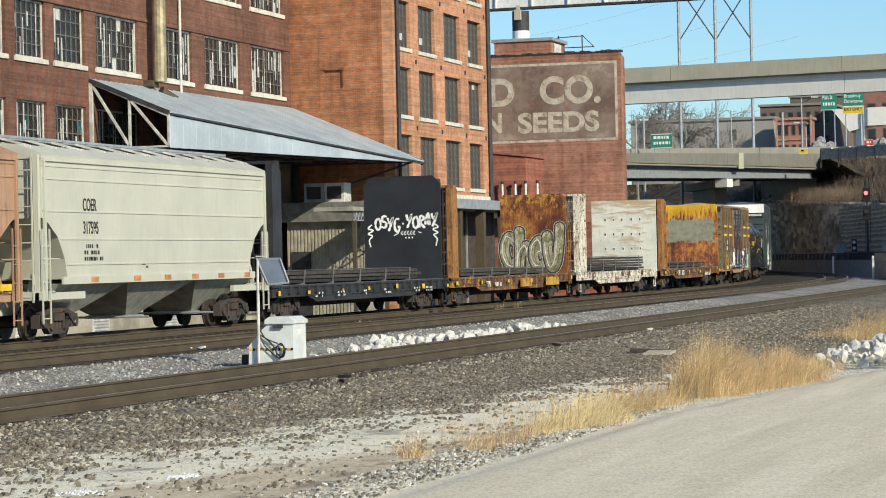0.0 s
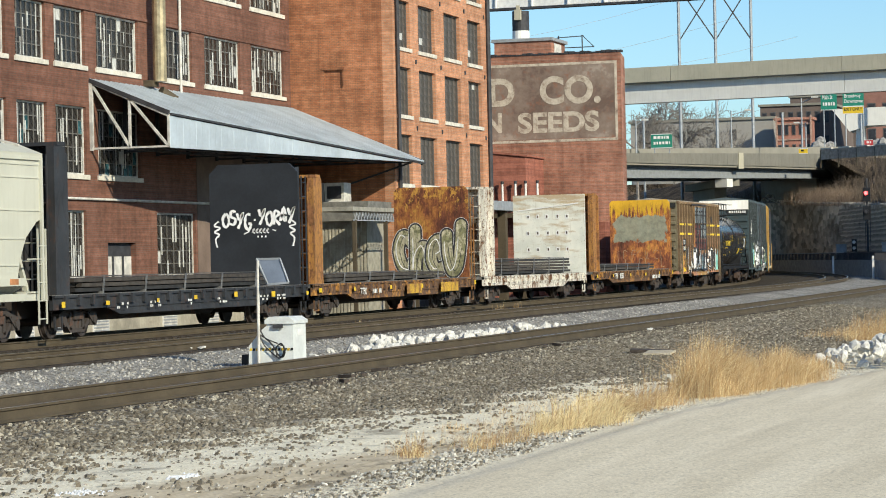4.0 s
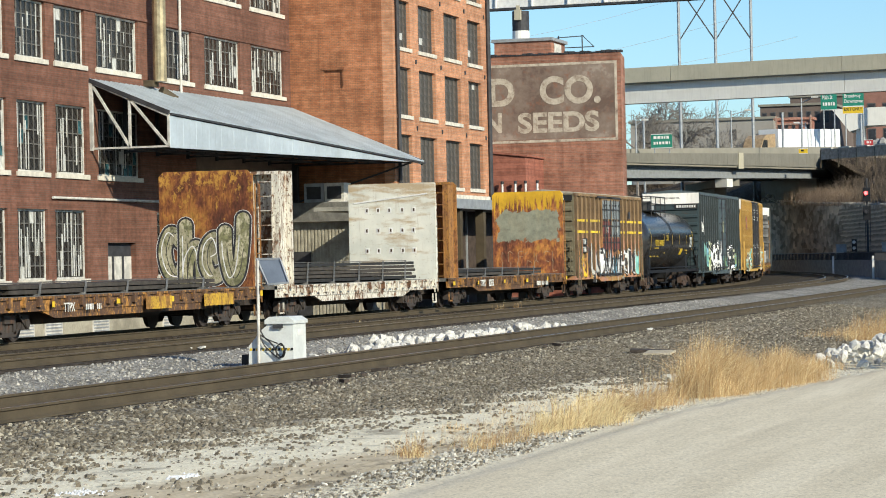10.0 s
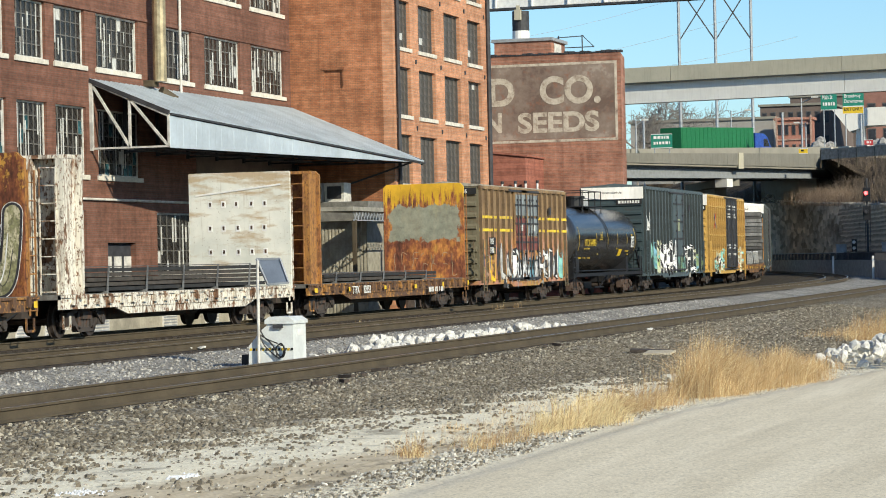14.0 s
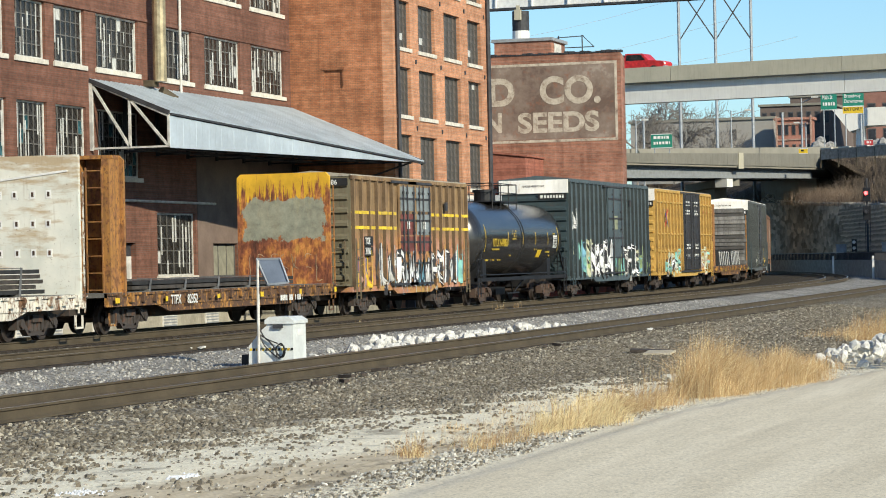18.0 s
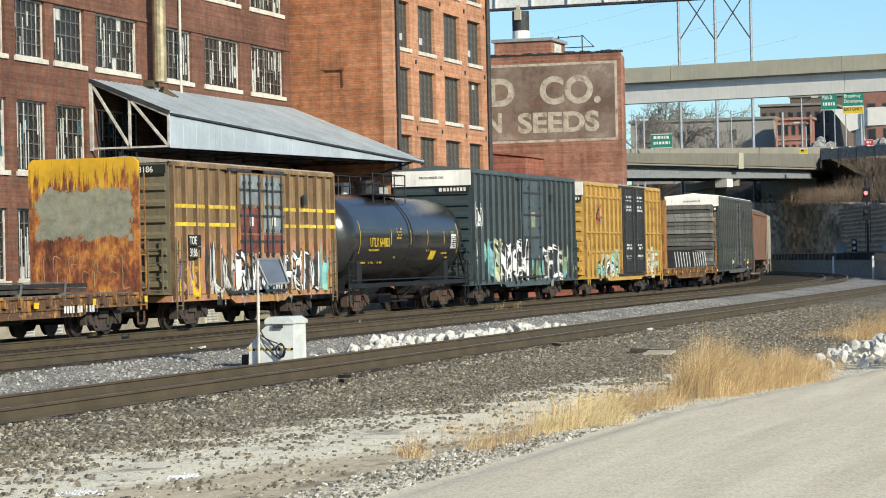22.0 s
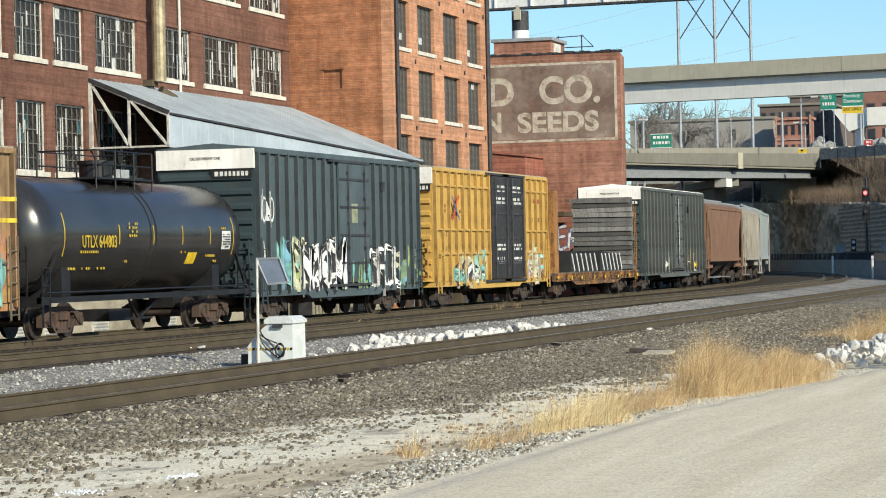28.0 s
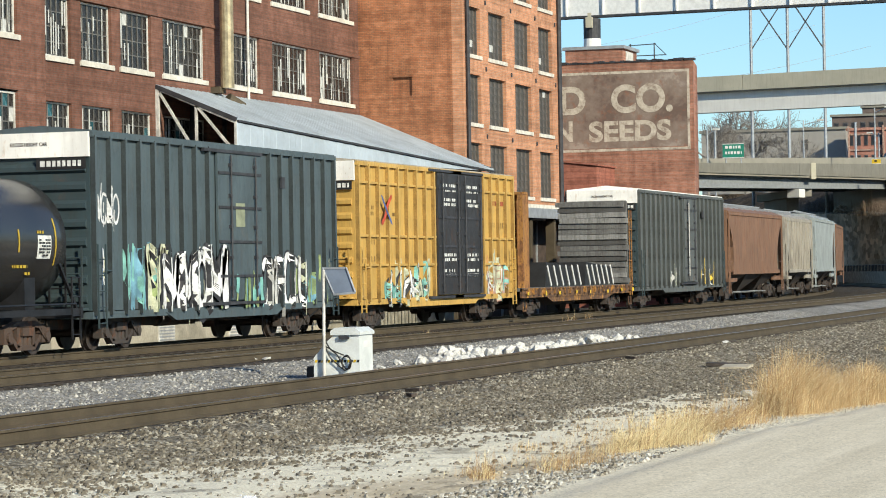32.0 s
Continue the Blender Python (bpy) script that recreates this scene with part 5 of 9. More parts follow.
def ladder_bars(k, x, y, z0, z1):
    for d in (-0.2, 0.2):
        k.box(x + d - 0.02, x + d + 0.02, y - 0.02, y + 0.02, z0, z1)
    for i in range(int((z1 - z0) / 0.4)):
        k.box(x - 0.2, x + 0.2, y - 0.015, y + 0.015, z0 + 0.2 + i * 0.4, z0 + 0.23 + i * 0.4)


signal(-0.1, 152.5, 7.6, True)
for x, y, w in ((*on_line(146.0, 11.2)[:2], 0.75), (-5.0, 172.5, 0.85)):
    b = thing("relay_box", "grey trackside relay cabinet", "cabinet", "relay cabinets")
    part("cabinet", Mesh().box(x - w / 2, x + w / 2, y - 0.3, y + 0.3, -0.4, 2.3), STEEL_GREY, b)
    part("lid", Mesh().box(x - w / 2 - 0.06, x + w / 2 + 0.06, y - 0.36, y + 0.36, 2.3, 2.38), STEEL_GREY, b)
d = thing("dwarf_signal", "small white-faced dwarf signal", "signal")
part("case", Mesh().box(-2.95, -2.55, 164.0, 164.3, 1.2, 2.75), STEEL_BLACK, d)
part("post", Mesh().box(-2.8, -2.7, 164.1, 164.2, -0.4, 1.2), STEEL_DARK, d)
for z in (1.55, 2.0, 2.5):
    part("lens", Mesh().tube((-2.75, 163.96, z), (-2.75, 164.0, z), 0.15, 10), WHITE if z > 1.8 else STEEL_GREY, d)


# ---- freight cars: y runs back along the car, x to the sunny side, z = 0 at the rail head ----
def rusted_panel(name, paint, line, fall=0.42, tone=1.0, patch=None, flow=(4.5, 4.5, 0.45)):
    """Sheet steel whose paint survives above a ragged line and has rusted through below, with long drips."""
    m, n, l, b = mat(name, 0.8, 0, 0.3)
    v = coords(n, l)
    sep = n.new("ShaderNodeSeparateXYZ")
    l.new(v, sep.inputs[0])
    rust = ramp(n, l, noisy(n, l, coords(n, l, (1.5, 1.5, 1.0)), 1.15, 9, 0.72), [(0.26, [tone * q for q in (0.07, 0.028, 0.018)]), (0.45, [tone * q for q in (0.15, 0.05, 0.026)]), (0.58, [tone * q for q in (0.30, 0.115, 0.035)]), (0.74, [tone * q for q in (0.42, 0.21, 0.05)])])
    rust = mix(n, l, 1.0, rust, ramp(n, l, noisy(n, l, coords(n, l, (9, 9, 2.0)), 2.0, 5), [(0.3, 0.6), (0.7, 1.15)]), "MULTIPLY")
    drip = noisy(n, l, coords(n, l, flow), 1.8, 7, 0.74)
    low = maths(n, l, "MULTIPLY", maths(n, l, "SUBTRACT", sep.outputs[2], line), fall)
    keep = ramp(n, l, maths(n, l, "ADD", low, drip), [(0.44, 0.0), (0.54, 1.0)])
    good = ramp(n, l, noisy(n, l, v, 1.2, 5), [(0.3, [c * 0.8 for c in paint]), (0.7, [min(1, c * 1.15) for c in paint])])
    c = mix(n, l, keep, rust, good)
    if patch:
        # rolled-on blanking paint with a ragged edge: colour, middle and half sizes
        col, x0, z0, hx, hz = patch
        ex = maths(n, l, "SUBTRACT", 1.0, maths(n, l, "DIVIDE", maths(n, l, "ABSOLUTE", maths(n, l, "SUBTRACT", sep.outputs[0], x0), 0), hx))
        ez = maths(n, l, "SUBTRACT", 1.0, maths(n, l, "DIVIDE", maths(n, l, "ABSOLUTE", maths(n, l, "SUBTRACT", sep.outputs[2], z0), 0), hz))
        rag = maths(n, l, "MULTIPLY", maths(n, l, "SUBTRACT", noisy(n, l, coords(n, l, (2.5, 2.5, 2.0)), 1.3, 8, 0.7), 0.5), 0.75)
        on = ramp(n, l, maths(n, l, "ADD", maths(n, l, "MINIMUM", maths(n, l, "MULTIPLY", ex, 2.0), ez), rag), [(0.12, 0.0), (0.17, 0.92)])
        tone2 = ramp(n, l, noisy(n, l, v, 3.5, 8, 0.75), [(0.3, [q * 0.72 for q in col]), (0.7, [q * 1.15 for q in col])])
        c = mix(n, l, on, c, tone2)
    l.new(c, b.inputs["Base Color"])
    bump(n, l, b, noisy(n, l, v, 26, 4), 0.25, 0.01)
    return m


def stained_panel():
    """Cream-white sheet with horizontal brown stains, heaviest in a band along the top."""
    m, n, l, b = mat("bulkhead_white", 0.6, 0, 0.3)
    v = coords(n, l)
    sep = n.new("ShaderNodeSeparateXYZ")
    l.new(v, sep.inputs[0])
    base = ramp(n, l, noisy(n, l, v, 0.8, 5), [(0.3, (0.58, 0.59, 0.53)), (0.7, (0.74, 0.73, 0.65))])
    smear = noisy(n, l, coords(n, l, (0.6, 0.6, 2.6)), 1.3, 7, 0.65)
    top = maths(n, l, "MULTIPLY", maths(n, l, "MAXIMUM", maths(n, l, "SUBTRACT", sep.outputs[2], 3.45), 0.0), 0.24)
    f = ramp(n, l, maths(n, l, "ADD", smear, top), [(0.54, 0.0), (0.76, 0.75)])
    c = mix(n, l, f, base, (0.40, 0.27, 0.13))
    drip = ramp(n, l, noisy(n, l, coords(n, l, (6, 6, 0.5)), 2.0, 5), [(0.66, 0.0), (0.85, 0.3)])
    c = mix(n, l, drip, c, (0.30, 0.22, 0.14))
    fleck = ramp(n, l, noisy(n, l, v, 16, 4, 0.7), [(0.72, 0.0), (0.8, 0.7)])
    l.new(mix(n, l, fleck, c, (0.2, 0.13, 0.08)), b.inputs["Base Color"])
    bump(n, l, b, noisy(n, l, v, 20, 3), 0.15, 0.01)
    return m


TRUCK = painted("truck_rust", (0.07, 0.047, 0.036), 0.5, 0.45, 0.8)
TRUCK_DARK = painted("truck_grime", (0.05, 0.042, 0.038), 0.4, 0.4, 0.8)
WHEEL = plain("wheel_steel", (0.10, 0.08, 0.07), 0.5, 0.6, vary=0.3)
BLACK_FLAT = painted("flat_black", (0.028, 0.03, 0.034), 0.15, 0.2, 0.55, fade=0.3)
BLACK_BULKHEAD = plain("bulkhead_black", (0.022, 0.026, 0.032), 0.6, vary=0.2, scale=1.0)
ORANGE_RUST = painted("flat_orange", (0.10, 0.055, 0.034), 0.9, 0.6, 0.8, (0.36, 0.175, 0.045), patch=0.57)
ORANGE_POST = painted("post_orange", (0.36, 0.17, 0.045), 0.85, 0.45, 0.8, (0.17, 0.075, 0.035), patch=0.52)
YELLOW_RUST = rusted_panel("bulkhead_yellow", (0.66, 0.38, 0.03), 3.85, 0.34, 1.5, ((0.27, 0.285, 0.22), 0.02, 3.05, 1.38, 0.72))
RUST = rusted_panel("bulkhead_rust", (0.46, 0.24, 0.05), 4.5, 0.16, flow=(2.6, 2.6, 1.7))
WHITE_RUST = painted("flat_white", (0.68, 0.645, 0.56), 1.0, 0.4, 0.65, (0.15, 0.08, 0.045), patch=0.54)
WHITE_PANEL = stained_panel()
BEIGE_HOPPER = painted("hopper_beige", (0.50, 0.495, 0.415), 0.05, 0.10, 0.5, dark=(0.25, 0.24, 0.2), patch=0.74, fade=0.05)
BROWN_HOPPER = painted("hopper_brown", (0.21, 0.115, 0.07), 0.3, 0.5, 0.6, (0.22, 0.10, 0.06), patch=0.6)
GREY_HOPPER = painted("hopper_grey", (0.31, 0.34, 0.335), 0.2, 0.4, 0.6, patch=0.66)
CREAM_HOPPER = painted("hopper_cream", (0.34, 0.31, 0.26), 0.2, 0.5, 0.6, patch=0.66)
BROWN_BOX = painted("box_brown", (0.24, 0.165, 0.09), 0.5, 0.62, 0.65, (0.19, 0.11, 0.06), (0.06, 0.048, 0.035), patch=0.56, fade=0.2)
OLIVE_BOX = painted("box_olive", (0.16, 0.14, 0.09), 0.3, 0.4, 0.7, patch=0.6)
BLUE_BOX = painted("box_blue", (0.068, 0.093, 0.104), 0.12, 0.3, 0.55, (0.2, 0.17, 0.14), patch=0.66)
# the side's blue made darker: the ends' weaker light put into the colour
BLUE_END_DIM = painted("box_blue_end_dim", (0.036, 0.056, 0.062), 0.1, 0.3, 0.55, patch=0.68)
YELLOW_BOX = painted("box_yellow", (0.52, 0.32, 0.085), 0.25, 0.25, 0.5, (0.28, 0.16, 0.06), patch=0.64)
BLACK_DOOR = painted("door_black", (0.03, 0.03, 0.032), 0.15, 0.25, 0.5, patch=0.66)
GREY_BOX = painted("box_grey", (0.095, 0.106, 0.105), 0.2, 0.45, 0.6, patch=0.64)
WHITE_CAP = painted("white_cap", (0.86, 0.84, 0.79), 0.3, 0.1, 0.5, (0.45, 0.25, 0.1), patch=0.64)
ROOF_DUST = painted("roof_dust", (0.36, 0.33, 0.27), 0.4, 0.3, 0.7, patch=0.6)
TANK_BLACK = plain("tank_black", (0.03, 0.029, 0.029), 0.22, vary=0.2, scale=0.6, relief=0.01, spec=0.6)
WOOD_GREY = painted("old_wood", (0.165, 0.163, 0.155), 0.5, 0.5, 0.9, (0.08, 0.075, 0.07), patch=0.5)
LOAD_DARK = plain("steel_load", (0.042, 0.040, 0.038), 0.6, 0.3, vary=0.3)
LOAD_RUST = plain("steel_load_brown", (0.075, 0.064, 0.054), 0.7, 0.2, vary=0.35)
STRAP = plain("strap", (0.20, 0.20, 0.20), 0.5, 0.4)
YELLOW_MARK = plain("yellow_mark", (0.75, 0.50, 0.03), 0.5, vary=0.2)
ORANGE_MARK = plain("orange_mark", (0.55, 0.24, 0.10), 0.5)
WHITE_MARK = plain("white_mark", (0.72, 0.72, 0.68), 0.6, vary=0.2, scale=8)
BLACK_MARK = plain("black_mark", (0.02, 0.02, 0.02), 0.6)


def wheelset_data():
    k = Mesh()
    prof = [(-0.07, 0.10), (-0.07, 0.36), (-0.075, 0.455), (-0.045, 0.455), (-0.035, 0.42), (0.06, 0.415), (0.06, 0.34), (0.02, 0.30), (0.01, 0.14), (0.09, 0.12), (0.09, 0.05)]
    for side in (-1, 1):
        k.lathe([(side * (0.755 + s), r) for s, r in prof], "x", 20)
        k.tube((side * 0.8, 0, 0), (side * 1.08, 0, 0), 0.08, 8)
        for i in range(3):
            a = i * 2.094
            k.box(side * 0.845 - 0.01, side * 0.845 + 0.01, math.cos(a) * 0.2 - 0.04, math.cos(a) * 0.2 + 0.04, math.sin(a) * 0.2 - 0.04, math.sin(a) * 0.2 + 0.04)
    k.tube((-0.75, 0, 0), (0.75, 0, 0), 0.085, 10)
    return k.data("wheelset", WHEEL)


def truck_data(material):
    k = Mesh()
    for side in (-1, 1):
        x0, x1 = side * 0.94, side * 1.10
        a, b = min(x0, x1), max(x0, x1)
        # one casting: two ends, top and bottom chords, columns with an open window and its springs
        for y in (-0.89, 0.89):
            k.box(a - 0.03, b + 0.03, y - 0.19, y + 0.19, 0.28, 0.60)
            k.tube((side * 1.1, y, 0.42), (side * 1.19, y, 0.42), 0.11, 10)
        k.prism([(-1.0, 0.50), (-1.0, 0.60), (-0.40, 0.76), (0.40, 0.76), (1.0, 0.60), (1.0, 0.50), (0.40, 0.63), (-0.40, 0.63)], "x", a, b)
        k.prism([(-0.78, 0.44), (-0.42, 0.13), (0.42, 0.13), (0.78, 0.44), (0.66, 0.46), (0.36, 0.24), (-0.36, 0.24), (-0.66, 0.46)], "x", a, b)
        for y in (-0.36, 0.36):
            k.box(a, b, y - 0.06, y + 0.06, 0.2, 0.66)
        for y in (-0.19, 0, 0.19):
            k.tube((side * 1.02, y, 0.24), (side * 1.02, y, 0.44), 0.085, 8)
        k.box(a + 0.02, b + 0.05, -0.26, 0.26, 0.44, 0.62)
        k.bar((side * 1.14, 0.5, 0.62), (side * 1.14, 0.9, 0.3), 0.04)
    k.box(-1.0, 1.0, -0.2, 0.2, 0.46, 0.68).tube((0, 0, 0.66), (0, 0, 0.8), 0.2, 10)
    for y in (-0.45, 0.45):
        k.box(-0.9, 0.9, y - 0.05, y + 0.05, 0.3, 0.42)
    return k.data("truck", material)


WHEELS = wheelset_data()
TRUCKS = {"rust": truck_data(TRUCK), "dark": truck_data(TRUCK_DARK)}
TRAIN = []


def freight_car(name, label, lo, hi, inset=2.2, tone="dark"):
    """An empty freight car whose body reaches from lo to hi along the train, with its two trucks; returns it and its half length."""
    half = (hi - lo) / 2
    c = thing(name, label, "freight car", "cars of the freight train")
    sets = []
    for y in (-half + inset, half - inset):
        t = part("truck", TRUCKS[tone], None, c, at=pose(0, y, 0))
        for d in (-0.89, 0.89):
            w = part("wheelset", WHEELS, None, t, at=pose(0, d, 0.42))
            sets.append((w, d))
    for e in (-1, 1):
        y = e * half
        k = Mesh()
        k.box(-0.14, 0.14, min(y, y + e * 0.75), max(y, y + e * 0.75), 0.72, 0.95).box(-0.2, 0.2, min(y + e * 0.45, y + e * 0.78), max(y + e * 0.45, y + e * 0.78), 0.68, 1.0)
        part("coupler", k, TRUCK_DARK, c)
        part("brake_hose", Mesh().tube((0.35, y - e * 0.2, 0.75), (0.2, y + e * 0.8, 0.35), 0.025, 6), STEEL_BLACK, c)
    TRAIN.append((c, (lo + hi) / 2, half - inset, sets))
    return c, half


def ladder(c, material, x, y, z0, z1, w, axis="y", step=0.42, r=0.016):
    """A ladder of its own under the car: two stiles and rungs; axis: the way the rungs run."""
    k = Mesh()
    d = (0, w / 2, 0) if axis == "y" else (w / 2, 0, 0)
    for s in (-1, 1):
        k.bar((x + s * d[0], y + s * d[1], z0), (x + s * d[0], y + s * d[1], z1), 2.2 * r)
    z = z0 + 0.12
    while z < z1:
        k.tube((x - d[0], y - d[1], z), (x + d[0], y + d[1], z), r, 6)
        z += step
    return part("ladder", k, material, c)


def marks(c, name, material, x, y0, y1, z0, z1, rows, fill=0.6, gap=0.05):
    """Lettering too small to read: rows of short bars."""
    k = Mesh()
    dz = (z1 - z0) / rows
    for j in range(rows):
        y = y0
        while y < y1:
            w = rnd.uniform(0.035, 0.14)
            if rnd.random() < fill + 0.2:
                k.box(x, x + 0.004, y, min(y + w, y1), z0 + j * dz, z0 + j * dz + dz * 0.62)
            y += w + gap
    return tagged(part(name, k, material, c), kind="stuff")


def stencil(c, text, size, material, x, y, z, wide=0.8):
    return lettered("stencil", text, size, wide, material, c, pose(x, y, z, 90, 0, 90))


# ---- spray paint: ribbons of paint a few millimetres proud of the surface ----
def ribbon(k, pts, w, put, m=0, lift=0.0):
    pts = [Vector((*p, 0)) for p in pts]
    n = len(pts)
    L, R = [], []
    for i, p in enumerate(pts):
        d = (pts[min(i + 1, n - 1)] - pts[max(i - 1, 0)]).normalized()
        s = Vector((-d.y, d.x, 0))
        ww = w * (0.55 if i in (0, n - 1) else 1.0) / 2
        L.append(p + s * ww), R.append(p - s * ww)
    for i in range(n - 1):
        k.quad(put(L[i], lift), put(L[i + 1], lift), put(R[i + 1], lift), put(R[i], lift), m=m)


def smooth_line(pts, per=5):
    out = []
    n = len(pts)
    for i in range(n - 1):
        p0, p1, p2, p3 = (Vector(pts[max(0, min(n - 1, j))]) for j in (i - 1, i, i + 1, i + 2))
        for q in range(per):
            t = q / per
            out.append(tuple(0.5 * (2 * p1 + (p2 - p0) * t + (2 * p0 - 5 * p1 + 4 * p2 - p3) * t * t + (3 * p1 - p0 - 3 * p2 + p3) * t ** 3)))
    out.append(tuple(pts[-1]))
    return out


def on_side(x):
    return lambda p, lift: (x + lift, p.x, p.y)


def on_ribs(ribs, deep=1.473, proud=1.583):
    """Paint that follows the side sheet and the posts standing on it."""
    return lambda p, lift: ((proud if any(abs(p.x - y) < 0.062 for y in ribs) else deep) + lift, p.x, p.y)


def on_front(y):
    return lambda p, lift: (p.x, y - lift, p.y)


GLYPHS = [
    [[(0.1, 0), (0.2, 1), (0.75, 0.05), (0.9, 1)]],
    [[(0.0, 0), (0.45, 1), (0.9, 0)], [(0.2, 0.4), (0.75, 0.4)]],
    [[(0.0, 1), (0.25, 0), (0.5, 0.8), (0.75, 0), (1.0, 1)]],
    [[(0.5, 1), (0.08, 0.75), (0.1, 0.2), (0.5, 0), (0.9, 0.25), (0.88, 0.78), (0.5, 1)]],
    [[(0.9, 1), (0.15, 0.95), (0.2, 0), (0.95, 0.05)], [(0.2, 0.5), (0.8, 0.52)]],
    [[(0.15, 0), (0.15, 1), (0.8, 0.85), (0.75, 0.5), (0.2, 0.45), (0.9, 0)]],
    [[(0.9, 0.9), (0.3, 1), (0.15, 0.65), (0.8, 0.4), (0.7, 0.05), (0.1, 0.1)]],
    [[(0.15, 1), (0.15, 0)], [(0.9, 1), (0.2, 0.5), (0.95, 0)]],
    [[(0.2, 1), (0.2, 0), (0.85, 0.08)]],
]


def rough_stroke(k, g, pts, w, put, m, lift):
    """A brushy stroke: uneven width, blunt ends."""
    pts = [Vector((*p, 0)) for p in pts]
    n = len(pts)
    L, R = [], []
    for i, p in enumerate(pts):
        d = (pts[min(i + 1, n - 1)] - pts[max(i - 1, 0)]).normalized()
        s = Vector((-d.y, d.x, 0)) * w * g.uniform(0.38, 0.66)
        L.append(p + s), R.append(p - s)
    for i in range(n - 1):
        k.quad(put(L[i], lift), put(L[i + 1], lift), put(R[i + 1], lift), put(R[i], lift), m=m)


def flat_colour(name, col):
    return plain(name, col, 0.65, vary=0.3, scale=3)


SP_WHITE, SP_BLACK = flat_colour("spray_white", (0.8, 0.8, 0.78)), flat_colour("spray_black", (0.03, 0.03, 0.035))
SP_BLUE, SP_TEAL = flat_colour("spray_blue", (0.16, 0.33, 0.42)), flat_colour("spray_teal", (0.20, 0.45, 0.40))
SP_GREEN, SP_LIME = flat_colour("spray_green", (0.22, 0.30, 0.14)), flat_colour("spray_lime", (0.33, 0.40, 0.17))
SP_PINK, SP_ORANGE = flat_colour("spray_pink", (0.44, 0.26, 0.20)), flat_colour("spray_orange", (0.50, 0.26, 0.09))
SP_PURPLE, SP_CREAM = flat_colour("spray_purple", (0.10, 0.10, 0.22)), flat_colour("spray_cream", (0.55, 0.56, 0.40))


SP_GREYISH = flat_colour("spray_grey_white", (0.6, 0.59, 0.56))


# ---- bulkhead flat cars ----
def bulkhead_flat(label, lo, hi, mats, top=4.4, cut=0.28, tone="dark", wide=1.4):
    """mats: sill, face of the far bulkhead, ribs of the near one."""
    sill, face, ribs = mats
    c, h = freight_car("bulkhead_flatcar", label, lo, hi, 2.1, tone)
    k = Mesh().box(-1.42, 1.42, -h, h, 0.93, 1.05)
    part("deck", k, WOOD_GREY, c)
    for s in (-1, 1):
        x = s * 1.44
        q = Mesh().box(min(x, x - s * 0.1), max(x, x - s * 0.1), -h, h, 0.70, 1.04).box(min(x, x + s * 0.05), max(x, x + s * 0.05), -h, h, 0.98, 1.04).prism([(-h, 0.7), (-h + 3.2, 0.7), (-h + 4.0, 0.52), (h - 4.0, 0.52), (h - 3.2, 0.7), (h, 0.7)], "x", min(x - s * 0.09, x - s * 0.03), max(x - s * 0.09, x - s * 0.03))
        n = 22
        for i in range(n):
            y = -h + 0.6 + i * (2 * h - 1.2) / (n - 1)
            q.box(min(x, x + s * 0.09), max(x, x + s * 0.09), y - 0.09, y + 0.09, 0.8, 1.03)
        part("side_sill", q, sill, c)
    part("centre_sill", Mesh().box(-0.4, 0.4, -h, h, 0.5, 0.93).prism([(-h + 3.4, 0.93), (-h + 5, 0.35), (h - 5, 0.35), (h - 3.4, 0.93)], "x", -0.3, 0.3), TRUCK_DARK, c)
    poly = [(-wide, 0.95), (wide, 0.95), (wide, top - cut), (wide - cut, top), (-wide + cut, top), (-wide, top - cut)]
    b = part("far_bulkhead", Mesh().prism(poly, "y", h - 0.62, h - 0.5), face, c)
    for x in (-1.2, -0.45, 0.45, 1.2):
        part("bulkhead_rib", Mesh().box(x - 0.09, x + 0.09, h - 0.5, h - 0.16, 1.0, top - 0.12), ribs, b)
    n = part("near_bulkhead", Mesh().prism(poly, "y", -h + 0.95, -h + 1.05), ribs, c)
    for x in (-1.3, -0.4, 0.4, 1.3):
        part("bulkhead_rib", Mesh().box(x - 0.1, x + 0.1, -h + 0.3, -h + 0.95, 1.0, top - 0.1), ribs, n)
    part("top_plate", Mesh().box(-1.4, 1.4, -h + 0.5, -h + 0.94, top - 0.09, top), ribs, n)
    for z in (1.7, 2.5, 3.3):
        part("cross_rib", Mesh().box(-1.19, 1.19, -h + 0.72, -h + 0.94, z - 0.05, z + 0.05), ribs, n)
    ladder(c, ribs, 1.0, -h + 0.28, 1.0, top - 0.3, 0.42, "x")
    ladder(c, ribs, 1.46, h - 0.3, 0.6, top - 0.4, 0.36, "y")
    for y in (-h + 0.35, h - 0.35):
        st = Mesh()
        st.bar((1.4, y - 0.2, 0.25), (1.4, y + 0.2, 0.25), 0.05).bar((1.4, y - 0.2, 0.25), (1.4, y - 0.2, 0.55), 0.04).bar((1.4, y + 0.2, 0.25), (1.4, y + 0.2, 0.55), 0.04)
        part("stirrup", st, sill, c)
    return c, h


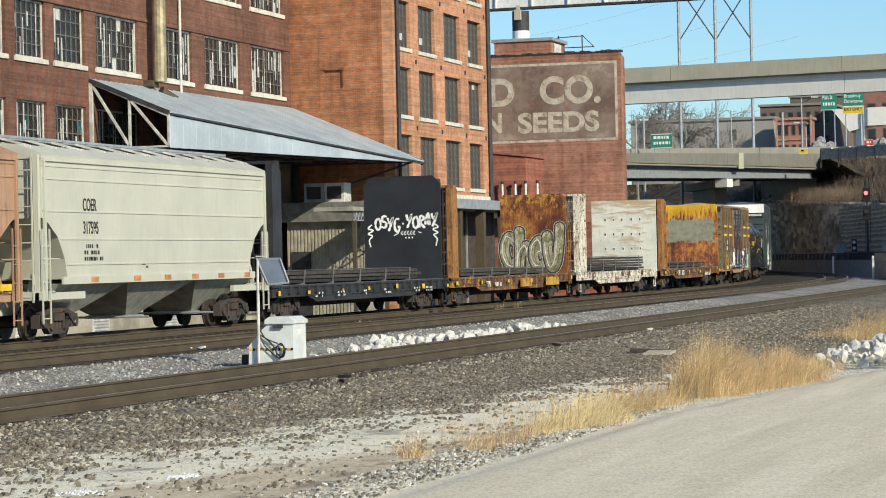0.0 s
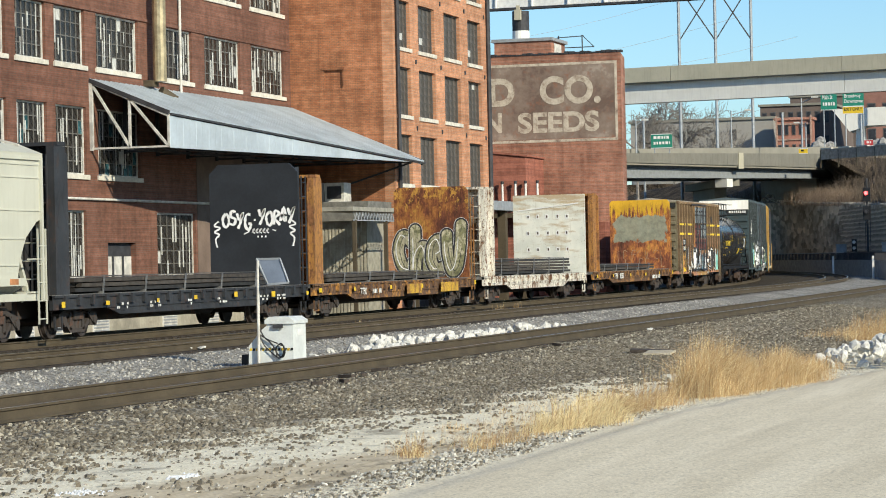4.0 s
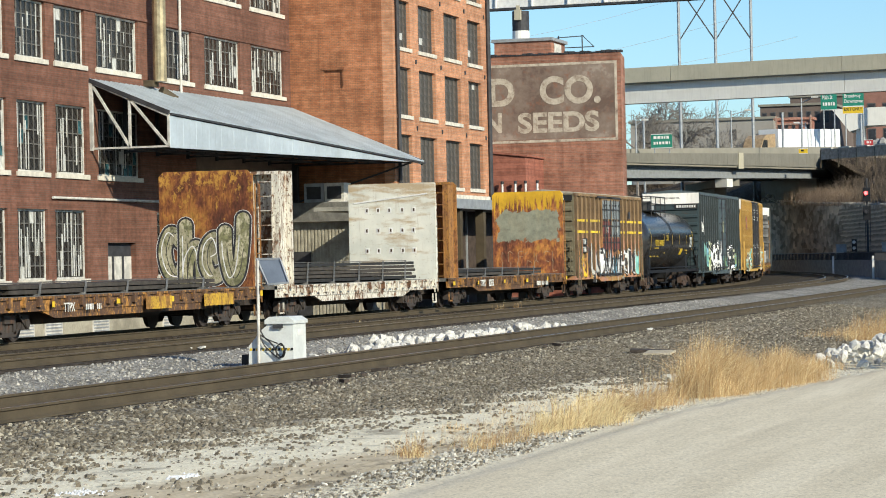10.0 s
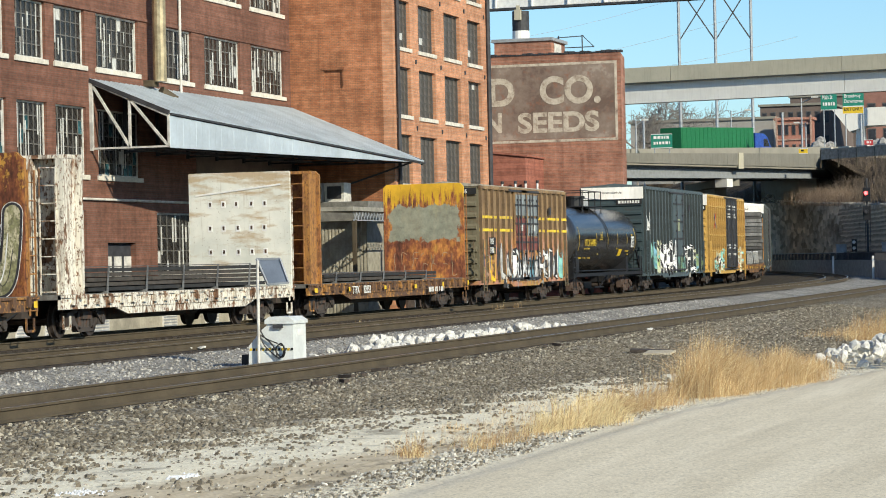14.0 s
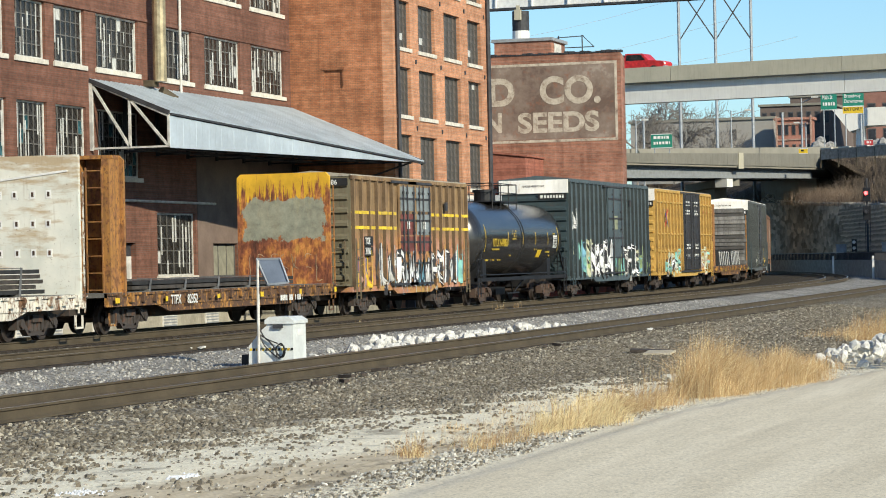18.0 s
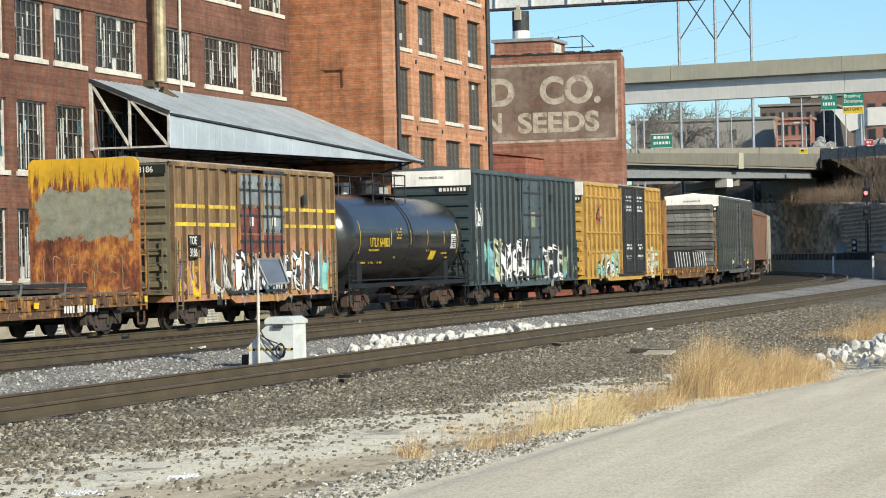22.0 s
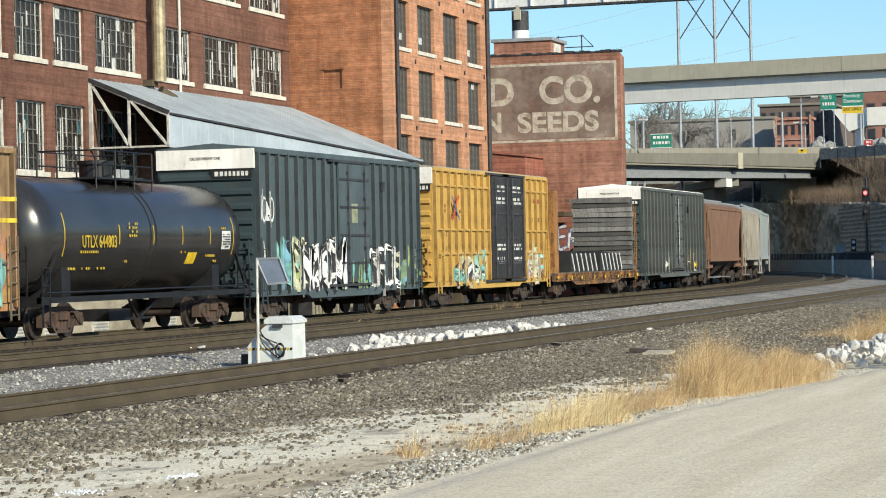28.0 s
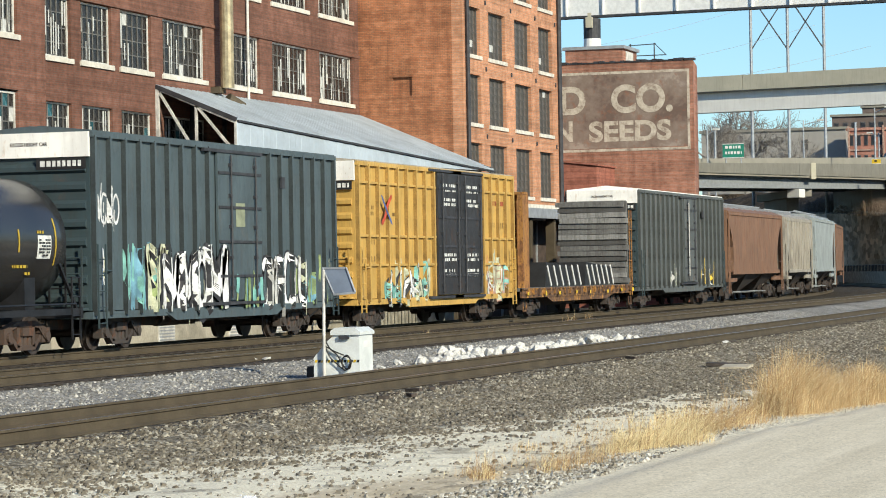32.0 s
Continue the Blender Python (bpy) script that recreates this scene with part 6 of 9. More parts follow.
def steel_stack(c, h, y0, y1, layers, parts_n=14):
    """Bundles of dark steel bars strapped down on the deck."""
    load = thing("steel_stack", "strapped stack of dark steel bars", "")
    load.parent = c
    z = 1.1
    w = 1.2
    bar = Mesh().box(0, 2 * w / parts_n - 0.012, 0, y1 - y0, 0, 0.092)
    tones = [bar.data("steel_bar", LOAD_DARK), bar.data("steel_bar", LOAD_RUST), bar.data("steel_bar", LOAD_DARK)]
    for j in range(layers):
        for i in range(parts_n):
            part("steel_bar", rnd.choice(tones), None, load, at=pose(-w + 2 * w * i / parts_n + (rnd.uniform(-0.02, 0.035) if i == parts_n - 1 else 0), y0 + rnd.uniform(-0.3, 0.3), z))
        z += 0.118
    n = 5
    for i in range(n):
        y = y0 + (y1 - y0) * (i + 0.5) / n
        s = Mesh().bar((1.235, y, 1.0), (1.225, y + 0.15, z + 0.02), 0.03, 0.07).box(-1.2, 1.22, y + 0.12, y + 0.19, z, z + 0.02)
        part("strap", s, STRAP, load)
        part("dunnage", Mesh().box(-1.25, 1.25, y - 0.05, y + 0.05, 1.05, 1.1), WOOD_GREY, load)


def yellow_tabs(c, h, n, x=1.545):
    g = random.Random(n)
    for i in range(n):
        y = -h + 0.35 + i * (2 * h - 0.7) / (n - 1) + (g.uniform(-0.35, 0.35) if 0 < i < n - 1 else 0)
        w, z = g.uniform(0.07, 0.15), g.uniform(0.74, 0.8)
        part("reflector", Mesh().box(x, x + 0.004, y - w, y + w, z, z + g.uniform(0.1, 0.17)), YELLOW_MARK, c, "yellow reflective tab")


def flat_black():
    c, h = bulkhead_flat("black bulkhead flatcar loaded with strapped steel bars", 7.6, 25.6, (BLACK_FLAT, BLACK_BULKHEAD, BLACK_FLAT), 4.66)
    steel_stack(c, h, -h + 2, h - 2.6, 3)
    yellow_tabs(c, h, 7)
    for y in (-5.5, -3.4, -1.2, 1.3, 4.6, 6.0):
        marks(c, "small_lettering", WHITE_MARK, 1.546, y, y + 0.7, 0.66, 0.84, 2, 0.3)
    put = on_front(h - 0.62)
    k = Mesh()
    g = random.Random(5)
    # a white tag: bold leaning letters, a row of small ones below, a scribble at each side
    ring = [(0.5, 1), (0.1, 0.7), (0.15, 0.2), (0.55, 0), (0.9, 0.35), (0.8, 0.85), (0.5, 1)]
    ess = [(0.9, 0.95), (0.3, 1.0), (0.2, 0.6), (0.8, 0.4), (0.6, 0.0), (0.0, 0.1)]
    why = [(0.05, 1.0), (0.35, 0.5), (0.9, 1.05), (0.5, 0.3), (0.15, -0.15)]
    gee = [(0.9, 0.95), (0.3, 0.9), (0.15, 0.2), (0.6, -0.2), (0.95, 0.2), (0.6, 0.3)]
    arr = [(0.1, 0.0), (0.25, 1.0), (0.85, 0.8), (0.3, 0.45), (0.95, -0.05)]
    aye = [(0.0, 0.0), (0.5, 1.0), (0.75, 0.0), (0.2, 0.4), (0.9, 0.4)]
    for i, s in enumerate((ring, ess, why, gee, None, why, ring, arr, aye, why)):
        x, z = -1.0 + i * 0.23, 2.80 + 0.06 * math.sin(i * 1.7) + 0.012 * i
        if s:
            rough_stroke(k, g, smooth_line([(x + a * 0.23, z + e * 0.4) for a, e in s], 4), 0.075, put, 0, 0.006 + 0.0004 * i)
        else:
            rough_stroke(k, g, [(x + 0.08, z + 0.12), (x + 0.14, z + 0.12)], 0.07, put, 0, 0.006)
    for i in range(5):
        x = -0.05 + i * 0.11
        rough_stroke(k, g, smooth_line([(x, 2.62), (x + 0.07, 2.74), (x + 0.0, 2.66), (x + 0.08, 2.6)], 4), 0.035, put, 0, 0.006)
    for x, s in ((-1.17, 1), (1.22, -1)):
        rough_stroke(k, g, smooth_line([(x + 0.05 * s, 2.98), (x - 0.09 * s, 2.85), (x + 0.1 * s, 2.78), (x - 0.08 * s, 2.66), (x + 0.07 * s, 2.58), (x - 0.05 * s, 2.44), (x, 2.2)], 5), 0.05, put, 0, 0.006)
    rough_stroke(k, g, [(-0.32, 2.58), (-0.14, 2.66)], 0.03, put, 0, 0.006)
    rough_stroke(k, g, [(0.58, 2.7), (0.7, 2.66)], 0.03, put, 0, 0.006)
    for x in (0.1, 0.22, 0.34):
        rough_stroke(k, g, [(x, 2.5), (x + 0.05, 2.5)], 0.05, put, 0, 0.006)
    tagged(part("graffiti", k, plain("tag_white", (0.86, 0.86, 0.85), 0.6, vary=0.06), c, "white sprayed tag"), kind="stuff")


def flat_rust():
    c, h = bulkhead_flat("orange and rust bulkhead flatcar with steel bars", 26.1, 44.0, (ORANGE_RUST, RUST, ORANGE_POST), 4.35, 0.14)
    steel_stack(c, h, -h + 2.2, h - 2.8, 2)
    yellow_tabs(c, h, 6)
    stencil(c, "TTPX", 0.3, WHITE_MARK, 1.545, -4.75, 0.66, 0.85)
    marks(c, "small_lettering", WHITE_MARK, 1.546, -3.5, -2.6, 0.68, 0.9, 1)
    patch = painted("patch_yellow", (0.58, 0.35, 0.04), 0.85, 0.5, 0.7, (0.2, 0.09, 0.035), patch=0.52)
    for a, b in ((0.2, 1.9), (4.2, 6.4)):
        part("paint_patch", Mesh().box(1.545, 1.552, a, b, 0.6, 0.92), patch, c, "worn yellow paint patch")
    put = on_front(h - 0.62)
    k = Mesh()
    # fat green bubble letters with dark outlines
    shapes = [[(-0.75, 2.35), (-1.05, 2.6), (-1.25, 2.1), (-1.1, 1.5), (-0.8, 1.35), (-0.72, 1.6)],
              [(-0.6, 2.8), (-0.6, 2.0), (-0.62, 1.25), (-0.55, 1.85), (-0.3, 2.2), (-0.14, 1.8), (-0.12, 1.25)],
              [(0.08, 1.85), (0.42, 2.0), (0.3, 2.42), (0.05, 2.2), (0.0, 1.7), (0.2, 1.35), (0.45, 1.45)],
              [(0.6, 2.6), (0.62, 1.9), (0.78, 1.3), (0.98, 1.5), (1.1, 2.2), (1.15, 2.95)]]
    for i, s in enumerate(shapes):
        q = smooth_line(s, 9)
        base = 0.004 + 0.009 * i
        for j, (x, z) in enumerate(q):
            for r, m, up in ((0.275, 2, 0.0), (0.262, 1, 0.0015), (0.2, 0, 0.003)):
                k.quad(*[put(Vector((x + r * math.cos(t), z + r * math.sin(t))), base + up + 0.00005 * j) for t in np.linspace(0, 5.9, 16)], m=m)
        ribbon(k, [(a + 0.05, b + 0.02) for a, b in q[6:-10]], 0.022, put, m=1, lift=base + 0.0062)
        ribbon(k, [(a - 0.1, b + 0.03) for a, b in q[4:-6]], 0.03, put, m=2, lift=base + 0.0066)
    tagged(part("graffiti", k, [painted("spray_sage", (0.47, 0.43, 0.30), 0.9, 0.45, 0.8, (0.15, 0.15, 0.07), patch=0.5, fade=0.3), SP_BLACK, SP_WHITE], c, "pale green outlined graffiti letters"), kind="stuff")


def flat_white():
    c, h = bulkhead_flat("rust-streaked white bulkhead flatcar with steel bars", 45.3, 61.6, (WHITE_RUST, WHITE_PANEL, WHITE_RUST), 4.38, 0.02, wide=1.57)
    steel_stack(c, h, -h + 1.9, h - 2.0, 5)
    for z in (3.45, 2.75, 2.05):
        for i in range(5):
            x = -0.9 + i * 0.42 + rnd.uniform(-0.03, 0.03)
            p = part("hole_plate", Mesh().box(x - 0.07, x + 0.07, h - 0.628, h - 0.62, z - 0.1, z + 0.1), WHITE, c, "white reinforcing plate")
            part("plate_hole", Mesh().box(x - 0.03, x + 0.03, h - 0.634, h - 0.628, z - 0.05, z + 0.06), TRUCK, p)
    part("weld_seam", Mesh().bar((-1.36, h - 0.63, 3.72), (1.3, h - 0.63, 4.0), 0.02, 0.05), WHITE, c)


def flat_yellow():
    c, h = bulkhead_flat("rusty orange bulkhead flatcar with a yellow and grey end", 62.9, 80.3, (ORANGE_RUST, YELLOW_RUST, ORANGE_POST), 4.45, 0.12, wide=1.5)
    steel_stack(c, h, -h + 1.9, h - 3.4, 2)
    yellow_tabs(c, h, 6)
    stencil(c, "TTPX", 0.34, WHITE_MARK, 1.545, -4.9, 0.7, 0.85)
    stencil(c, "82352", 0.34, WHITE_MARK, 1.545, -3.75, 0.7, 0.85)
    marks(c, "small_lettering", WHITE_MARK, 1.546, 3.4, 5.3, 0.62, 0.88, 1)
    g = random.Random(2)
    q = Mesh()
    put = on_front(h - 0.626)
    for i in range(14):
        x, z = -1.2 + (i % 7) * 0.36 + g.uniform(-0.05, 0.05), 1.55 if i < 7 else 1.15
        for st in g.choice(GLYPHS):
            ribbon(q, smooth_line([(x + a * 0.28, z + e * 0.42) for a, e in st], 4)[:(9 if i % 3 else 6)], 0.022, put, lift=0.006)
    tagged(part("graffiti", q, flat_colour("scratch_tan", (0.40, 0.28, 0.17)), c, "faint scratched letters"), kind="stuff")


def box_car(name, label, lo, hi, top, side, end, roof, ribs, tone="dark", cap=False, grime_or_shade=(0.05, 0.05, 0.045)):
    """An outside-post box car: ribbed sides, a corrugated end, a roof, ladders and underframe."""
    c, h = freight_car(name, label, lo, hi, 2.3, tone)
    z0 = 0.92
    part("body", Mesh().box(-1.47, 1.47, -h + 0.04, h - 0.04, z0, top - 0.12), side, c)
    k = Mesh().prism([(-1.5, top - 0.14), (1.5, top - 0.14), (1.5, top - 0.06), (0, top + 0.06), (-1.5, top - 0.06)], "y", -h, h)
    part("roof", k, roof, c)
    seam = Mesh().prism([(-1.5, top - 0.06), (1.5, top - 0.06), (0, top + 0.1)], "y", -0.05, 0.05).data("roof_rib", roof)
    for i in range(13):
        part("roof_rib", seam, None, c, at=pose(0, -h + 0.6 + i * (2 * h - 1.2) / 12, 0))
    for s in (-1, 1):
        y = s * h
        a, b = min(y, y - s * 0.06), max(y, y - s * 0.06)
        zz = z0 + 0.12
        stop = top - (0.75 if cap else 0.3)
        d = y + s * 0.075
        f0 = a if s > 0 else b
        corr = Mesh().prism([(f0, 0), (d, 0.10), (d, 0.20), (f0, 0.34)], "x", -1.38, 1.38).data("end_rib", end)
        while zz < stop:
            part("end_rib", corr, None, c, at=pose(0, 0, zz))
            zz += 0.42
        for x in (-1.425, 1.425):
            part("corner_post", Mesh().box(x - 0.045, x + 0.045, a, b, z0, top - 0.12), end, c)
        part("end_panel", Mesh().box(-1.38, 1.38, min(y - s * 0.03, y), max(y - s * 0.03, y), z0, top - 0.12), end, c)
    post = {}
    # post flanks get a darker colour: the dimmer light on them is painted in
    flank_shade = plain(name + "_post_flank_shade", grime_or_shade, 0.8, vary=0.35, scale=1.5)
    for s in (-1, 1):
        a, b = s * 1.47, s * 1.58
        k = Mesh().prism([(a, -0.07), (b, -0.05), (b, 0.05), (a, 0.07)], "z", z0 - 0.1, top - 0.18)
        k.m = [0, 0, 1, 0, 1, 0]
        post[s] = k.data("side_post", [side, flank_shade])
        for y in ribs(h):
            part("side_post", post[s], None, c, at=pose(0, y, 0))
        part("eave_rail", Mesh().box(min(s * 1.44, s * 1.56), max(s * 1.44, s * 1.56), -h, h, top - 0.22, top - 0.1), side, c)
    u = Mesh().box(-1.5, 1.5, -h, h, z0 - 0.18, z0 - 0.02).prism([(-h + 4, z0 - 0.1), (-h + 4.6, 0.62), (h - 4.6, 0.62), (h - 4, z0 - 0.1)], "x", 1.42, 1.52)
    part("side_sill", u, side, c)
    part("underframe", Mesh().box(-0.35, 0.35, -h, h, 0.5, z0).box(-0.9, 0.2, -0.9, 0.9, 0.45, 0.75).tube((0.3, -1.8, 0.62), (0.3, -0.6, 0.62), 0.18, 10), TRUCK_DARK, c)
    for s in (-1, 1):
        y = s * (h - 0.3)
        ladder(c, end, 1.6, y, z0 - 0.4, z0 + 1.5, 0.4, "y", 0.36)
        ladder(c, end, 1.1, s * (h + 0.13), z0, z0 + 1.45, 0.4, "x", 0.36)
        part("end_platform", Mesh().box(-1.4, 1.4, min(s * h, s * (h + 0.3)), max(s * h, s * (h + 0.3)), z0 + 0.02, z0 + 0.07), end, c)
        part("grab_iron", Mesh().tube((1.56, y - s * 0.7, z0 + 0.9), (1.56, y - s * 0.25, z0 + 0.9), 0.02, 6), end, c)
    part("defect_card", Mesh().box(1.55, 1.6, 3.6, 3.85, top - 1.1, top - 0.8), STEEL_DARK, c)
    if cap:
        for a, b in ((-h - 0.085, -h + 0.02), (h - 0.02, h + 0.085)):
            part("white_cap", Mesh().box(-1.478, 1.478, a, b, top - 0.66, top - 0.10), WHITE_CAP, c, "white excess-height band")
        lettered("small_lettering", "EXCESS HEIGHT CAR", 0.115, 0.85, TRUCK, c, pose(-0.45, -h - 0.089, top - 0.40, 90))
        part("number_board", Mesh().box(0.2, 1.42, -h - 0.095, -h - 0.08, top - 0.93, top - 0.68), BLACK_MARK, c)
        marks_end(c, WHITE_MARK, -h - 0.096, 0.3, 1.34, top - 0.87, 0.13)
    return c, h


def marks_end(c, material, y, x0, x1, z, size):
    k = Mesh()
    x = x0
    while x < x1:
        w = rnd.uniform(0.5, 0.9) * size
        k.box(x, min(x + w, x1), y - 0.004, y, z, z + size)
        x += w + 0.35 * size
    tagged(part("small_lettering", k, material, c), kind="stuff")


def even_ribs(n, skip=()):
    return lambda h: [y for y in np.linspace(-h + 0.12, h - 0.12, n) if not any(a < y < b for a, b in skip)]


def plug_door(c, y0, y1, z0, z1, material, rods, x=1.5):
    d = part("door", Mesh().box(x, x + 0.06, y0, y1, z0, z1), material, c)
    for y in rods:
        k = Mesh().tube((x + 0.12, y, z0 + 0.05), (x + 0.12, y, z1 - 0.05), 0.025, 6)
        for z in np.linspace(z0 + 0.3, z1 - 0.3, 5):
            k.box(x + 0.06, x + 0.14, y - 0.06, y + 0.06, z - 0.04, z + 0.04)
        part("door_rod", k, STEEL_DARK, d)
    part("door_track", Mesh().box(x, x + 0.1, y0 - 0.9, y1 + 0.05, z1, z1 + 0.08), STEEL_DARK, d)
    part("door_track", Mesh().box(x, x + 0.12, y0 - 0.9, y1 + 0.05, z0 - 0.12, z0 - 0.04), STEEL_DARK, d)
    for z in np.linspace(z0 + 0.6, z1 - 0.5, 4):
        part("door_stiffener", Mesh().box(x + 0.06, x + 0.09, y0 + 0.03, y1 - 0.03, z - 0.035, z + 0.035), STEEL_DARK, d)
    return d


def spray_stroke(k, g, pts, w, put, m, lift, strip=0.055):
    """A sprayed stroke laid in narrow strips, so that it follows the posts; uneven ends and edges."""
    pts = [Vector((*p, 0)) for p in smooth_line(pts, 4)]
    n = len(pts)
    wide = [w * g.uniform(0.9, 1.1) * (0.7 if i in (0, n - 1) else 1.0) for i in range(n)]
    rows = max(1, math.ceil(w / strip))
    for j in range(rows):
        a, b = g.choice((0, 0, 0, 1)), n - g.choice((0, 0, 0, 1))
        L, R = [], []
        for i in range(a, b):
            d = (pts[min(i + 1, n - 1)] - pts[max(i - 1, 0)]).normalized()
            o = Vector((-d.y, d.x, 0)) * wide[i]
            L.append(pts[i] + o * (j / rows - 0.5)), R.append(pts[i] + o * ((j + 1) / rows - 0.5))
        for i in range(len(L) - 1):
            k.quad(put(L[i], lift), put(L[i + 1], lift), put(R[i + 1], lift), put(R[i], lift), m=m)


LETTER_FORMS = [[[(0.1, 0), (0.15, 0.5), (0.1, 1)], [(0.1, 0.9), (0.5, 0.3), (0.9, 0.95)], [(0.9, 1), (0.85, 0.5), (0.9, 0)]],
                [[(0.1, 1), (0.3, 0.05), (0.5, 0.7), (0.7, 0.05), (0.92, 1)]],
                [[(0.85, 0.9), (0.4, 1), (0.12, 0.6), (0.2, 0.12), (0.6, 0), (0.9, 0.2)]],
                [[(0.15, 0), (0.2, 1)], [(0.2, 0.95), (0.8, 0.8), (0.75, 0.5), (0.2, 0.5)], [(0.4, 0.5), (0.9, 0)]],
                [[(0.15, 1), (0.2, 0), (0.85, 0.05)], [(0.15, 0.95), (0.85, 1)], [(0.2, 0.5), (0.75, 0.55)]],
                [[(0.5, 1), (0.12, 0.7), (0.15, 0.25), (0.5, 0), (0.88, 0.3), (0.85, 0.75), (0.5, 1)]],
                [[(0.15, 0), (0.5, 1), (0.88, 0)], [(0.3, 0.38), (0.72, 0.38)]],
                [[(0.2, 1), (0.15, 0.3), (0.5, 0), (0.85, 0.3), (0.82, 1)]]]


def tall_tag(c, put, u0, u1, z0, z1, seed, n, cols, label, ragged=0.25, body=0.3):
    """Tall crowded, overlapping outlined letters with drips; cols: fills..., outline last."""
    g = random.Random(seed)
    k = Mesh()
    w, h, dark = (u1 - u0) / n, z1 - z0, len(cols) - 1
    for i in range(n):
        a, hh, lean = u0 + i * w - 0.1 * w, h * (1 - g.uniform(0, ragged)), g.uniform(-0.12, 0.2) * w
        fill = g.randrange(dark) if g.random() < 0.45 else 0
        up = 0.003 + 0.004 * (i % 2)
        forms = [[(a + x * w * 1.2 + lean * y, z0 + y * hh) for x, y in st] for st in g.choice(LETTER_FORMS)]
        for st in forms:
            spray_stroke(k, g, st, w * body * 1.7, put, dark, up)
        for st in forms:
            spray_stroke(k, g, st, w * body, put, fill, up + 0.0015)
        for _ in range(3):
            x, z = a + g.uniform(0, 1) * w, z0 + g.uniform(0.0, 0.5) * h
            spray_stroke(k, g, [(x, z), (x + 0.01, z - 0.1 * h), (x, z - 0.25 * h)], 0.03, put, g.randrange(dark + 1), 0.009)
    return tagged(part("graffiti", k, list(cols), c, label), kind="stuff")


def mist(c, put, u0, u1, z0, z1, seed, n, cols, label, wide=0.25):
    """A ragged field of upright sprayed swathes."""
    g = random.Random(seed)
    k = Mesh()
    for i in range(n):
        a, top, bend = g.uniform(u0, u1), z0 + (z1 - z0) * g.uniform(0.35, 1.0), g.uniform(-0.1, 0.1)
        foot = z0 + (top - z0) * g.choice((0, 0, 0.2, 0.45))
        spray_stroke(k, g, [(a, foot), (a + bend, foot + (top - foot) * 0.5), (a + bend * 0.5, top)], wide * g.uniform(0.25, 1.0), put, g.randrange(len(cols)), 0.001 + 0.0001 * (i % 12))
    return tagged(part("graffiti_field", k, list(cols), c, label), kind="stuff")


def sprayed_brown():
    """Brown car paint, rubbed and streaked, with orange and salmon spray fading out over the lower half."""
    m, n, l, b = mat("box_brown", 0.65, 0, 0.35)
    v = coords(n, l)
    sep = n.new("ShaderNodeSeparateXYZ")
    l.new(v, sep.inputs[0])
    old = ramp(n, l, noisy(n, l, v, 0.8, 7, 0.7), [(0.25, (0.14, 0.088, 0.05)), (0.5, (0.25, 0.158, 0.08)), (0.75, (0.35, 0.235, 0.115))])
    dirt = ramp(n, l, noisy(n, l, coords(n, l, (5, 5, 0.3)), 1.6, 6, 0.7), [(0.45, 0.0), (0.75, 0.7)])
    old = mix(n, l, dirt, old, (0.085, 0.06, 0.04))
    hue = noisy(n, l, coords(n, l, (0.8, 0.8, 1.4)), 1.1, 6, 0.65)
    spray = ramp(n, l, hue, [(0.22, (0.38, 0.25, 0.07)), (0.4, (0.46, 0.23, 0.09)), (0.58, (0.44, 0.21, 0.14)), (0.8, (0.52, 0.31, 0.22))])
    spray = mix(n, l, ramp(n, l, noisy(n, l, v, 4.5, 8, 0.78), [(0.5, 0.0), (0.72, 0.75)]), spray, (0.12, 0.065, 0.045))
    edge = maths(n, l, "ADD", sep.outputs[2], maths(n, l, "MULTIPLY", maths(n, l, "SUBTRACT", noisy(n, l, coords(n, l, (1.2, 1.2, 0.5)), 1.4, 6, 0.65), 0.5), 0.8))
    t = n.new("ShaderNodeMapRange")
    t.inputs[1].default_value, t.inputs[2].default_value = 2.75, 2.15
    l.new(edge, t.inputs[0])
    l.new(mix(n, l, t.outputs[0], old, spray), b.inputs["Base Color"])
    bump(n, l, b, noisy(n, l, v, 30, 3), 0.12, 0.01)
    return m


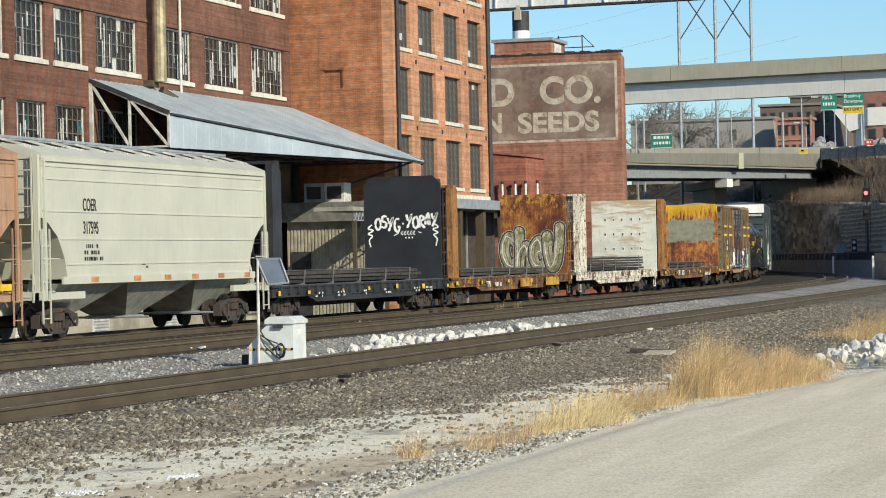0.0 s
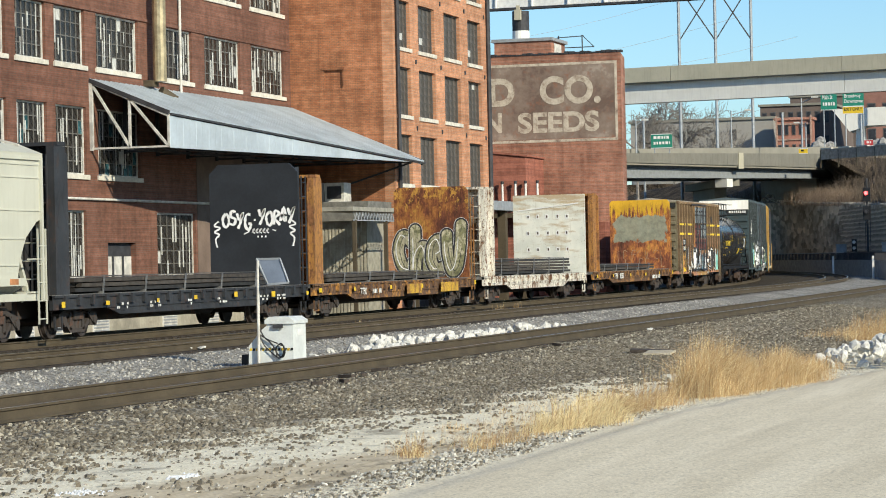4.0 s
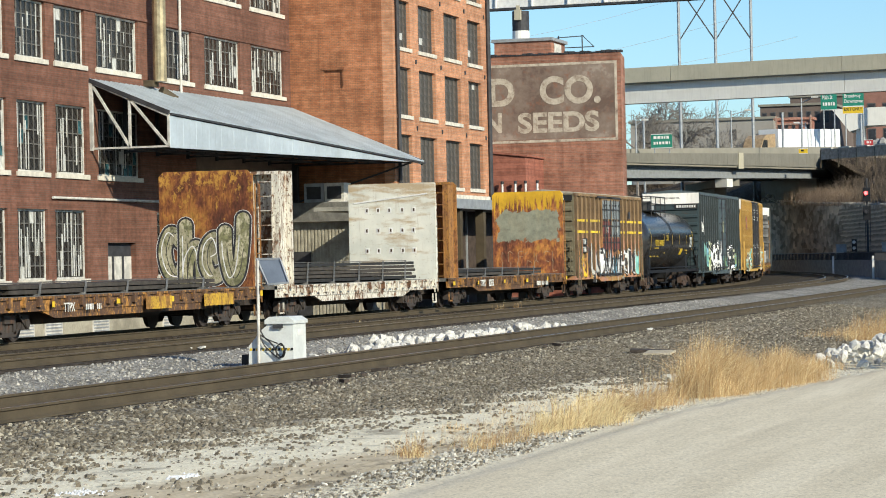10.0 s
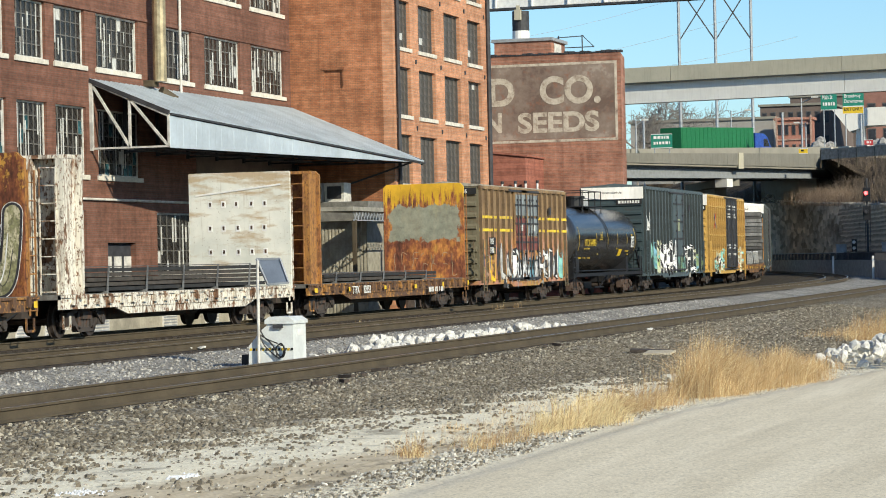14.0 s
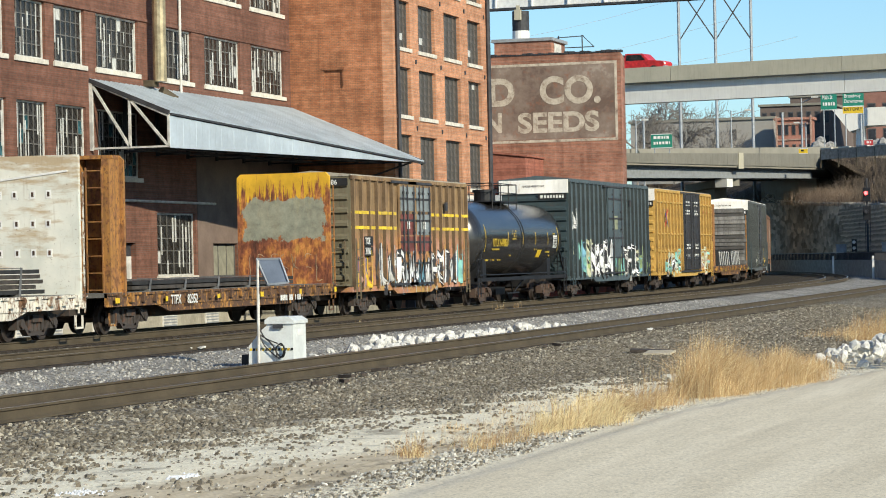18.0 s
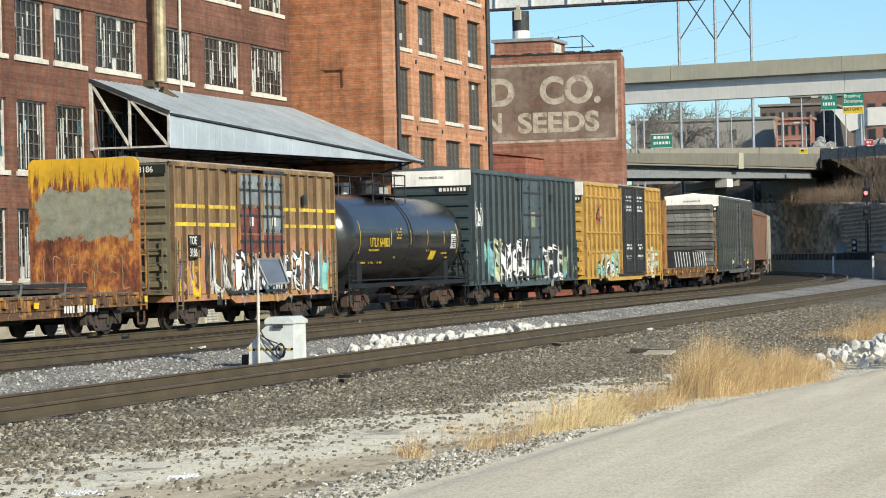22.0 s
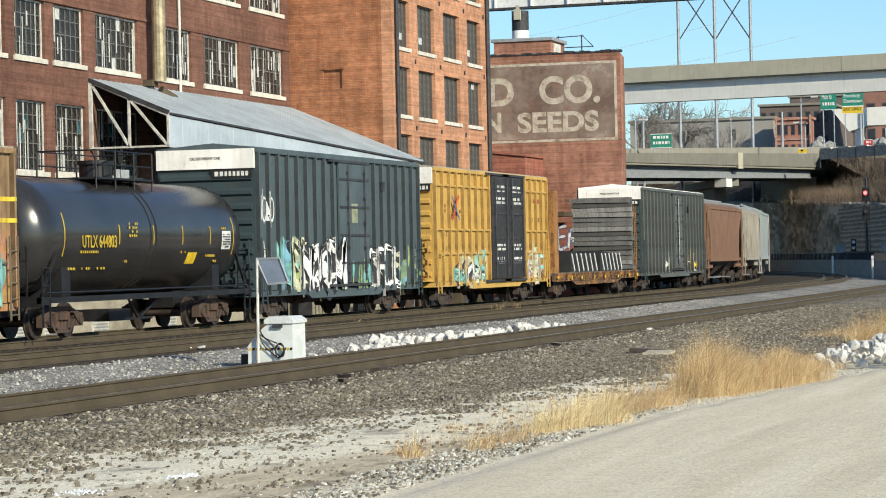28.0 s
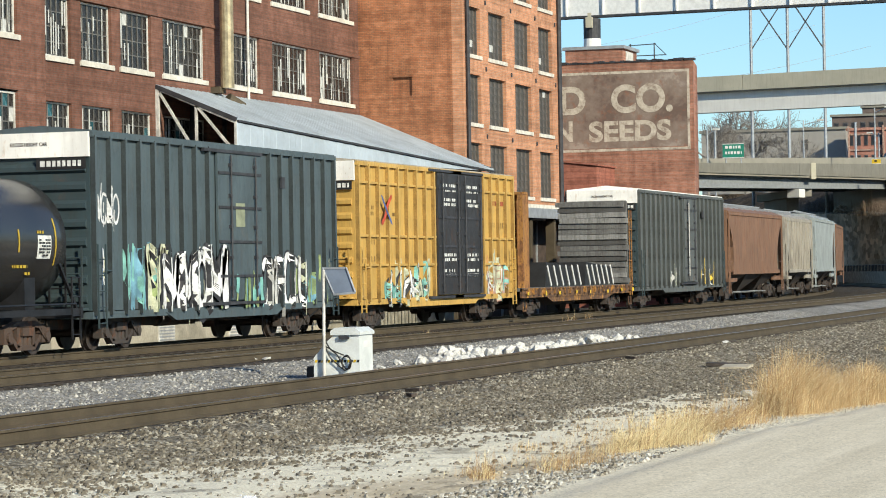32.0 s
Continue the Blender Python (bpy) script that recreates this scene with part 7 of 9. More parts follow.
def box_brown():
    ribs = even_ribs(17, [(-1.75, 1.95)])
    side = sprayed_brown()
    c, h = box_car("box_car", "brown box car with yellow bands and bright graffiti", 81.8, 94.95, 4.5, side, OLIVE_BOX, ROOF_DUST, ribs, grime_or_shade=(0.12, 0.078, 0.042))
    grey, maroon = plain("panel_blue_grey", (0.24, 0.27, 0.28), 0.6), plain("panel_maroon", (0.19, 0.06, 0.05), 0.6, vary=0.35)
    for y0, y1 in ((-1.7, 0.08), (0.12, 1.9)):
        d = plug_door(c, y0, y1, 1.0, 4.25, side, (y0 + 0.3, y0 + 0.75, y1 - 0.3))
        for a, e, z0, z1, m, lab in ((0.1, 0.1, 3.35, 4.15, grey, "grey painted door panel"), (0.1, 0.1, 2.55, 3.25, grey if y0 > 0 else maroon, "faded door panel"), (0.1, 0.1, 2.0, 2.5, maroon, "maroon painted door panel")):
            part("door_panel", Mesh().box(1.565, 1.572, y0 + a, y1 - e, z0, z1), m, d, lab)
        part("placard", Mesh().box(1.6, 1.606, y0 + 0.7, y0 + 1.0, 2.75, 3.0), WHITE_MARK, d, "white paper placard")
    band = painted("band_yellow", (0.66, 0.47, 0.04), 0.5, 0.35, 0.7, (0.2, 0.14, 0.08), patch=0.58)
    put = on_ribs(ribs(h))
    for z in (2.72, 3.2):
        for a, e in ((-h + 0.05, -1.8), (2.0, h - 0.05)):
            k = Mesh()
            for y in np.arange(a, e, 0.055):
                k.quad(put(Vector((y, z)), 0.003), put(Vector((y + 0.055, z)), 0.003), put(Vector((y + 0.055, z + 0.1)), 0.003), put(Vector((y, z + 0.1)), 0.003))
            part("yellow_band", k, band, c, "worn yellow band")
    put = on_ribs([q for q in ribs(h)] + [y for y in np.arange(-1.7, 1.95, 0.1)])
    mist(c, put, -h + 0.1, -h + 2.3, 0.85, 2.1, 6, 24, [SP_PINK, SP_ORANGE, SP_PURPLE, YELLOW_MARK], "pink and purple sprayed swathes", 0.16)
    tall_tag(c, put, -h + 2.5, -h + 4.2, 0.88, 2.35, 21, 3, [SP_GREYISH, SP_WHITE, SP_BLACK], "tall grey-white sprayed letters")
    tall_tag(c, put, -h + 4.2, h - 4.6, 0.85, 2.1, 22, 8, [SP_WHITE, SP_BLUE, SP_PURPLE, SP_GREYISH, SP_BLACK], "white and blue sprayed letters", 0.35)
    tall_tag(c, put, h - 4.5, h - 1.7, 0.85, 2.1, 24, 5, [SP_WHITE, SP_GREYISH, SP_ORANGE, SP_BLACK], "white and brown sprayed letters", 0.2)
    mist(c, put, h - 1.65, h - 0.35, 0.85, 2.3, 4, 16, [SP_TEAL, SP_TEAL, SP_BLUE], "teal sprayed figure", 0.2)
    for text, z in (("TOE", 2.22), ("3186", 1.9)):
        part("stencil_board", Mesh().box(1.472, 1.5845, -h + 1.05, -h + 1.9, z - 0.03, z + 0.27), BLACK_MARK, c)
        stencil(c, text, 0.3, WHITE_MARK, 1.586, -h + 1.08, z + 0.02, 0.9)
    part("number_board", Mesh().box(0.1, 1.42, -h - 0.095, -h - 0.08, 4.08, 4.32), BLACK_MARK, c)
    lettered("stencil", "TOE 3186", 0.22, 0.95, WHITE_MARK, c, pose(0.2, -h - 0.099, 4.12, 90))


TANK_YELLOW = plain("tank_yellow", (0.52, 0.36, 0.03), 0.55, vary=0.25)


def tank_car():
    c, h = freight_car("tank_car", "glossy black tank car with yellow lettering", 96.3, 110.1, 2.0, "rust")
    r, zc = 1.43, 2.46
    L = h - 0.55
    prof = [(-L - 0.5, 0.05), (-L - 0.46, 0.5), (-L - 0.34, 0.9), (-L - 0.14, 1.25), (-L + 0.1, r)]
    prof += [(y, r) for y in np.linspace(-L + 0.6, L - 0.6, 9)]
    prof += [(L - 0.1, r), (L + 0.14, 1.25), (L + 0.34, 0.9), (L + 0.46, 0.5), (L + 0.5, 0.05)]
    part("tank", Mesh().lathe(prof, "y", 40, (0, 0, zc)), TANK_BLACK, c, smooth=True)
    k = Mesh()
    for y in (-0.1, 0.25):
        k.lathe([(y - 0.04, r + 0.005), (y - 0.04, r + 0.02), (y + 0.04, r + 0.02), (y + 0.04, r + 0.005)], "y", 40, (0, 0, zc))
    part("tank_band", k, TANK_BLACK, c)
    k = Mesh()
    for s in (-1, 1):
        k.box(-1.5, 1.5, s * h - (0.1 if s > 0 else 0), s * h + (0 if s > 0 else 0.1), 0.78, 1.02).box(s * 1.42 - 0.05, s * 1.42 + 0.05, -h, h, 0.86, 1.0)
        k.prism([(-1.2, 1.0), (1.2, 1.0), (1.2, 2.1), (0.8, 1.5), (-0.8, 1.5), (-1.2, 2.1)], "y", s * (h - 2.0) - 0.25, s * (h - 2.0) + 0.25)
        k.box(-0.35, 0.35, min(s * h, s * (h - 3)), max(s * h, s * (h - 3)), 0.55, 1.0)
        for x in (-1.4, 1.4):
            k.bar((x, s * (h - 0.15), 1.0), (x, s * (h - 1.0), 2.0), 0.06)
    part("frame", k, STEEL_BLACK, c)
    k = Mesh()
    for y in (-2.1, -0.9, 0.3, 1.5):
        for s in (-1, 1):
            k.tube((s * 0.8, y, 3.4), (s * 0.8, y, 4.6), 0.025, 6)
    for z in (4.25, 4.6):
        for s in (-1, 1):
            k.tube((s * 0.8, -2.1, z), (s * 0.8, 1.5, z), 0.02, 6)
    k.tube((-0.8, -2.1, 4.6), (0.8, -2.1, 4.6), 0.02, 6).tube((-0.8, 1.5, 4.6), (0.8, 1.5, 4.6), 0.02, 6)
    p = part("platform_rail", k, STEEL_BLACK, c)
    part("platform", Mesh().box(-0.85, 0.85, -2.1, 1.5, 3.88, 3.93), STEEL_BLACK, c)
    part("dome", Mesh().tube((0, -0.3, 3.7), (0, -0.3, 4.3), 0.42, 18).tube((0, -0.3, 4.3), (0, -0.3, 4.4), 0.48, 18), STEEL_BLACK, c)
    k = Mesh()
    for y in (0.6, 0.95, 1.2):
        k.tube((0.2, y, 3.8), (0.2, y, 4.2), 0.09, 8)
    part("valve", k, STEEL_GREY, c)
    for s in (-1, 1):
        ladder(c, STEEL_BLACK, 1.47, s * (h - 0.3), 0.3, 1.7, 0.4, "y")
        ladder(c, STEEL_BLACK, 0.9, s * (h - 0.05), 0.9, 2.2, 0.4, "x")
    part("hand_rail", Mesh().tube((1.48, -h + 0.3, 1.1), (1.48, h - 0.3, 1.1), 0.025, 6), STEEL_BLACK, c)
    k = Mesh()
    for y in (-1.2, 0.9):
        k.bar((1.2, y, 0.9), (1.0, -0.1, 0.35), 0.05)
    k.bar((1.0, -1.0, 0.36), (1.0, 0.8, 0.36), 0.06).box(-0.5, 0.5, -0.8, 0.6, 0.3, 0.6)
    part("brake_rigging", k, STEEL_BLACK, c)

    def wrap(y0, y1, z0, z1, material, name, lab=""):
        q = Mesh()
        for i in range(5):
            za, zb = z0 + (z1 - z0) * i / 5, z0 + (z1 - z0) * (i + 1) / 5
            xa, xb = (math.sqrt(max(0.01, (r + 0.008) ** 2 - (z - zc) ** 2)) for z in (za, zb))
            q.quad((xa, y0, za), (xa, y1, za), (xb, y1, zb), (xb, y0, zb))
        return part(name, q, material, c, lab)

    for y, tall in ((-5.45, True), (-2.2, False), (0.0, False), (1.97, False), (3.95, False), (5.7, True)):
        wrap(y, y + 0.06, 1.95 if tall else 2.23, 2.98 if tall else 2.72, TANK_YELLOW, "yellow_stripe")
    stencil(c, "UTLX 644803", 0.42, TANK_YELLOW, r + 0.012, -4.45, 2.16, 0.86)
    wrap(2.5, 3.15, 1.72, 2.02, YELLOW_MARK, "placard", "yellow placard")
    wrap(4.85, 5.5, 2.1, 2.6, WHITE_MARK, "data_plate", "white data plate")
    marks(c, "small_lettering", BLACK_MARK, r + 0.011, 4.9, 5.45, 2.15, 2.55, 6, 0.6, 0.03)
    for y, z, n, w in ((-1.6, 2.42, 4, 0.55), (-4.45, 2.02, 1, 1.1), (-4.8, 1.62, 2, 0.5), (-4.0, 1.62, 2, 0.5), (-3.1, 1.62, 2, 0.6), (-1.75, 1.78, 3, 0.4), (1.95, 2.0, 1, 0.35), (3.8, 1.9, 2, 0.7), (4.5, 1.75, 3, 0.25), (4.85, 2.64, 1, 0.3)):
        marks(c, "small_lettering", TANK_YELLOW, math.sqrt(r * r - (z + 0.05 - zc) ** 2) + 0.012, y, y + w, z, z + 0.1 * n, n)


def box_blue():
    ribs = even_ribs(20, [(-0.8, 2.3)])
    c, h = box_car("box_car", "blue-grey box car with white-capped ends and graffiti", 110.6, 126.4, 5.05, BLUE_BOX, BLUE_END_DIM, BLUE_BOX, ribs, cap=True, grime_or_shade=(0.026, 0.034, 0.036))
    d = plug_door(c, -0.7, 2.2, 1.05, 4.75, BLUE_BOX, (0.05, 1.7))
    part("door_sign", Mesh().box(1.565, 1.572, 0.45, 1.05, 2.9, 3.5), plain("sign_olive", (0.25, 0.27, 0.18), 0.6), d)
    put = on_ribs(ribs(h) + [y for y in np.arange(-0.7, 2.25, 0.1)])
    mist(c, put, -h + 1.6, -h + 3.6, 0.84, 2.5, 3, 22, [SP_BLUE, SP_BLUE, SP_LIME, SP_TEAL], "pale blue sprayed swathes", 0.3)
    mist(c, put, -h + 7.3, 2.3, 0.84, 1.8, 5, 20, [SP_LIME, SP_GREEN, SP_TEAL, SP_BLUE], "green sprayed swathes", 0.2)
    mist(c, put, 4.9, h - 0.2, 0.84, 2.3, 7, 26, [SP_TEAL, SP_GREEN, SP_LIME, SP_CREAM, SP_BLUE], "green and teal sprayed swathes", 0.18)
    tall_tag(c, put, -h + 3.2, -h + 7.6, 0.84, 2.45, 31, 5, [SP_WHITE, SP_WHITE, SP_CREAM, SP_BLACK], "tall white sprayed letters", 0.2, 0.42)
    tall_tag(c, put, 2.3, 5.6, 0.86, 2.3, 35, 6, [SP_WHITE, SP_CREAM, SP_GREYISH, SP_BLACK], "white and black sprayed letters", 0.35, 0.34)
    tall_tag(c, put, -h + 0.2, -h + 1.5, 2.9, 3.9, 8, 4, [SP_WHITE, SP_WHITE], "white sprayed scrawl", 0.4, 0.12)
    mist(c, put, -h + 0.5, -h + 0.9, 1.5, 2.4, 9, 5, [SP_CREAM, SP_WHITE], "cream sprayed scrawl", 0.08)


def box_yellow():
    c, h = box_car("box_car", "yellow box car with black double doors and graffiti", 128.15, 144.15, 5.0, YELLOW_BOX, YELLOW_BOX, ROOF_DUST, even_ribs(19, [(-0.6, 4.3)]), cap=True, grime_or_shade=(0.27, 0.16, 0.04))
    for y0, y1 in ((-0.55, 1.8), (1.85, 4.2)):
        d = plug_door(c, y0, y1, 0.95, 4.8, BLACK_DOOR, (y0 + 0.35, y1 - 0.35))
        for z in (4.2, 3.75, 2.0, 1.5):
            marks(d, "small_lettering", WHITE_MARK, 1.562, y0 + 0.5, y1 - 0.5, z, z + 0.3, 2)
    for z in (1.9, 2.75, 4.3):
        for a, b in ((-h + 0.1, -0.65), (4.35, h - 0.1)):
            part("panel_seam", Mesh().box(1.47, 1.545, a, b, z - 0.035, z + 0.035), YELLOW_BOX, c)
    x = Mesh()
    put = on_side(1.585)
    ribbon(x, smooth_line([(-h + 2.0, 3.1), (-h + 2.3, 3.3), (-h + 2.6, 3.7), (-h + 2.95, 3.95)], 4), 0.15, put, m=0)
    ribbon(x, smooth_line([(-h + 2.0, 3.95), (-h + 2.45, 3.52), (-h + 2.95, 3.1)], 4), 0.1, put, m=1, lift=0.004)
    part("emblem", x, [flat_colour("emblem_red", (0.55, 0.08, 0.04)), flat_colour("emblem_blue", (0.08, 0.12, 0.3))], c, "red and blue crossed emblem")
    faded = plain("faded_brown", (0.22, 0.13, 0.04), 0.7)
    marks(c, "small_lettering", faded, 1.474, -h + 0.9, -h + 1.6, 3.35, 3.7, 2, 0.4)
    marks(c, "small_lettering", faded, 1.474, -h + 3.3, -h + 3.9, 3.35, 3.7, 2, 0.4)
    marks(c, "small_lettering", faded, 1.474, -h + 0.9, -h + 2.8, 2.5, 2.75, 1, 0.3, 0.15)
    marks(c, "small_lettering", faded, 1.474, -h + 0.9, -h + 3.0, 2.0, 2.25, 1, 0.3, 0.15)
    marks(c, "small_lettering", faded, 1.474, 5.0, h - 0.6, 3.1, 3.4, 1, 0.6, 0.1)
    marks(c, "small_lettering", flat_colour("faded_red", (0.35, 0.09, 0.04)), 1.474, 5.6, 7.0, 3.85, 4.1, 1, 0.6, 0.02)
    put = on_ribs(even_ribs(19, [(-0.6, 4.3)])(h))
    mist(c, put, -h + 2.6, -1.2, 0.8, 2.1, 12, 26, [SP_TEAL, SP_TEAL, SP_WHITE, SP_CREAM], "teal and white sprayed field", 0.3)
    tall_tag(c, put, -h + 2.7, -1.4, 0.8, 1.75, 13, 8, [SP_WHITE, SP_TEAL, SP_CREAM, SP_BLACK], "teal and white sprayed letters", 0.4, 0.3)
    mist(c, put, 4.4, h - 1.2, 0.8, 2.5, 14, 26, [SP_CREAM, SP_CREAM, SP_PINK, SP_ORANGE, SP_WHITE], "cream and pink sprayed field", 0.26)
    tall_tag(c, put, 4.6, h - 0.8, 0.8, 1.9, 15, 6, [SP_CREAM, SP_WHITE, SP_TEAL, SP_PINK], "cream sprayed letters", 0.4, 0.3)


def flat_wood():
    c, h = bulkhead_flat("rusty flatcar with a weathered timber-clad bulkhead", 145.4, 161.4, (ORANGE_RUST, WOOD_GREY, ORANGE_POST), 4.42, 0.05)
    plank = Mesh().box(-1.42, 1.42, h - 0.74, h - 0.62, 0, 0.19).data("plank", WOOD_GREY)
    plank_pale = Mesh().box(-1.42, 1.42, h - 0.74, h - 0.62, 0, 0.2).data("plank", painted("bleached_wood", (0.27, 0.265, 0.25), 0.4, 0.5, 0.9, (0.1, 0.095, 0.09), patch=0.52))
    plank_dark = Mesh().box(-1.42, 1.42, h - 0.74, h - 0.62, 0, 0.17).data("plank", painted("wet_wood", (0.085, 0.083, 0.08), 0.4, 0.5, 0.9, (0.05, 0.045, 0.04), patch=0.52))
    for i in range(15):
        part("plank", rnd.choice((plank, plank, plank_pale, plank_dark)), None, c, at=pose(rnd.uniform(-0.12, 0.1), rnd.uniform(-0.06, 0.03), 1.1 + i * 0.22, 0, rnd.uniform(-0.7, 0.7), 0))
    k = Mesh()
    s = Mesh()
    for y0, y1 in ((-h + 3.6, 0.6), (1.2, 5.6)):
        k.prism([(y0, 1.05), (y1, 1.05), (y1 - 0.3, 1.75), (y0 + 0.2, 1.95)], "x", -1.25, 1.25)
        n = 6
        for i in range(n):
            y = y0 + 0.4 + i * (y1 - y0 - 0.8) / (n - 1)
            s.bar((1.27, y + 0.35, 1.1), (1.27, y - 0.15, 1.82), 0.03, 0.1)
    q = part("load", k, BLACK_MARK, c, "black covered load")
    part("strap", s, WHITE, q, "white tie-down straps")
    yellow_tabs(c, h, 8)


def box_grey():
    c, h = box_car("box_car", "grey box car with white-capped ends", 162.3, 179.1, 5.0, GREY_BOX, BLUE_END_DIM, WHITE_CAP, even_ribs(20, [(-0.1, 2.5)]), cap=True, grime_or_shade=(0.045, 0.05, 0.048))
    d = plug_door(c, 0.0, 2.4, 1.05, 4.7, GREY_BOX, (0.5, 1.9))
    part("door_edge", Mesh().box(1.57, 1.6, 0.55, 0.85, 1.3, 4.5), WHITE_DIRTY, d, "bright scuffed door edge")
    put = on_ribs(even_ribs(20, [(-0.1, 2.5)])(h))
    mist(c, put, -3.6, -1.0, 0.86, 2.0, 41, 20, [SP_CREAM, SP_WHITE, SP_GREYISH], "pale sprayed scrawl", 0.12)
    mist(c, put, 3.4, 6.4, 0.86, 2.1, 43, 24, [SP_CREAM, SP_PINK, SP_WHITE, YELLOW_MARK], "cream and pink sprayed scrawl", 0.12)


def hopper(label, lo, hi, material, chute, top=4.3, bays=3, posts=0, waist=False):
    """A covered hopper: sloped end sheets, side panels, pointed bays below, roof walk with rails, end ladders."""
    c, h = freight_car("covered_hopper", label, lo, hi, 1.75)
    zs, r = 1.42, 1.5
    lo_y, hi_y = -h + 0.15, h - 0.15
    side = [(lo_y + 1.35, zs), (hi_y - 1.35, zs), (hi_y - 1.2, 1.9), (hi_y - 0.85, 2.4), (hi_y - 0.3, 2.75), (hi_y, 2.85), (hi_y, top), (lo_y, top), (lo_y, 2.85), (lo_y + 0.3, 2.75), (lo_y + 0.85, 2.4), (lo_y + 1.2, 1.9)]
    if waist:
        half = [(hi_y - 1.25, zs), (hi_y - 1.4, 2.0), (hi_y - 1.3, 2.6), (hi_y - 1.0, 3.1), (hi_y - 0.5, 3.6), (hi_y, 3.95), (hi_y, top)]
        side = half + [(-y, z) for y, z in half[::-1]]
    part("body", Mesh().prism(side, "x", -r, r), material, c)
    k = Mesh().prism([(-r - 0.02, top - 0.1), (r + 0.02, top - 0.1), (r + 0.04, top), (0.95, top + 0.24), (0.4, top + 0.3), (-0.4, top + 0.3), (-0.95, top + 0.24), (-r - 0.04, top)], "y", lo_y - 0.03, hi_y + 0.03)
    part("roof", k, material, c)
    for s in (-1, 1):
        for z in ((1.75, 2.35, 3.0, 3.75, 4.05) if not waist else ()):
            part("seam", Mesh().box(min(s * r, s * (r + 0.02)), max(s * r, s * (r + 0.02)), lo_y + (1.3 if z < 2 else 0.95 if z < 2.6 else 0.02), hi_y - (1.3 if z < 2 else 0.95 if z < 2.6 else 0.02), z, z + 0.03), material, c)
        part("side_sill", Mesh().box(min(s * r, s * (r + 0.05)), max(s * r, s * (r + 0.05)), lo_y + 1.0, hi_y - 1.0, zs - 0.12, zs + 0.06), material, c)
        part("roof_rail", Mesh().box(min(s * r, s * (r + 0.05)), max(s * r, s * (r + 0.05)), lo_y, hi_y, top - 0.16, top - 0.06), material, c)
        for y in (lo_y + 0.02, hi_y - 0.12):
            part("corner_post", Mesh().box(min(s * r, s * (r + 0.06)), max(s * r, s * (r + 0.06)), y, y + 0.1, 0.95, top - 0.1), material, c)
    for i in range(posts):
        y = lo_y + 1.4 + i * (hi_y - lo_y - 2.8) / (posts - 1)
        part("side_post", Mesh().box(r, r + 0.07, y - 0.05, y + 0.05, zs, top - 0.15), material, c)
    span = (hi_y - lo_y - 1.3) / bays
    for i in range(bays):
        y0 = lo_y + 0.65 + i * span
        m = y0 + span / 2
        b = Mesh()
        b.v = [(-1.4, y0, zs - 0.1), (1.4, y0, zs - 0.1), (1.4, y0 + span, zs - 0.1), (-1.4, y0 + span, zs - 0.1), (-0.5, m - 0.35, 0.45), (0.5, m - 0.35, 0.45), (0.5, m + 0.35, 0.45), (-0.5, m + 0.35, 0.45)]
        b.f = [(0, 1, 5, 4), (1, 2, 6, 5), (2, 3, 7, 6), (3, 0, 4, 7), (4, 5, 6, 7), (0, 3, 2, 1)]
        b.m = [0] * 6
        q = part("hopper_bay", b, chute, c, "grimy discharge bay")
        part("outlet_gate", Mesh().box(-0.6, 0.6, m - 0.4, m + 0.4, 0.36, 0.445).tube((-1.2, m - 0.5, 0.4), (1.2, m - 0.5, 0.4), 0.03, 6), STEEL_GREY, q)
    for s in (-1, 1):
        f = Mesh()
        e = s * h
        f.box(-1.5, 1.5, min(e, e - s * 0.2), max(e, e - s * 0.2), 0.95, 1.15).box(-0.35, 0.35, min(e, e - s * 2.6), max(e, e - s * 2.6), 0.6, 0.95)
        f.box(-1.45, 1.45, min(e - s * 0.3, e - s * 0.9), max(e - s * 0.3, e - s * 0.9), 1.1, 1.16)
        for x in (-1.4, 1.4):
            f.box(x - 0.06, x + 0.06, min(e - s * 0.14, e - s * 0.02), max(e - s * 0.14, e - s * 0.02), 0.95, top)
            f.box(x - 0.05, x + 0.05, min(e, e - s * 2.6), max(e, e - s * 2.6), 0.95, 1.12)
            f.bar((x * 0.8, e - s * 0.2, 1.1), (x * 0.8, e - s * 0.75, 2.1), 0.1)
        part("end_frame", f, material, c)
    for s in (-1, 1):
        ladder(c, material, 1.53, s * (h - 0.25), 0.4, 2.6, 0.42, "y")
        ladder(c, material, 1.1, s * (h - 0.0), 0.9, top, 0.42, "x")
        part("grab_iron", Mesh().tube((1.52, s * (h - 0.1), 1.9), (1.52, s * (h - 1.0), 1.9), 0.018, 6), material, c)
    part("walkway", Mesh().box(-0.34, 0.34, lo_y, hi_y, top + 0.40, top + 0.44).box(0.3, 0.36, lo_y, hi_y, top + 0.44, top + 0.5), STEEL_GREY, c)
    w = Mesh()
    n = 11
    for i in range(n):
        y = lo_y + 0.3 + i * (hi_y - lo_y - 0.6) / (n - 1)
        for s in (-1, 1):
            w.bar((s * 0.3, y, top + 0.42), (s * 1.15, y - 0.1, top + 0.2), 0.05)
    part("walk_bracket", w, WHITE_DIRTY if material is BEIGE_HOPPER else STEEL_GREY, c)
    return c, h, r


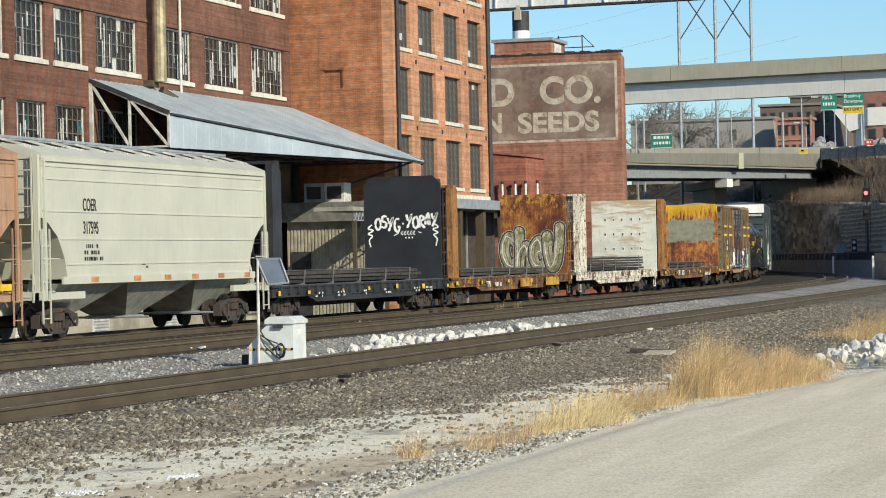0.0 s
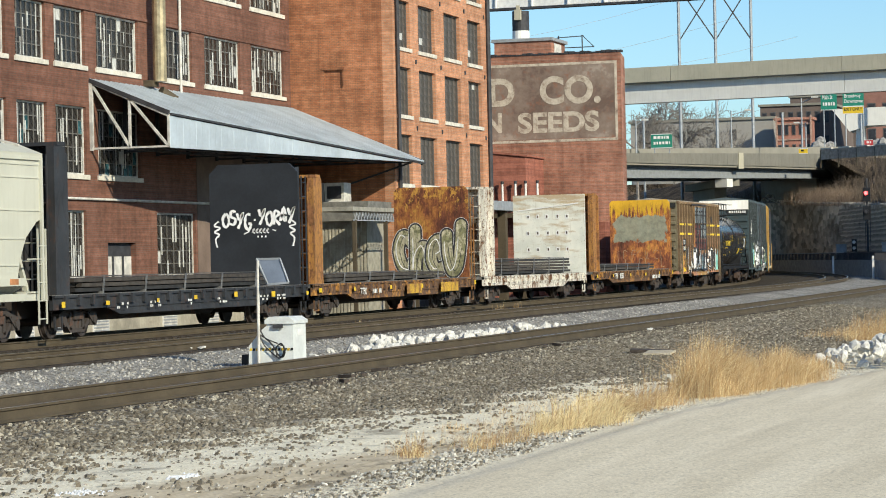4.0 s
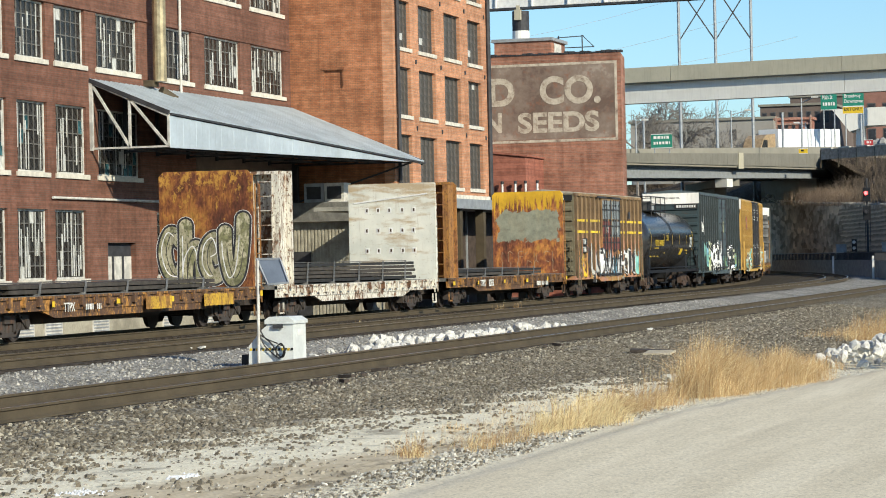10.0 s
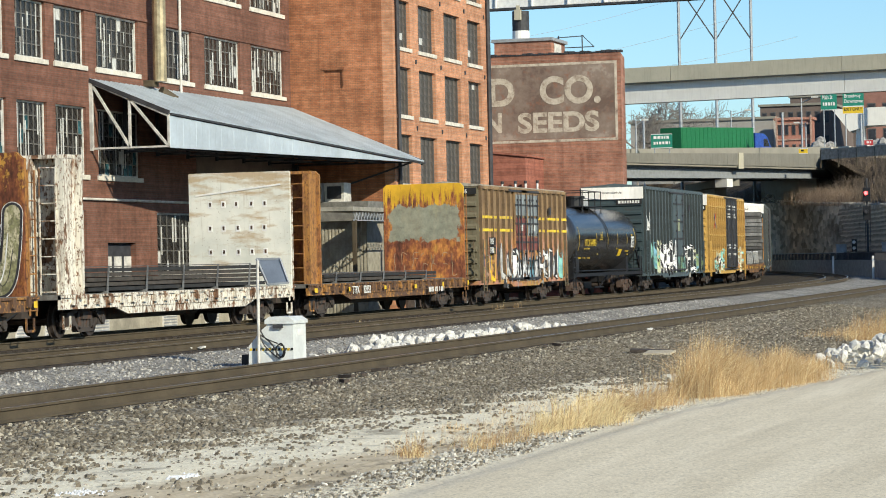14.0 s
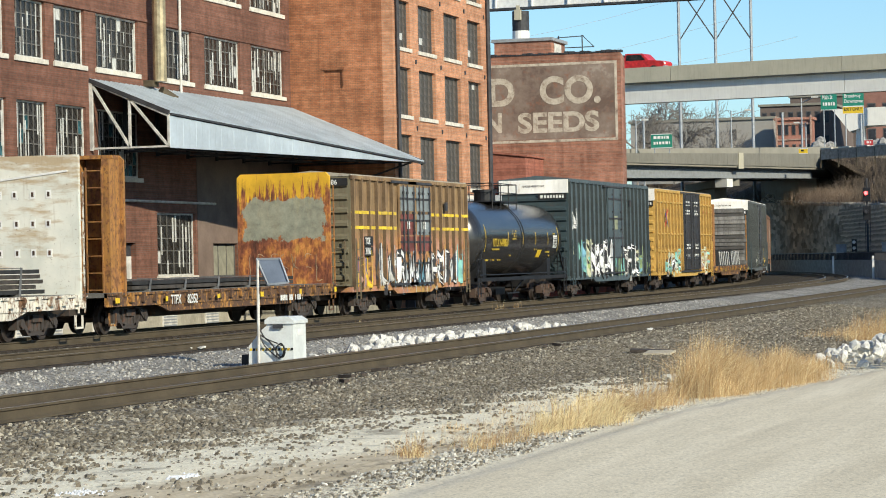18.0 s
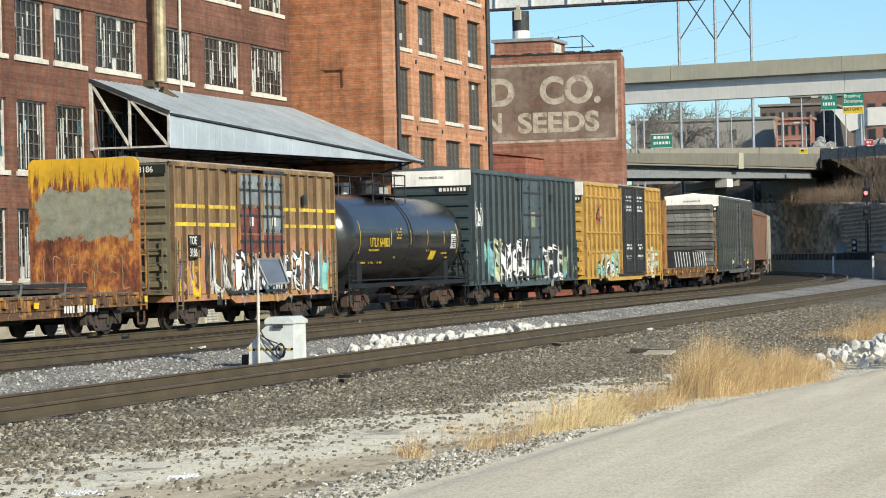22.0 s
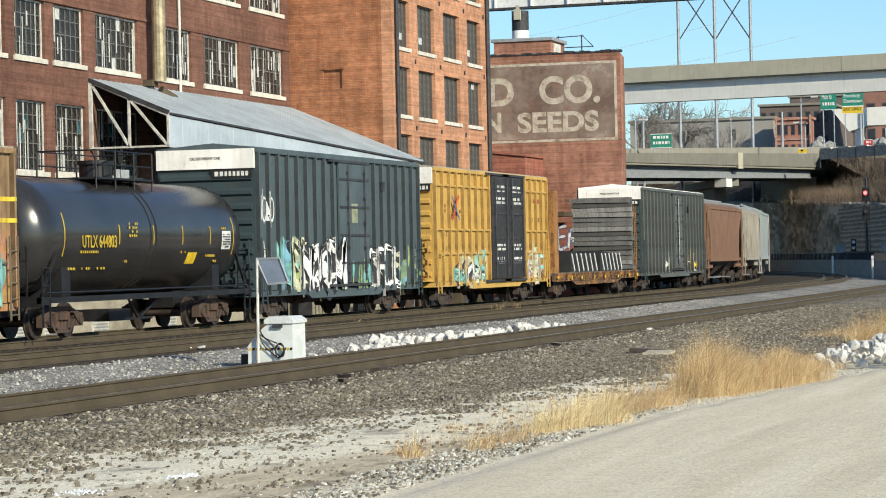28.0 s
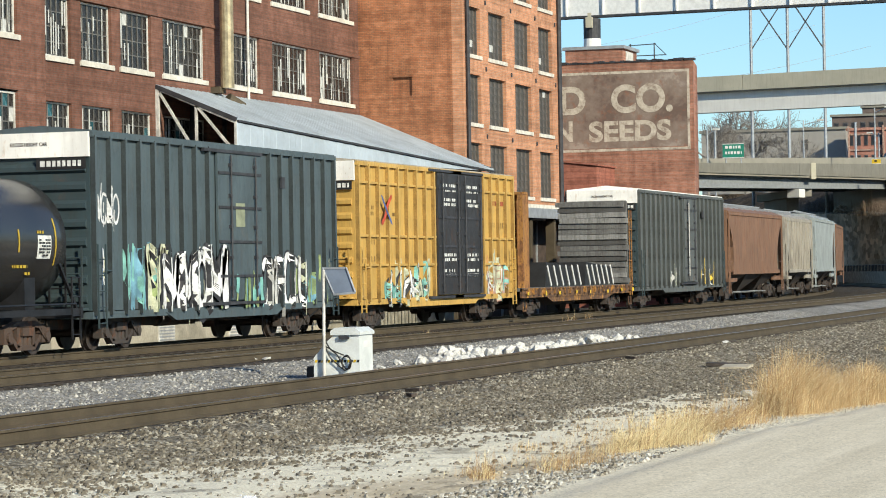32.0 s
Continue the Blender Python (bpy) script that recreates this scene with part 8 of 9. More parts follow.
def hopper_beige():
    c, h, r = hopper("cream covered hopper with stencilled reporting marks", -8.05, 7.1, BEIGE_HOPPER, plain("chute_grime", (0.36, 0.35, 0.30), 0.7, vary=0.2), 4.33)
    stencil(c, "COER", 0.42, BLACK_MARK, r + 0.008, -5.15, 3.05, 0.72)
    stencil(c, "317595", 0.42, BLACK_MARK, r + 0.008, -5.15, 2.5, 0.72)
    marks(c, "small_lettering", BLACK_MARK, r + 0.006, -5.1, -4.0, 1.85, 2.3, 3, 0.4)
    marks(c, "small_lettering", BLACK_MARK, r + 0.006, -1.6, -1.2, 1.65, 1.8, 2, 0.3)
    for y in (-4.6, -2.0, 0.0, 1.9, 3.8, 5.8):
        part("reflector", Mesh().box(r + 0.05, r + 0.056, y - 0.22, y + 0.22, 1.33, 1.46), ORANGE_MARK, c, "orange reflective tab")


def shed_tag():
    """Blue and white letters sprayed on the brick shed behind the train."""
    shed, put = bpy.data.objects["red_brick_shed"], on_front(77.0)
    tall_tag(shed, put, -7.86, -6.1, 2.2, 3.4, 51, 3, [SP_WHITE, flat_colour("spray_deep_blue", (0.08, 0.13, 0.34)), flat_colour("spray_deep_blue", (0.08, 0.13, 0.34))], "blue and white sprayed letters", 0.15, 0.24)
    tall_tag(shed, put, -7.8, -6.3, 1.3, 1.9, 52, 3, [SP_WHITE, SP_BLACK], "white sprayed tag with black outline", 0.3, 0.2)


def train():
    c, h, r = hopper("tan-brown dusty covered hopper", -24.6, -9.1, painted("hopper_tan", (0.40, 0.24, 0.15), 0.2, 0.3, 0.6, patch=0.64), TRUCK_DARK, 4.3)
    part("reflector", Mesh().box(r + 0.055, r + 0.06, h - 1.2, h - 0.6, 1.2, 1.35), YELLOW_MARK, c)
    hopper_beige()
    flat_black()
    flat_rust()
    flat_white()
    flat_yellow()
    box_brown()
    tank_car()
    box_blue()
    box_yellow()
    flat_wood()
    box_grey()
    hopper("rusty brown covered hopper", 180.2, 195.7, BROWN_HOPPER, TRUCK_DARK, 4.3, waist=True)
    hopper("short cream two-bay covered hopper", 197.0, 208.5, CREAM_HOPPER, TRUCK_DARK, 4.25, 2, 13)
    hopper("pale grey covered hopper", 209.7, 225.0, GREY_HOPPER, TRUCK_DARK, 4.4, waist=True)
    hopper("rust-brown covered hopper at the rear", 226.2, 241.2, BROWN_HOPPER, TRUCK_DARK, 4.3)


train()
shed_tag()



# ---- trackside cabinet with its solar panel ----
def hose(path, r, n=6):
    """One bent round cable along a path that lies in an upright plane facing y."""
    k = Mesh()
    for i, p in enumerate(path):
        t = (path[min(i + 1, len(path) - 1)] - path[max(i - 1, 0)]).normalized()
        u = Vector((0, 1, 0))
        w = t.cross(u).normalized()
        k.v += [tuple(p + (u * math.cos(j * 6.2832 / n) + w * math.sin(j * 6.2832 / n)) * r) for j in range(n)]
    for i in range(len(path) - 1):
        k.f += [(i * n + j, i * n + (j + 1) % n, (i + 1) * n + (j + 1) % n, (i + 1) * n + j) for j in range(n)]
    k.f += [tuple(range(n)), tuple(range(len(k.v) - n, len(k.v)))]
    k.m = [0] * len(k.f)
    return k


def trackside():
    pale = plain("cabinet_white", (0.66, 0.68, 0.66), 0.45, vary=0.1, scale=2)
    c = thing("trackside_cabinet", "pale steel trackside cabinet on a sloped base", "cabinet")
    y, g = -15.4, -0.32
    part("body", Mesh().box(9.72, 10.25, y, y + 0.75, g, 0.52), pale, c)
    part("lid", Mesh().prism([(9.68, 0.5), (10.28, 0.5), (10.28, 0.56), (10.16, 0.64), (9.78, 0.64), (9.68, 0.58)], "y", y - 0.04, y + 0.79), pale, c)
    part("sloped_base", Mesh().prism([(9.32, g), (9.72, g), (9.72, 0.48), (9.62, 0.4), (9.33, 0.08)], "y", y, y + 0.7), pale, c)
    part("handle", Mesh().box(9.86, 10.06, y - 0.07, y - 0.03, 0.42, 0.49), STEEL_DARK, c)
    part("sticker", Mesh().box(10.25, 10.256, y + 0.25, y + 0.6, 0.26, 0.38), WHITE, c)
    for i in range(14):
        a = 9.34 + i * 0.065
        part("hazard_stripe", Mesh().prism([(a, -0.02), (a + 0.05, -0.02), (a + 0.065, 0.03), (a + 0.015, 0.03)], "y", y - 0.006, y), BLACK_MARK if i % 2 else YELLOW_MARK, c)
    pts = smooth_line([(9.58, 0.4), (9.68, 0.24), (9.82, 0.12), (9.96, -0.1), (10.06, -0.14), (10.1, 0.0), (10.02, 0.12), (9.92, 0.02), (9.96, -0.16), (10.06, -0.1), (10.08, 0.06), (9.98, 0.1)], 5)
    for path, r in ((pts, 0.014), (smooth_line([(9.57, 0.3), (9.75, 0.2), (9.95, 0.12)], 5), 0.012), (smooth_line([(9.56, 0.36), (9.66, 0.1), (9.85, -0.08), (9.95, -0.15)], 5), 0.012)):
        part("cable", hose([Vector((a, y - 0.05 - 0.0006 * i, b)) for i, (a, b) in enumerate(path)], r), STEEL_BLACK, c)
    s = thing("solar_panel", "small solar panel on a white pole", "solar panel")
    part("pole", Mesh().tube((9.56, y - 0.08, -0.35), (9.58, y - 0.08, 1.74), 0.03, 10), WHITE_DIRTY, s)
    y -= 0.12
    corner = [Vector(q) for q in ((9.53, y + 0.12, 1.77), (10.01, y + 0.12, 1.77), (10.27, y - 0.12, 1.3), (9.84, y - 0.12, 1.27))]
    back = Vector((0.1, 0.9, -0.3)).normalized() * 0.035
    k = Mesh()
    k.v = [tuple(q) for q in corner] + [tuple(q + back) for q in corner]
    k.f, k.m = [(0, 1, 2, 3), (7, 6, 5, 4), (0, 4, 5, 1), (1, 5, 6, 2), (2, 6, 7, 3), (3, 7, 4, 0)], [0] * 6
    part("panel", k, plain("solar_blue", (0.17, 0.20, 0.25), 0.3, 0.0, vary=0.1, spec=0.6), s)
    k = Mesh()
    for a, b in zip(corner, corner[1:] + corner[:1]):
        k.bar(a - back * 0.2, b - back * 0.2, 0.03, 0.04)
    part("panel_frame", k, STEEL_GREY, s)
    part("bracket", Mesh().bar((9.58, y + 0.05, 1.6), (9.8, y + 0.06, 1.52), 0.05), STEEL_DARK, s)
    x, y = 9.4, -15.0
    b = thing("battery_case", "black battery case beside the cabinet", "box")
    part("case", Mesh().box(x - 0.3, x - 0.12, y - 0.2, y + 0.1, -0.35, -0.1), STEEL_BLACK, b)


trackside()


# ---- rocks, ballast stones, debris ----
def rock_data(seed, tone):
    g = random.Random(seed)
    bm = bmesh.new()
    bmesh.ops.create_icosphere(bm, subdivisions=1, radius=1)
    for v in bm.verts:
        v.co *= g.uniform(0.72, 1.15)
        v.co.z *= 0.75
    me = bpy.data.meshes.new("rock")
    bm.to_mesh(me)
    bm.free()
    me.materials.append(tone)
    return me


CHALK = plain("limestone", (0.62, 0.60, 0.55), 0.9, vary=0.2, scale=4)


def rocks():
    kinds = [rock_data(i, CHALK) for i in range(6)]
    p = thing("rock_pile", "row of white limestone rocks between the tracks", "rock pile", "rock piles")
    g = random.Random(17)
    for i in range(190):
        f = g.random()
        x, y = 9.1 + 1.25 * f + g.uniform(-0.55, 0.75), -8.4 + f * 11.8
        r = g.uniform(0.07, 0.19) * (1 - 0.2 * f)
        z = hump(x, y) + r * 0.4 + (g.uniform(0, 0.14) if 0.1 < f < 0.85 else 0)
        o = part("rock", kinds[i % 6], None, p)
        o.matrix_basis = Matrix.LocRotScale((x, y, z), Euler((g.uniform(0, 6), g.uniform(0, 0.6), g.uniform(0, 6))), (r, r * g.uniform(0.8, 1.3), r))
    p = thing("rock_pile", "heap of broken pale limestone beside the road", "rock pile", "rock piles")
    for i in range(280):
        x, y = 21.6 + g.uniform(-0.9, 1.3), -16.2 + g.uniform(-2.8, 5.5)
        far = abs(x - 21.9) / 1.6
        r = g.uniform(0.05, 0.13)
        z = hump(x, y) + r * 0.5 + max(0, 0.45 * (1 - far)) * g.random()
        o = part("rock", kinds[i % 6], None, p)
        o.matrix_basis = Matrix.LocRotScale((x, y, z), Euler((g.uniform(0, 6), g.uniform(0, 0.6), g.uniform(0, 6))), (r, r * g.uniform(0.8, 1.3), r))
    for i, (x, y, r) in enumerate(((5.4, -10.7, 0.16), (5.65, -9.8, 0.2), (6.0, -9.5, 0.12), (13.95, 0.6, 0.09), (19.6, -24.5, 0.2), (19.9, -22.6, 0.22), (20.2, -21.4, 0.18), (9.1, -11.0, 0.12))):
        o = solid("loose_rock", kinds[i % 6], None, "loose pale limestone rock on the ballast", "rock", "loose rocks")
        o.matrix_basis = Matrix.LocRotScale((x, y, hump(x, y) + r * 0.5), Euler((0.15, 0.1, i * 2)), (r * 0.9, r * 1.4, r * 0.55))


rocks()


def scatter(name, label, count, region, size, tones, seed, lift=0.0, weight=None):
    """Loose stones too many to count, as one mesh of small faceted lumps."""
    g = random.Random(seed)
    shapes = []
    for i in range(8):
        q = [Vector((g.uniform(-1, 1), g.uniform(-1, 1), g.uniform(-0.2, 1))).normalized() * g.uniform(0.7, 1.1) for _ in range(4)]
        base = [(math.cos(a + g.uniform(-0.3, 0.3)), math.sin(a + g.uniform(-0.3, 0.3)), -0.5) for a in (0, 1.57, 3.14, 4.71)]
        top = [(0.55 * math.cos(a + 0.6) + g.uniform(-0.2, 0.2), 0.55 * math.sin(a + 0.6) + g.uniform(-0.2, 0.2), g.uniform(0.15, 0.5)) for a in (0, 1.57, 3.14, 4.71)]
        shapes.append(base + top)
    faces = [(4, 5, 6, 7), (0, 1, 5, 4), (1, 2, 6, 5), (2, 3, 7, 6), (3, 0, 4, 7)]
    k = Mesh()
    x0, x1, y0, y1 = region
    for i in range(count):
        x, y = g.uniform(x0, x1), y0 + (y1 - y0) * g.random() ** 1.35
        if weight and g.random() > weight(x, y):
            continue
        s = size * (0.4 + 1.3 * g.random() ** 2.0)
        a = g.uniform(0, 6.28)
        ca, sa = math.cos(a) * s, math.sin(a) * s
        z = hump(x, y) + lift + s * 0.25
        n = len(k.v)
        m = g.randrange(len(tones))
        for u, v, w in g.choice(shapes):
            k.v.append((x + u * ca - v * sa, y + u * sa + v * ca, z + w * s))
        for f in faces:
            k.f.append(tuple(n + j for j in f))
            k.m.append(m)
    tagged(new(name, k.data(name, tones, fix=False)), label, "gravel", kind="stuff")


STONE = [plain("stone_a", (0.11, 0.094, 0.07), 0.9), plain("stone_b", (0.20, 0.175, 0.135), 0.9), plain("stone_c", (0.29, 0.262, 0.21), 0.9), plain("stone_d", (0.15, 0.125, 0.092), 0.9), plain("stone_e", (0.40, 0.365, 0.29), 0.9)]
PALE = [plain("pale_a", (0.48, 0.46, 0.41), 0.9), plain("pale_b", (0.58, 0.56, 0.5), 0.9), plain("pale_c", (0.38, 0.35, 0.3), 0.9), STONE[1]]
CLEAN = [plain("clean_a", (0.33, 0.315, 0.285), 0.9), plain("clean_b", (0.22, 0.21, 0.19), 0.9), plain("clean_c", (0.45, 0.43, 0.39), 0.9)]


def clod_weight(x, y):
    """Dense against the ballast, thinning out over the limestone, in drifts."""
    d = x - (15.4 + min(1.95, 0.16 * (y + 39)) + max(0, 0.3 * (y + 25)))
    return max(0.08, 0.85 - 0.33 * d) * (0.18 + 1.5 * max(0, noise.noise((x * 1.3, y * 0.8, 5)) + 0.18))


def bed_edge(x, y):
    return x < 15.5 + min(1.95, 0.16 * (y + 39)) + max(0, 0.3 * (y + 25)) + 0.45 * noise.noise((x * 0.9, y * 0.9, 1))


scatter("ballast_stones", "loose brownish ballast stones beside the near track", 70000, (13.75, 20.2, -45, 30), 0.029, [STONE[0], STONE[1], STONE[3], STONE[1], STONE[3], STONE[0], STONE[2], STONE[4]], 1, weight=bed_edge)
scatter("ballast_stones", "clean grey ballast stones between the tracks", 16000, (6.6, 11.7, -30, 45), 0.03, CLEAN, 2)
scatter("limestone_chips", "pale crushed limestone chips", 5000, (15.5, 20.8, -46, -5), 0.014, PALE, 3)
scatter("dark_clods", "dark clods of earth and cinders on the limestone", 90000, (15.0, 19.8, -46, -8), 0.029, [STONE[3], STONE[1], STONE[1], STONE[2]], 4, weight=clod_weight)
scatter("road_edge_gravel", "loose pale gravel along the road's edge", 5000, (19.95, 20.75, -46, -30), 0.024, PALE[:3] + [STONE[1], STONE[2]], 5)
scatter("road_grit", "sparse grit on the dusty road", 3200, (21.0, 28, -50, -5), 0.012, [STONE[0], PALE[1], STONE[1]], 6)


def debris():
    def lump(label, x, y, sx, sy, sz, rz, material, name="timber_scrap", cat="debris"):
        k = Mesh().box(-sx / 2, sx / 2, -sy / 2, sy / 2, 0, sz)
        return solid(name, k, material, label, cat, "trackside debris", at=pose(x, y, hump(x, y) + 0.02, rnd.uniform(-4, 4), rnd.uniform(-4, 4), rz))

    board = plain("board_pale", (0.5, 0.44, 0.33), 0.9, vary=0.2)
    lump("pale splintered board lying on the gravel", 16.75, -11.8, 0.55, 0.9, 0.05, 4, board, "board", "board")
    lump("dark board lying on the gravel", 16.3, -10.6, 0.8, 0.5, 0.06, 10, TIE_WOOD, "board", "board")
    for x, y, r in ((14.3, -23.4, 20), (14.2, -24.0, 70), (14.5, -26.3, 120), (14.7, -25.6, 40), (14.1, -10.7, 15), (14.25, -10.2, 60), (14.0, -21.6, 95)):
        lump("broken dark piece of old tie", x, y, 0.08, rnd.uniform(0.15, 0.3), 0.05, r, TIE_WOOD)
    snow = plain("snow_patch", (0.62, 0.63, 0.64), 0.7, vary=0.08)
    for x, y, a, b in ((18.15, -43.0, 0.24, 0.3), (18.4, -41.35, 0.1, 0.25)):
        # what is left of the snow: a ragged drift of thin crusts
        k = Mesh()
        for _ in range(50):
            u, v, r = rnd.gauss(0, a * 0.5), rnd.gauss(0, b * 0.5), rnd.uniform(0.015, 0.05)
            q = [(u + r * math.cos(t) * rnd.uniform(0.6, 1.3), v + r * math.sin(t) * rnd.uniform(0.6, 1.3)) for t in np.linspace(0, 5.4, 7)]
            n = len(k.v)
            k.v += [(c, e, -0.02) for c, e in q] + [(u, v, rnd.uniform(0.004, 0.014))]
            k.f += [(n + i, n + (i + 1) % 7, n + 7) for i in range(7)]
            k.m += [0] * 7
        solid("snow_patch", k, snow, "thin leftover patch of old snow", "snow", "snow patches", at=pose(x, y, hump(x, y) + 0.012))


debris()


# ---- dry grass ----
STRAW = [plain("straw_gold", (0.50, 0.345, 0.175), 0.8, vary=0.25, scale=2), plain("straw_pale", (0.74, 0.61, 0.35), 0.8, vary=0.2, scale=2), plain("straw_rust", (0.36, 0.22, 0.10), 0.8, vary=0.25, scale=2), plain("straw_dark", (0.16, 0.10, 0.055), 0.9, vary=0.25, scale=2)]


def blades(k, g, x, y, h, lean, thick, m):
    """One thin blade of three bent lengths, rooted in the ground."""
    z = hump(x, y) - 0.02
    a = g.gauss(0.3, 1.5)
    dx, dy = math.cos(a) * lean * h, math.sin(a) * lean * h
    w = thick * g.uniform(0.6, 1.5)
    sx, sy = 0.95 * w, 0.3 * w
    old = (x, y, z)
    for t, q in ((0.4, 0.9), (0.75, 0.6), (1.0, 0.15)):
        p = (x + dx * t * t, y + dy * t * t, z + h * (t - 0.25 * lean * t * t))
        k.quad((old[0] - sx, old[1] - sy, old[2]), (old[0] + sx, old[1] + sy, old[2]), (p[0] + sx * q, p[1] + sy * q, p[2]), (p[0] - sx * q, p[1] - sy * q, p[2]), m=m)
        old = p


def grass(label, spots, n, height, mixw, seed, thick=0.006, bend=0.35):
    """Tufts: each spot is x, y, spread, share of the height."""
    g = random.Random(seed)
    k = Mesh()
    for i in range(n):
        cx, cy, sp, hs = g.choice(spots)
        x, y = cx + g.gauss(0, sp * 0.5), cy + g.gauss(0, sp)
        blades(k, g, x, y, height * hs * (0.25 + 0.85 * g.random() ** 1.6), abs(g.gauss(0.05, bend)), thick, g.choices((0, 1, 2, 3), mixw)[0])
    tagged(new("dry_grass", k.data("dry_grass", STRAW, fix=False)), label, "grass", "dry grass clumps", "stuff")


def tall_clump():
    """The golden clump along the road's edge: feathery, leaning, tallest in its near half."""
    g = random.Random(1)
    k = Mesh()
    for i in range(15000):
        t = min(1.04, max(-0.05, g.betavariate(1.15, 1.35)))
        x, y = 20.5 + 0.95 * t + g.gauss(-0.05, 0.2), -27.9 + 5.6 * t + g.gauss(0, 0.35)
        drift = 0.78 + 0.75 * noise.noise((x * 2.6, y * 1.1, 7))
        h = (0.98 - 0.42 * t * t) * drift * (0.15 + 0.85 * g.random() ** 1.3)
        blades(k, g, x, y, h, abs(g.gauss(0.15, 0.62)), 0.0013, g.choices((0, 1, 2, 3), (6, 1.6, 4, 1.2 if h < 0.35 else 0.2))[0])
    tagged(new("dry_grass", k.data("dry_grass", STRAW, fix=False)), "tall golden dry grass clump beside the road", "grass", "dry grass clumps", "stuff")


tall_clump()
grass("pale straw-coloured grass tufts", [(20.3, -34.3, 0.22, 0.9), (20.42, -33.6, 0.26, 1.0), (20.5, -33.0, 0.25, 0.9), (20.2, -34.8, 0.18, 0.6)], 2100, 0.5, (2, 7, 1, 0.3), 2, 0.0019, 0.9)
grass("golden low grass beside the tall clump", [(20.3, -31.9, 0.26, 0.9), (20.35, -31.2, 0.3, 1.0), (20.42, -30.4, 0.3, 0.8), (20.5, -29.4, 0.3, 0.75), (19.9, -30.4, 0.4, 0.5)], 1900, 0.5, (4, 2, 4, 1.0), 8, 0.0016, 0.9)
grass("thin brown grass along the road edge", [(19.83, -38.75, 0.12, 0.9), (19.7, -38.5, 0.2, 0.6), (20.2, -37.6, 0.2, 0.8), (20.22, -36.4, 0.22, 0.8), (20.1, -37.0, 0.3, 0.6), (19.2, -34.8, 0.3, 0.4), (19.2, -31.9, 0.6, 0.4), (18.95, -30.0, 0.6, 0.4), (20.2, -35.6, 0.3, 0.6), (19.6, -36.5, 0.5, 0.4), (19.5, -33.5, 0.5, 0.5)], 2000, 0.36, (3, 2, 4, 1.2), 3, 0.0013, 0.8)
grass("rusty grass behind the limestone heap", [(19.9, -5.0, 0.5, 0.8), (20.1, -3.0, 0.6, 1.0), (20.3, -1.0, 0.8, 1.0), (20.9, -18.6, 0.5, 0.4), (20.8, -20.0, 0.5, 0.5), (19.0, -2.0, 0.9, 0.35)], 2600, 0.75, (3, 1.5, 5, 0.8), 4, 0.002, 0.6)
grass("sparse weeds between the rails", [(2.3, 29.5, 0.2, 1.0), (2.5, 31.0, 0.2, 0.8), (2.4, 12.5, 0.2, 0.6)], 70, 0.5, (3, 3, 3, 1), 5, 0.003)


# ---- road traffic ----
TYRE = plain("tyre", (0.02, 0.02, 0.02), 0.8)


def wheel_data(r, w):
    return Mesh().lathe([(-w / 2, r * 0.3), (-w / 2, r * 0.95), (-w / 2 + 0.03, r), (w / 2 - 0.03, r), (w / 2, r * 0.95), (w / 2, r * 0.3)], "x", 16).data("wheel", TYRE)


def put_wheels(v, ys, r, half):
    me = wheel_data(r, 0.25)
    for y in ys:
        for x in (-half, half):
            part("wheel", me, None, v, at=pose(x, y, r))


def pickup(label, paint, trailer=False):
    """A pickup truck that points along +y."""
    v = thing("pickup_truck", label, "pickup truck", "road traffic")
    side = [(-2.7, 0.5), (2.7, 0.5), (2.75, 0.95), (2.6, 1.15), (1.35, 1.25), (0.75, 1.85), (-0.75, 1.88), (-0.95, 1.2), (-2.7, 1.2)]
    part("body", Mesh().prism(side, "x", -0.95, 0.95), paint, v)
    part("side_window", Mesh().prism([(1.05, 1.27), (0.65, 1.75), (-0.65, 1.77), (-0.75, 1.27)], "x", -0.956, 0.956), PANE, v)
    part("bumper", Mesh().box(-0.95, 0.95, 2.7, 2.85, 0.5, 0.75), STEEL_GREY, v)
    part("headlight", Mesh().box(0.6, 0.9, 2.7, 2.78, 0.85, 1.05), WHITE, v)
    put_wheels(v, (-1.75, 1.8), 0.4, 0.88)
    if trailer:
        part("flatbed", Mesh().box(-0.95, 0.95, -5.6, -2.72, 0.6, 1.0), STEEL_DARK, v)
        part("headboard", Mesh().box(-0.85, 0.85, -1.1, -1.02, 1.21, 1.8), STEEL_DARK, v)
    return v


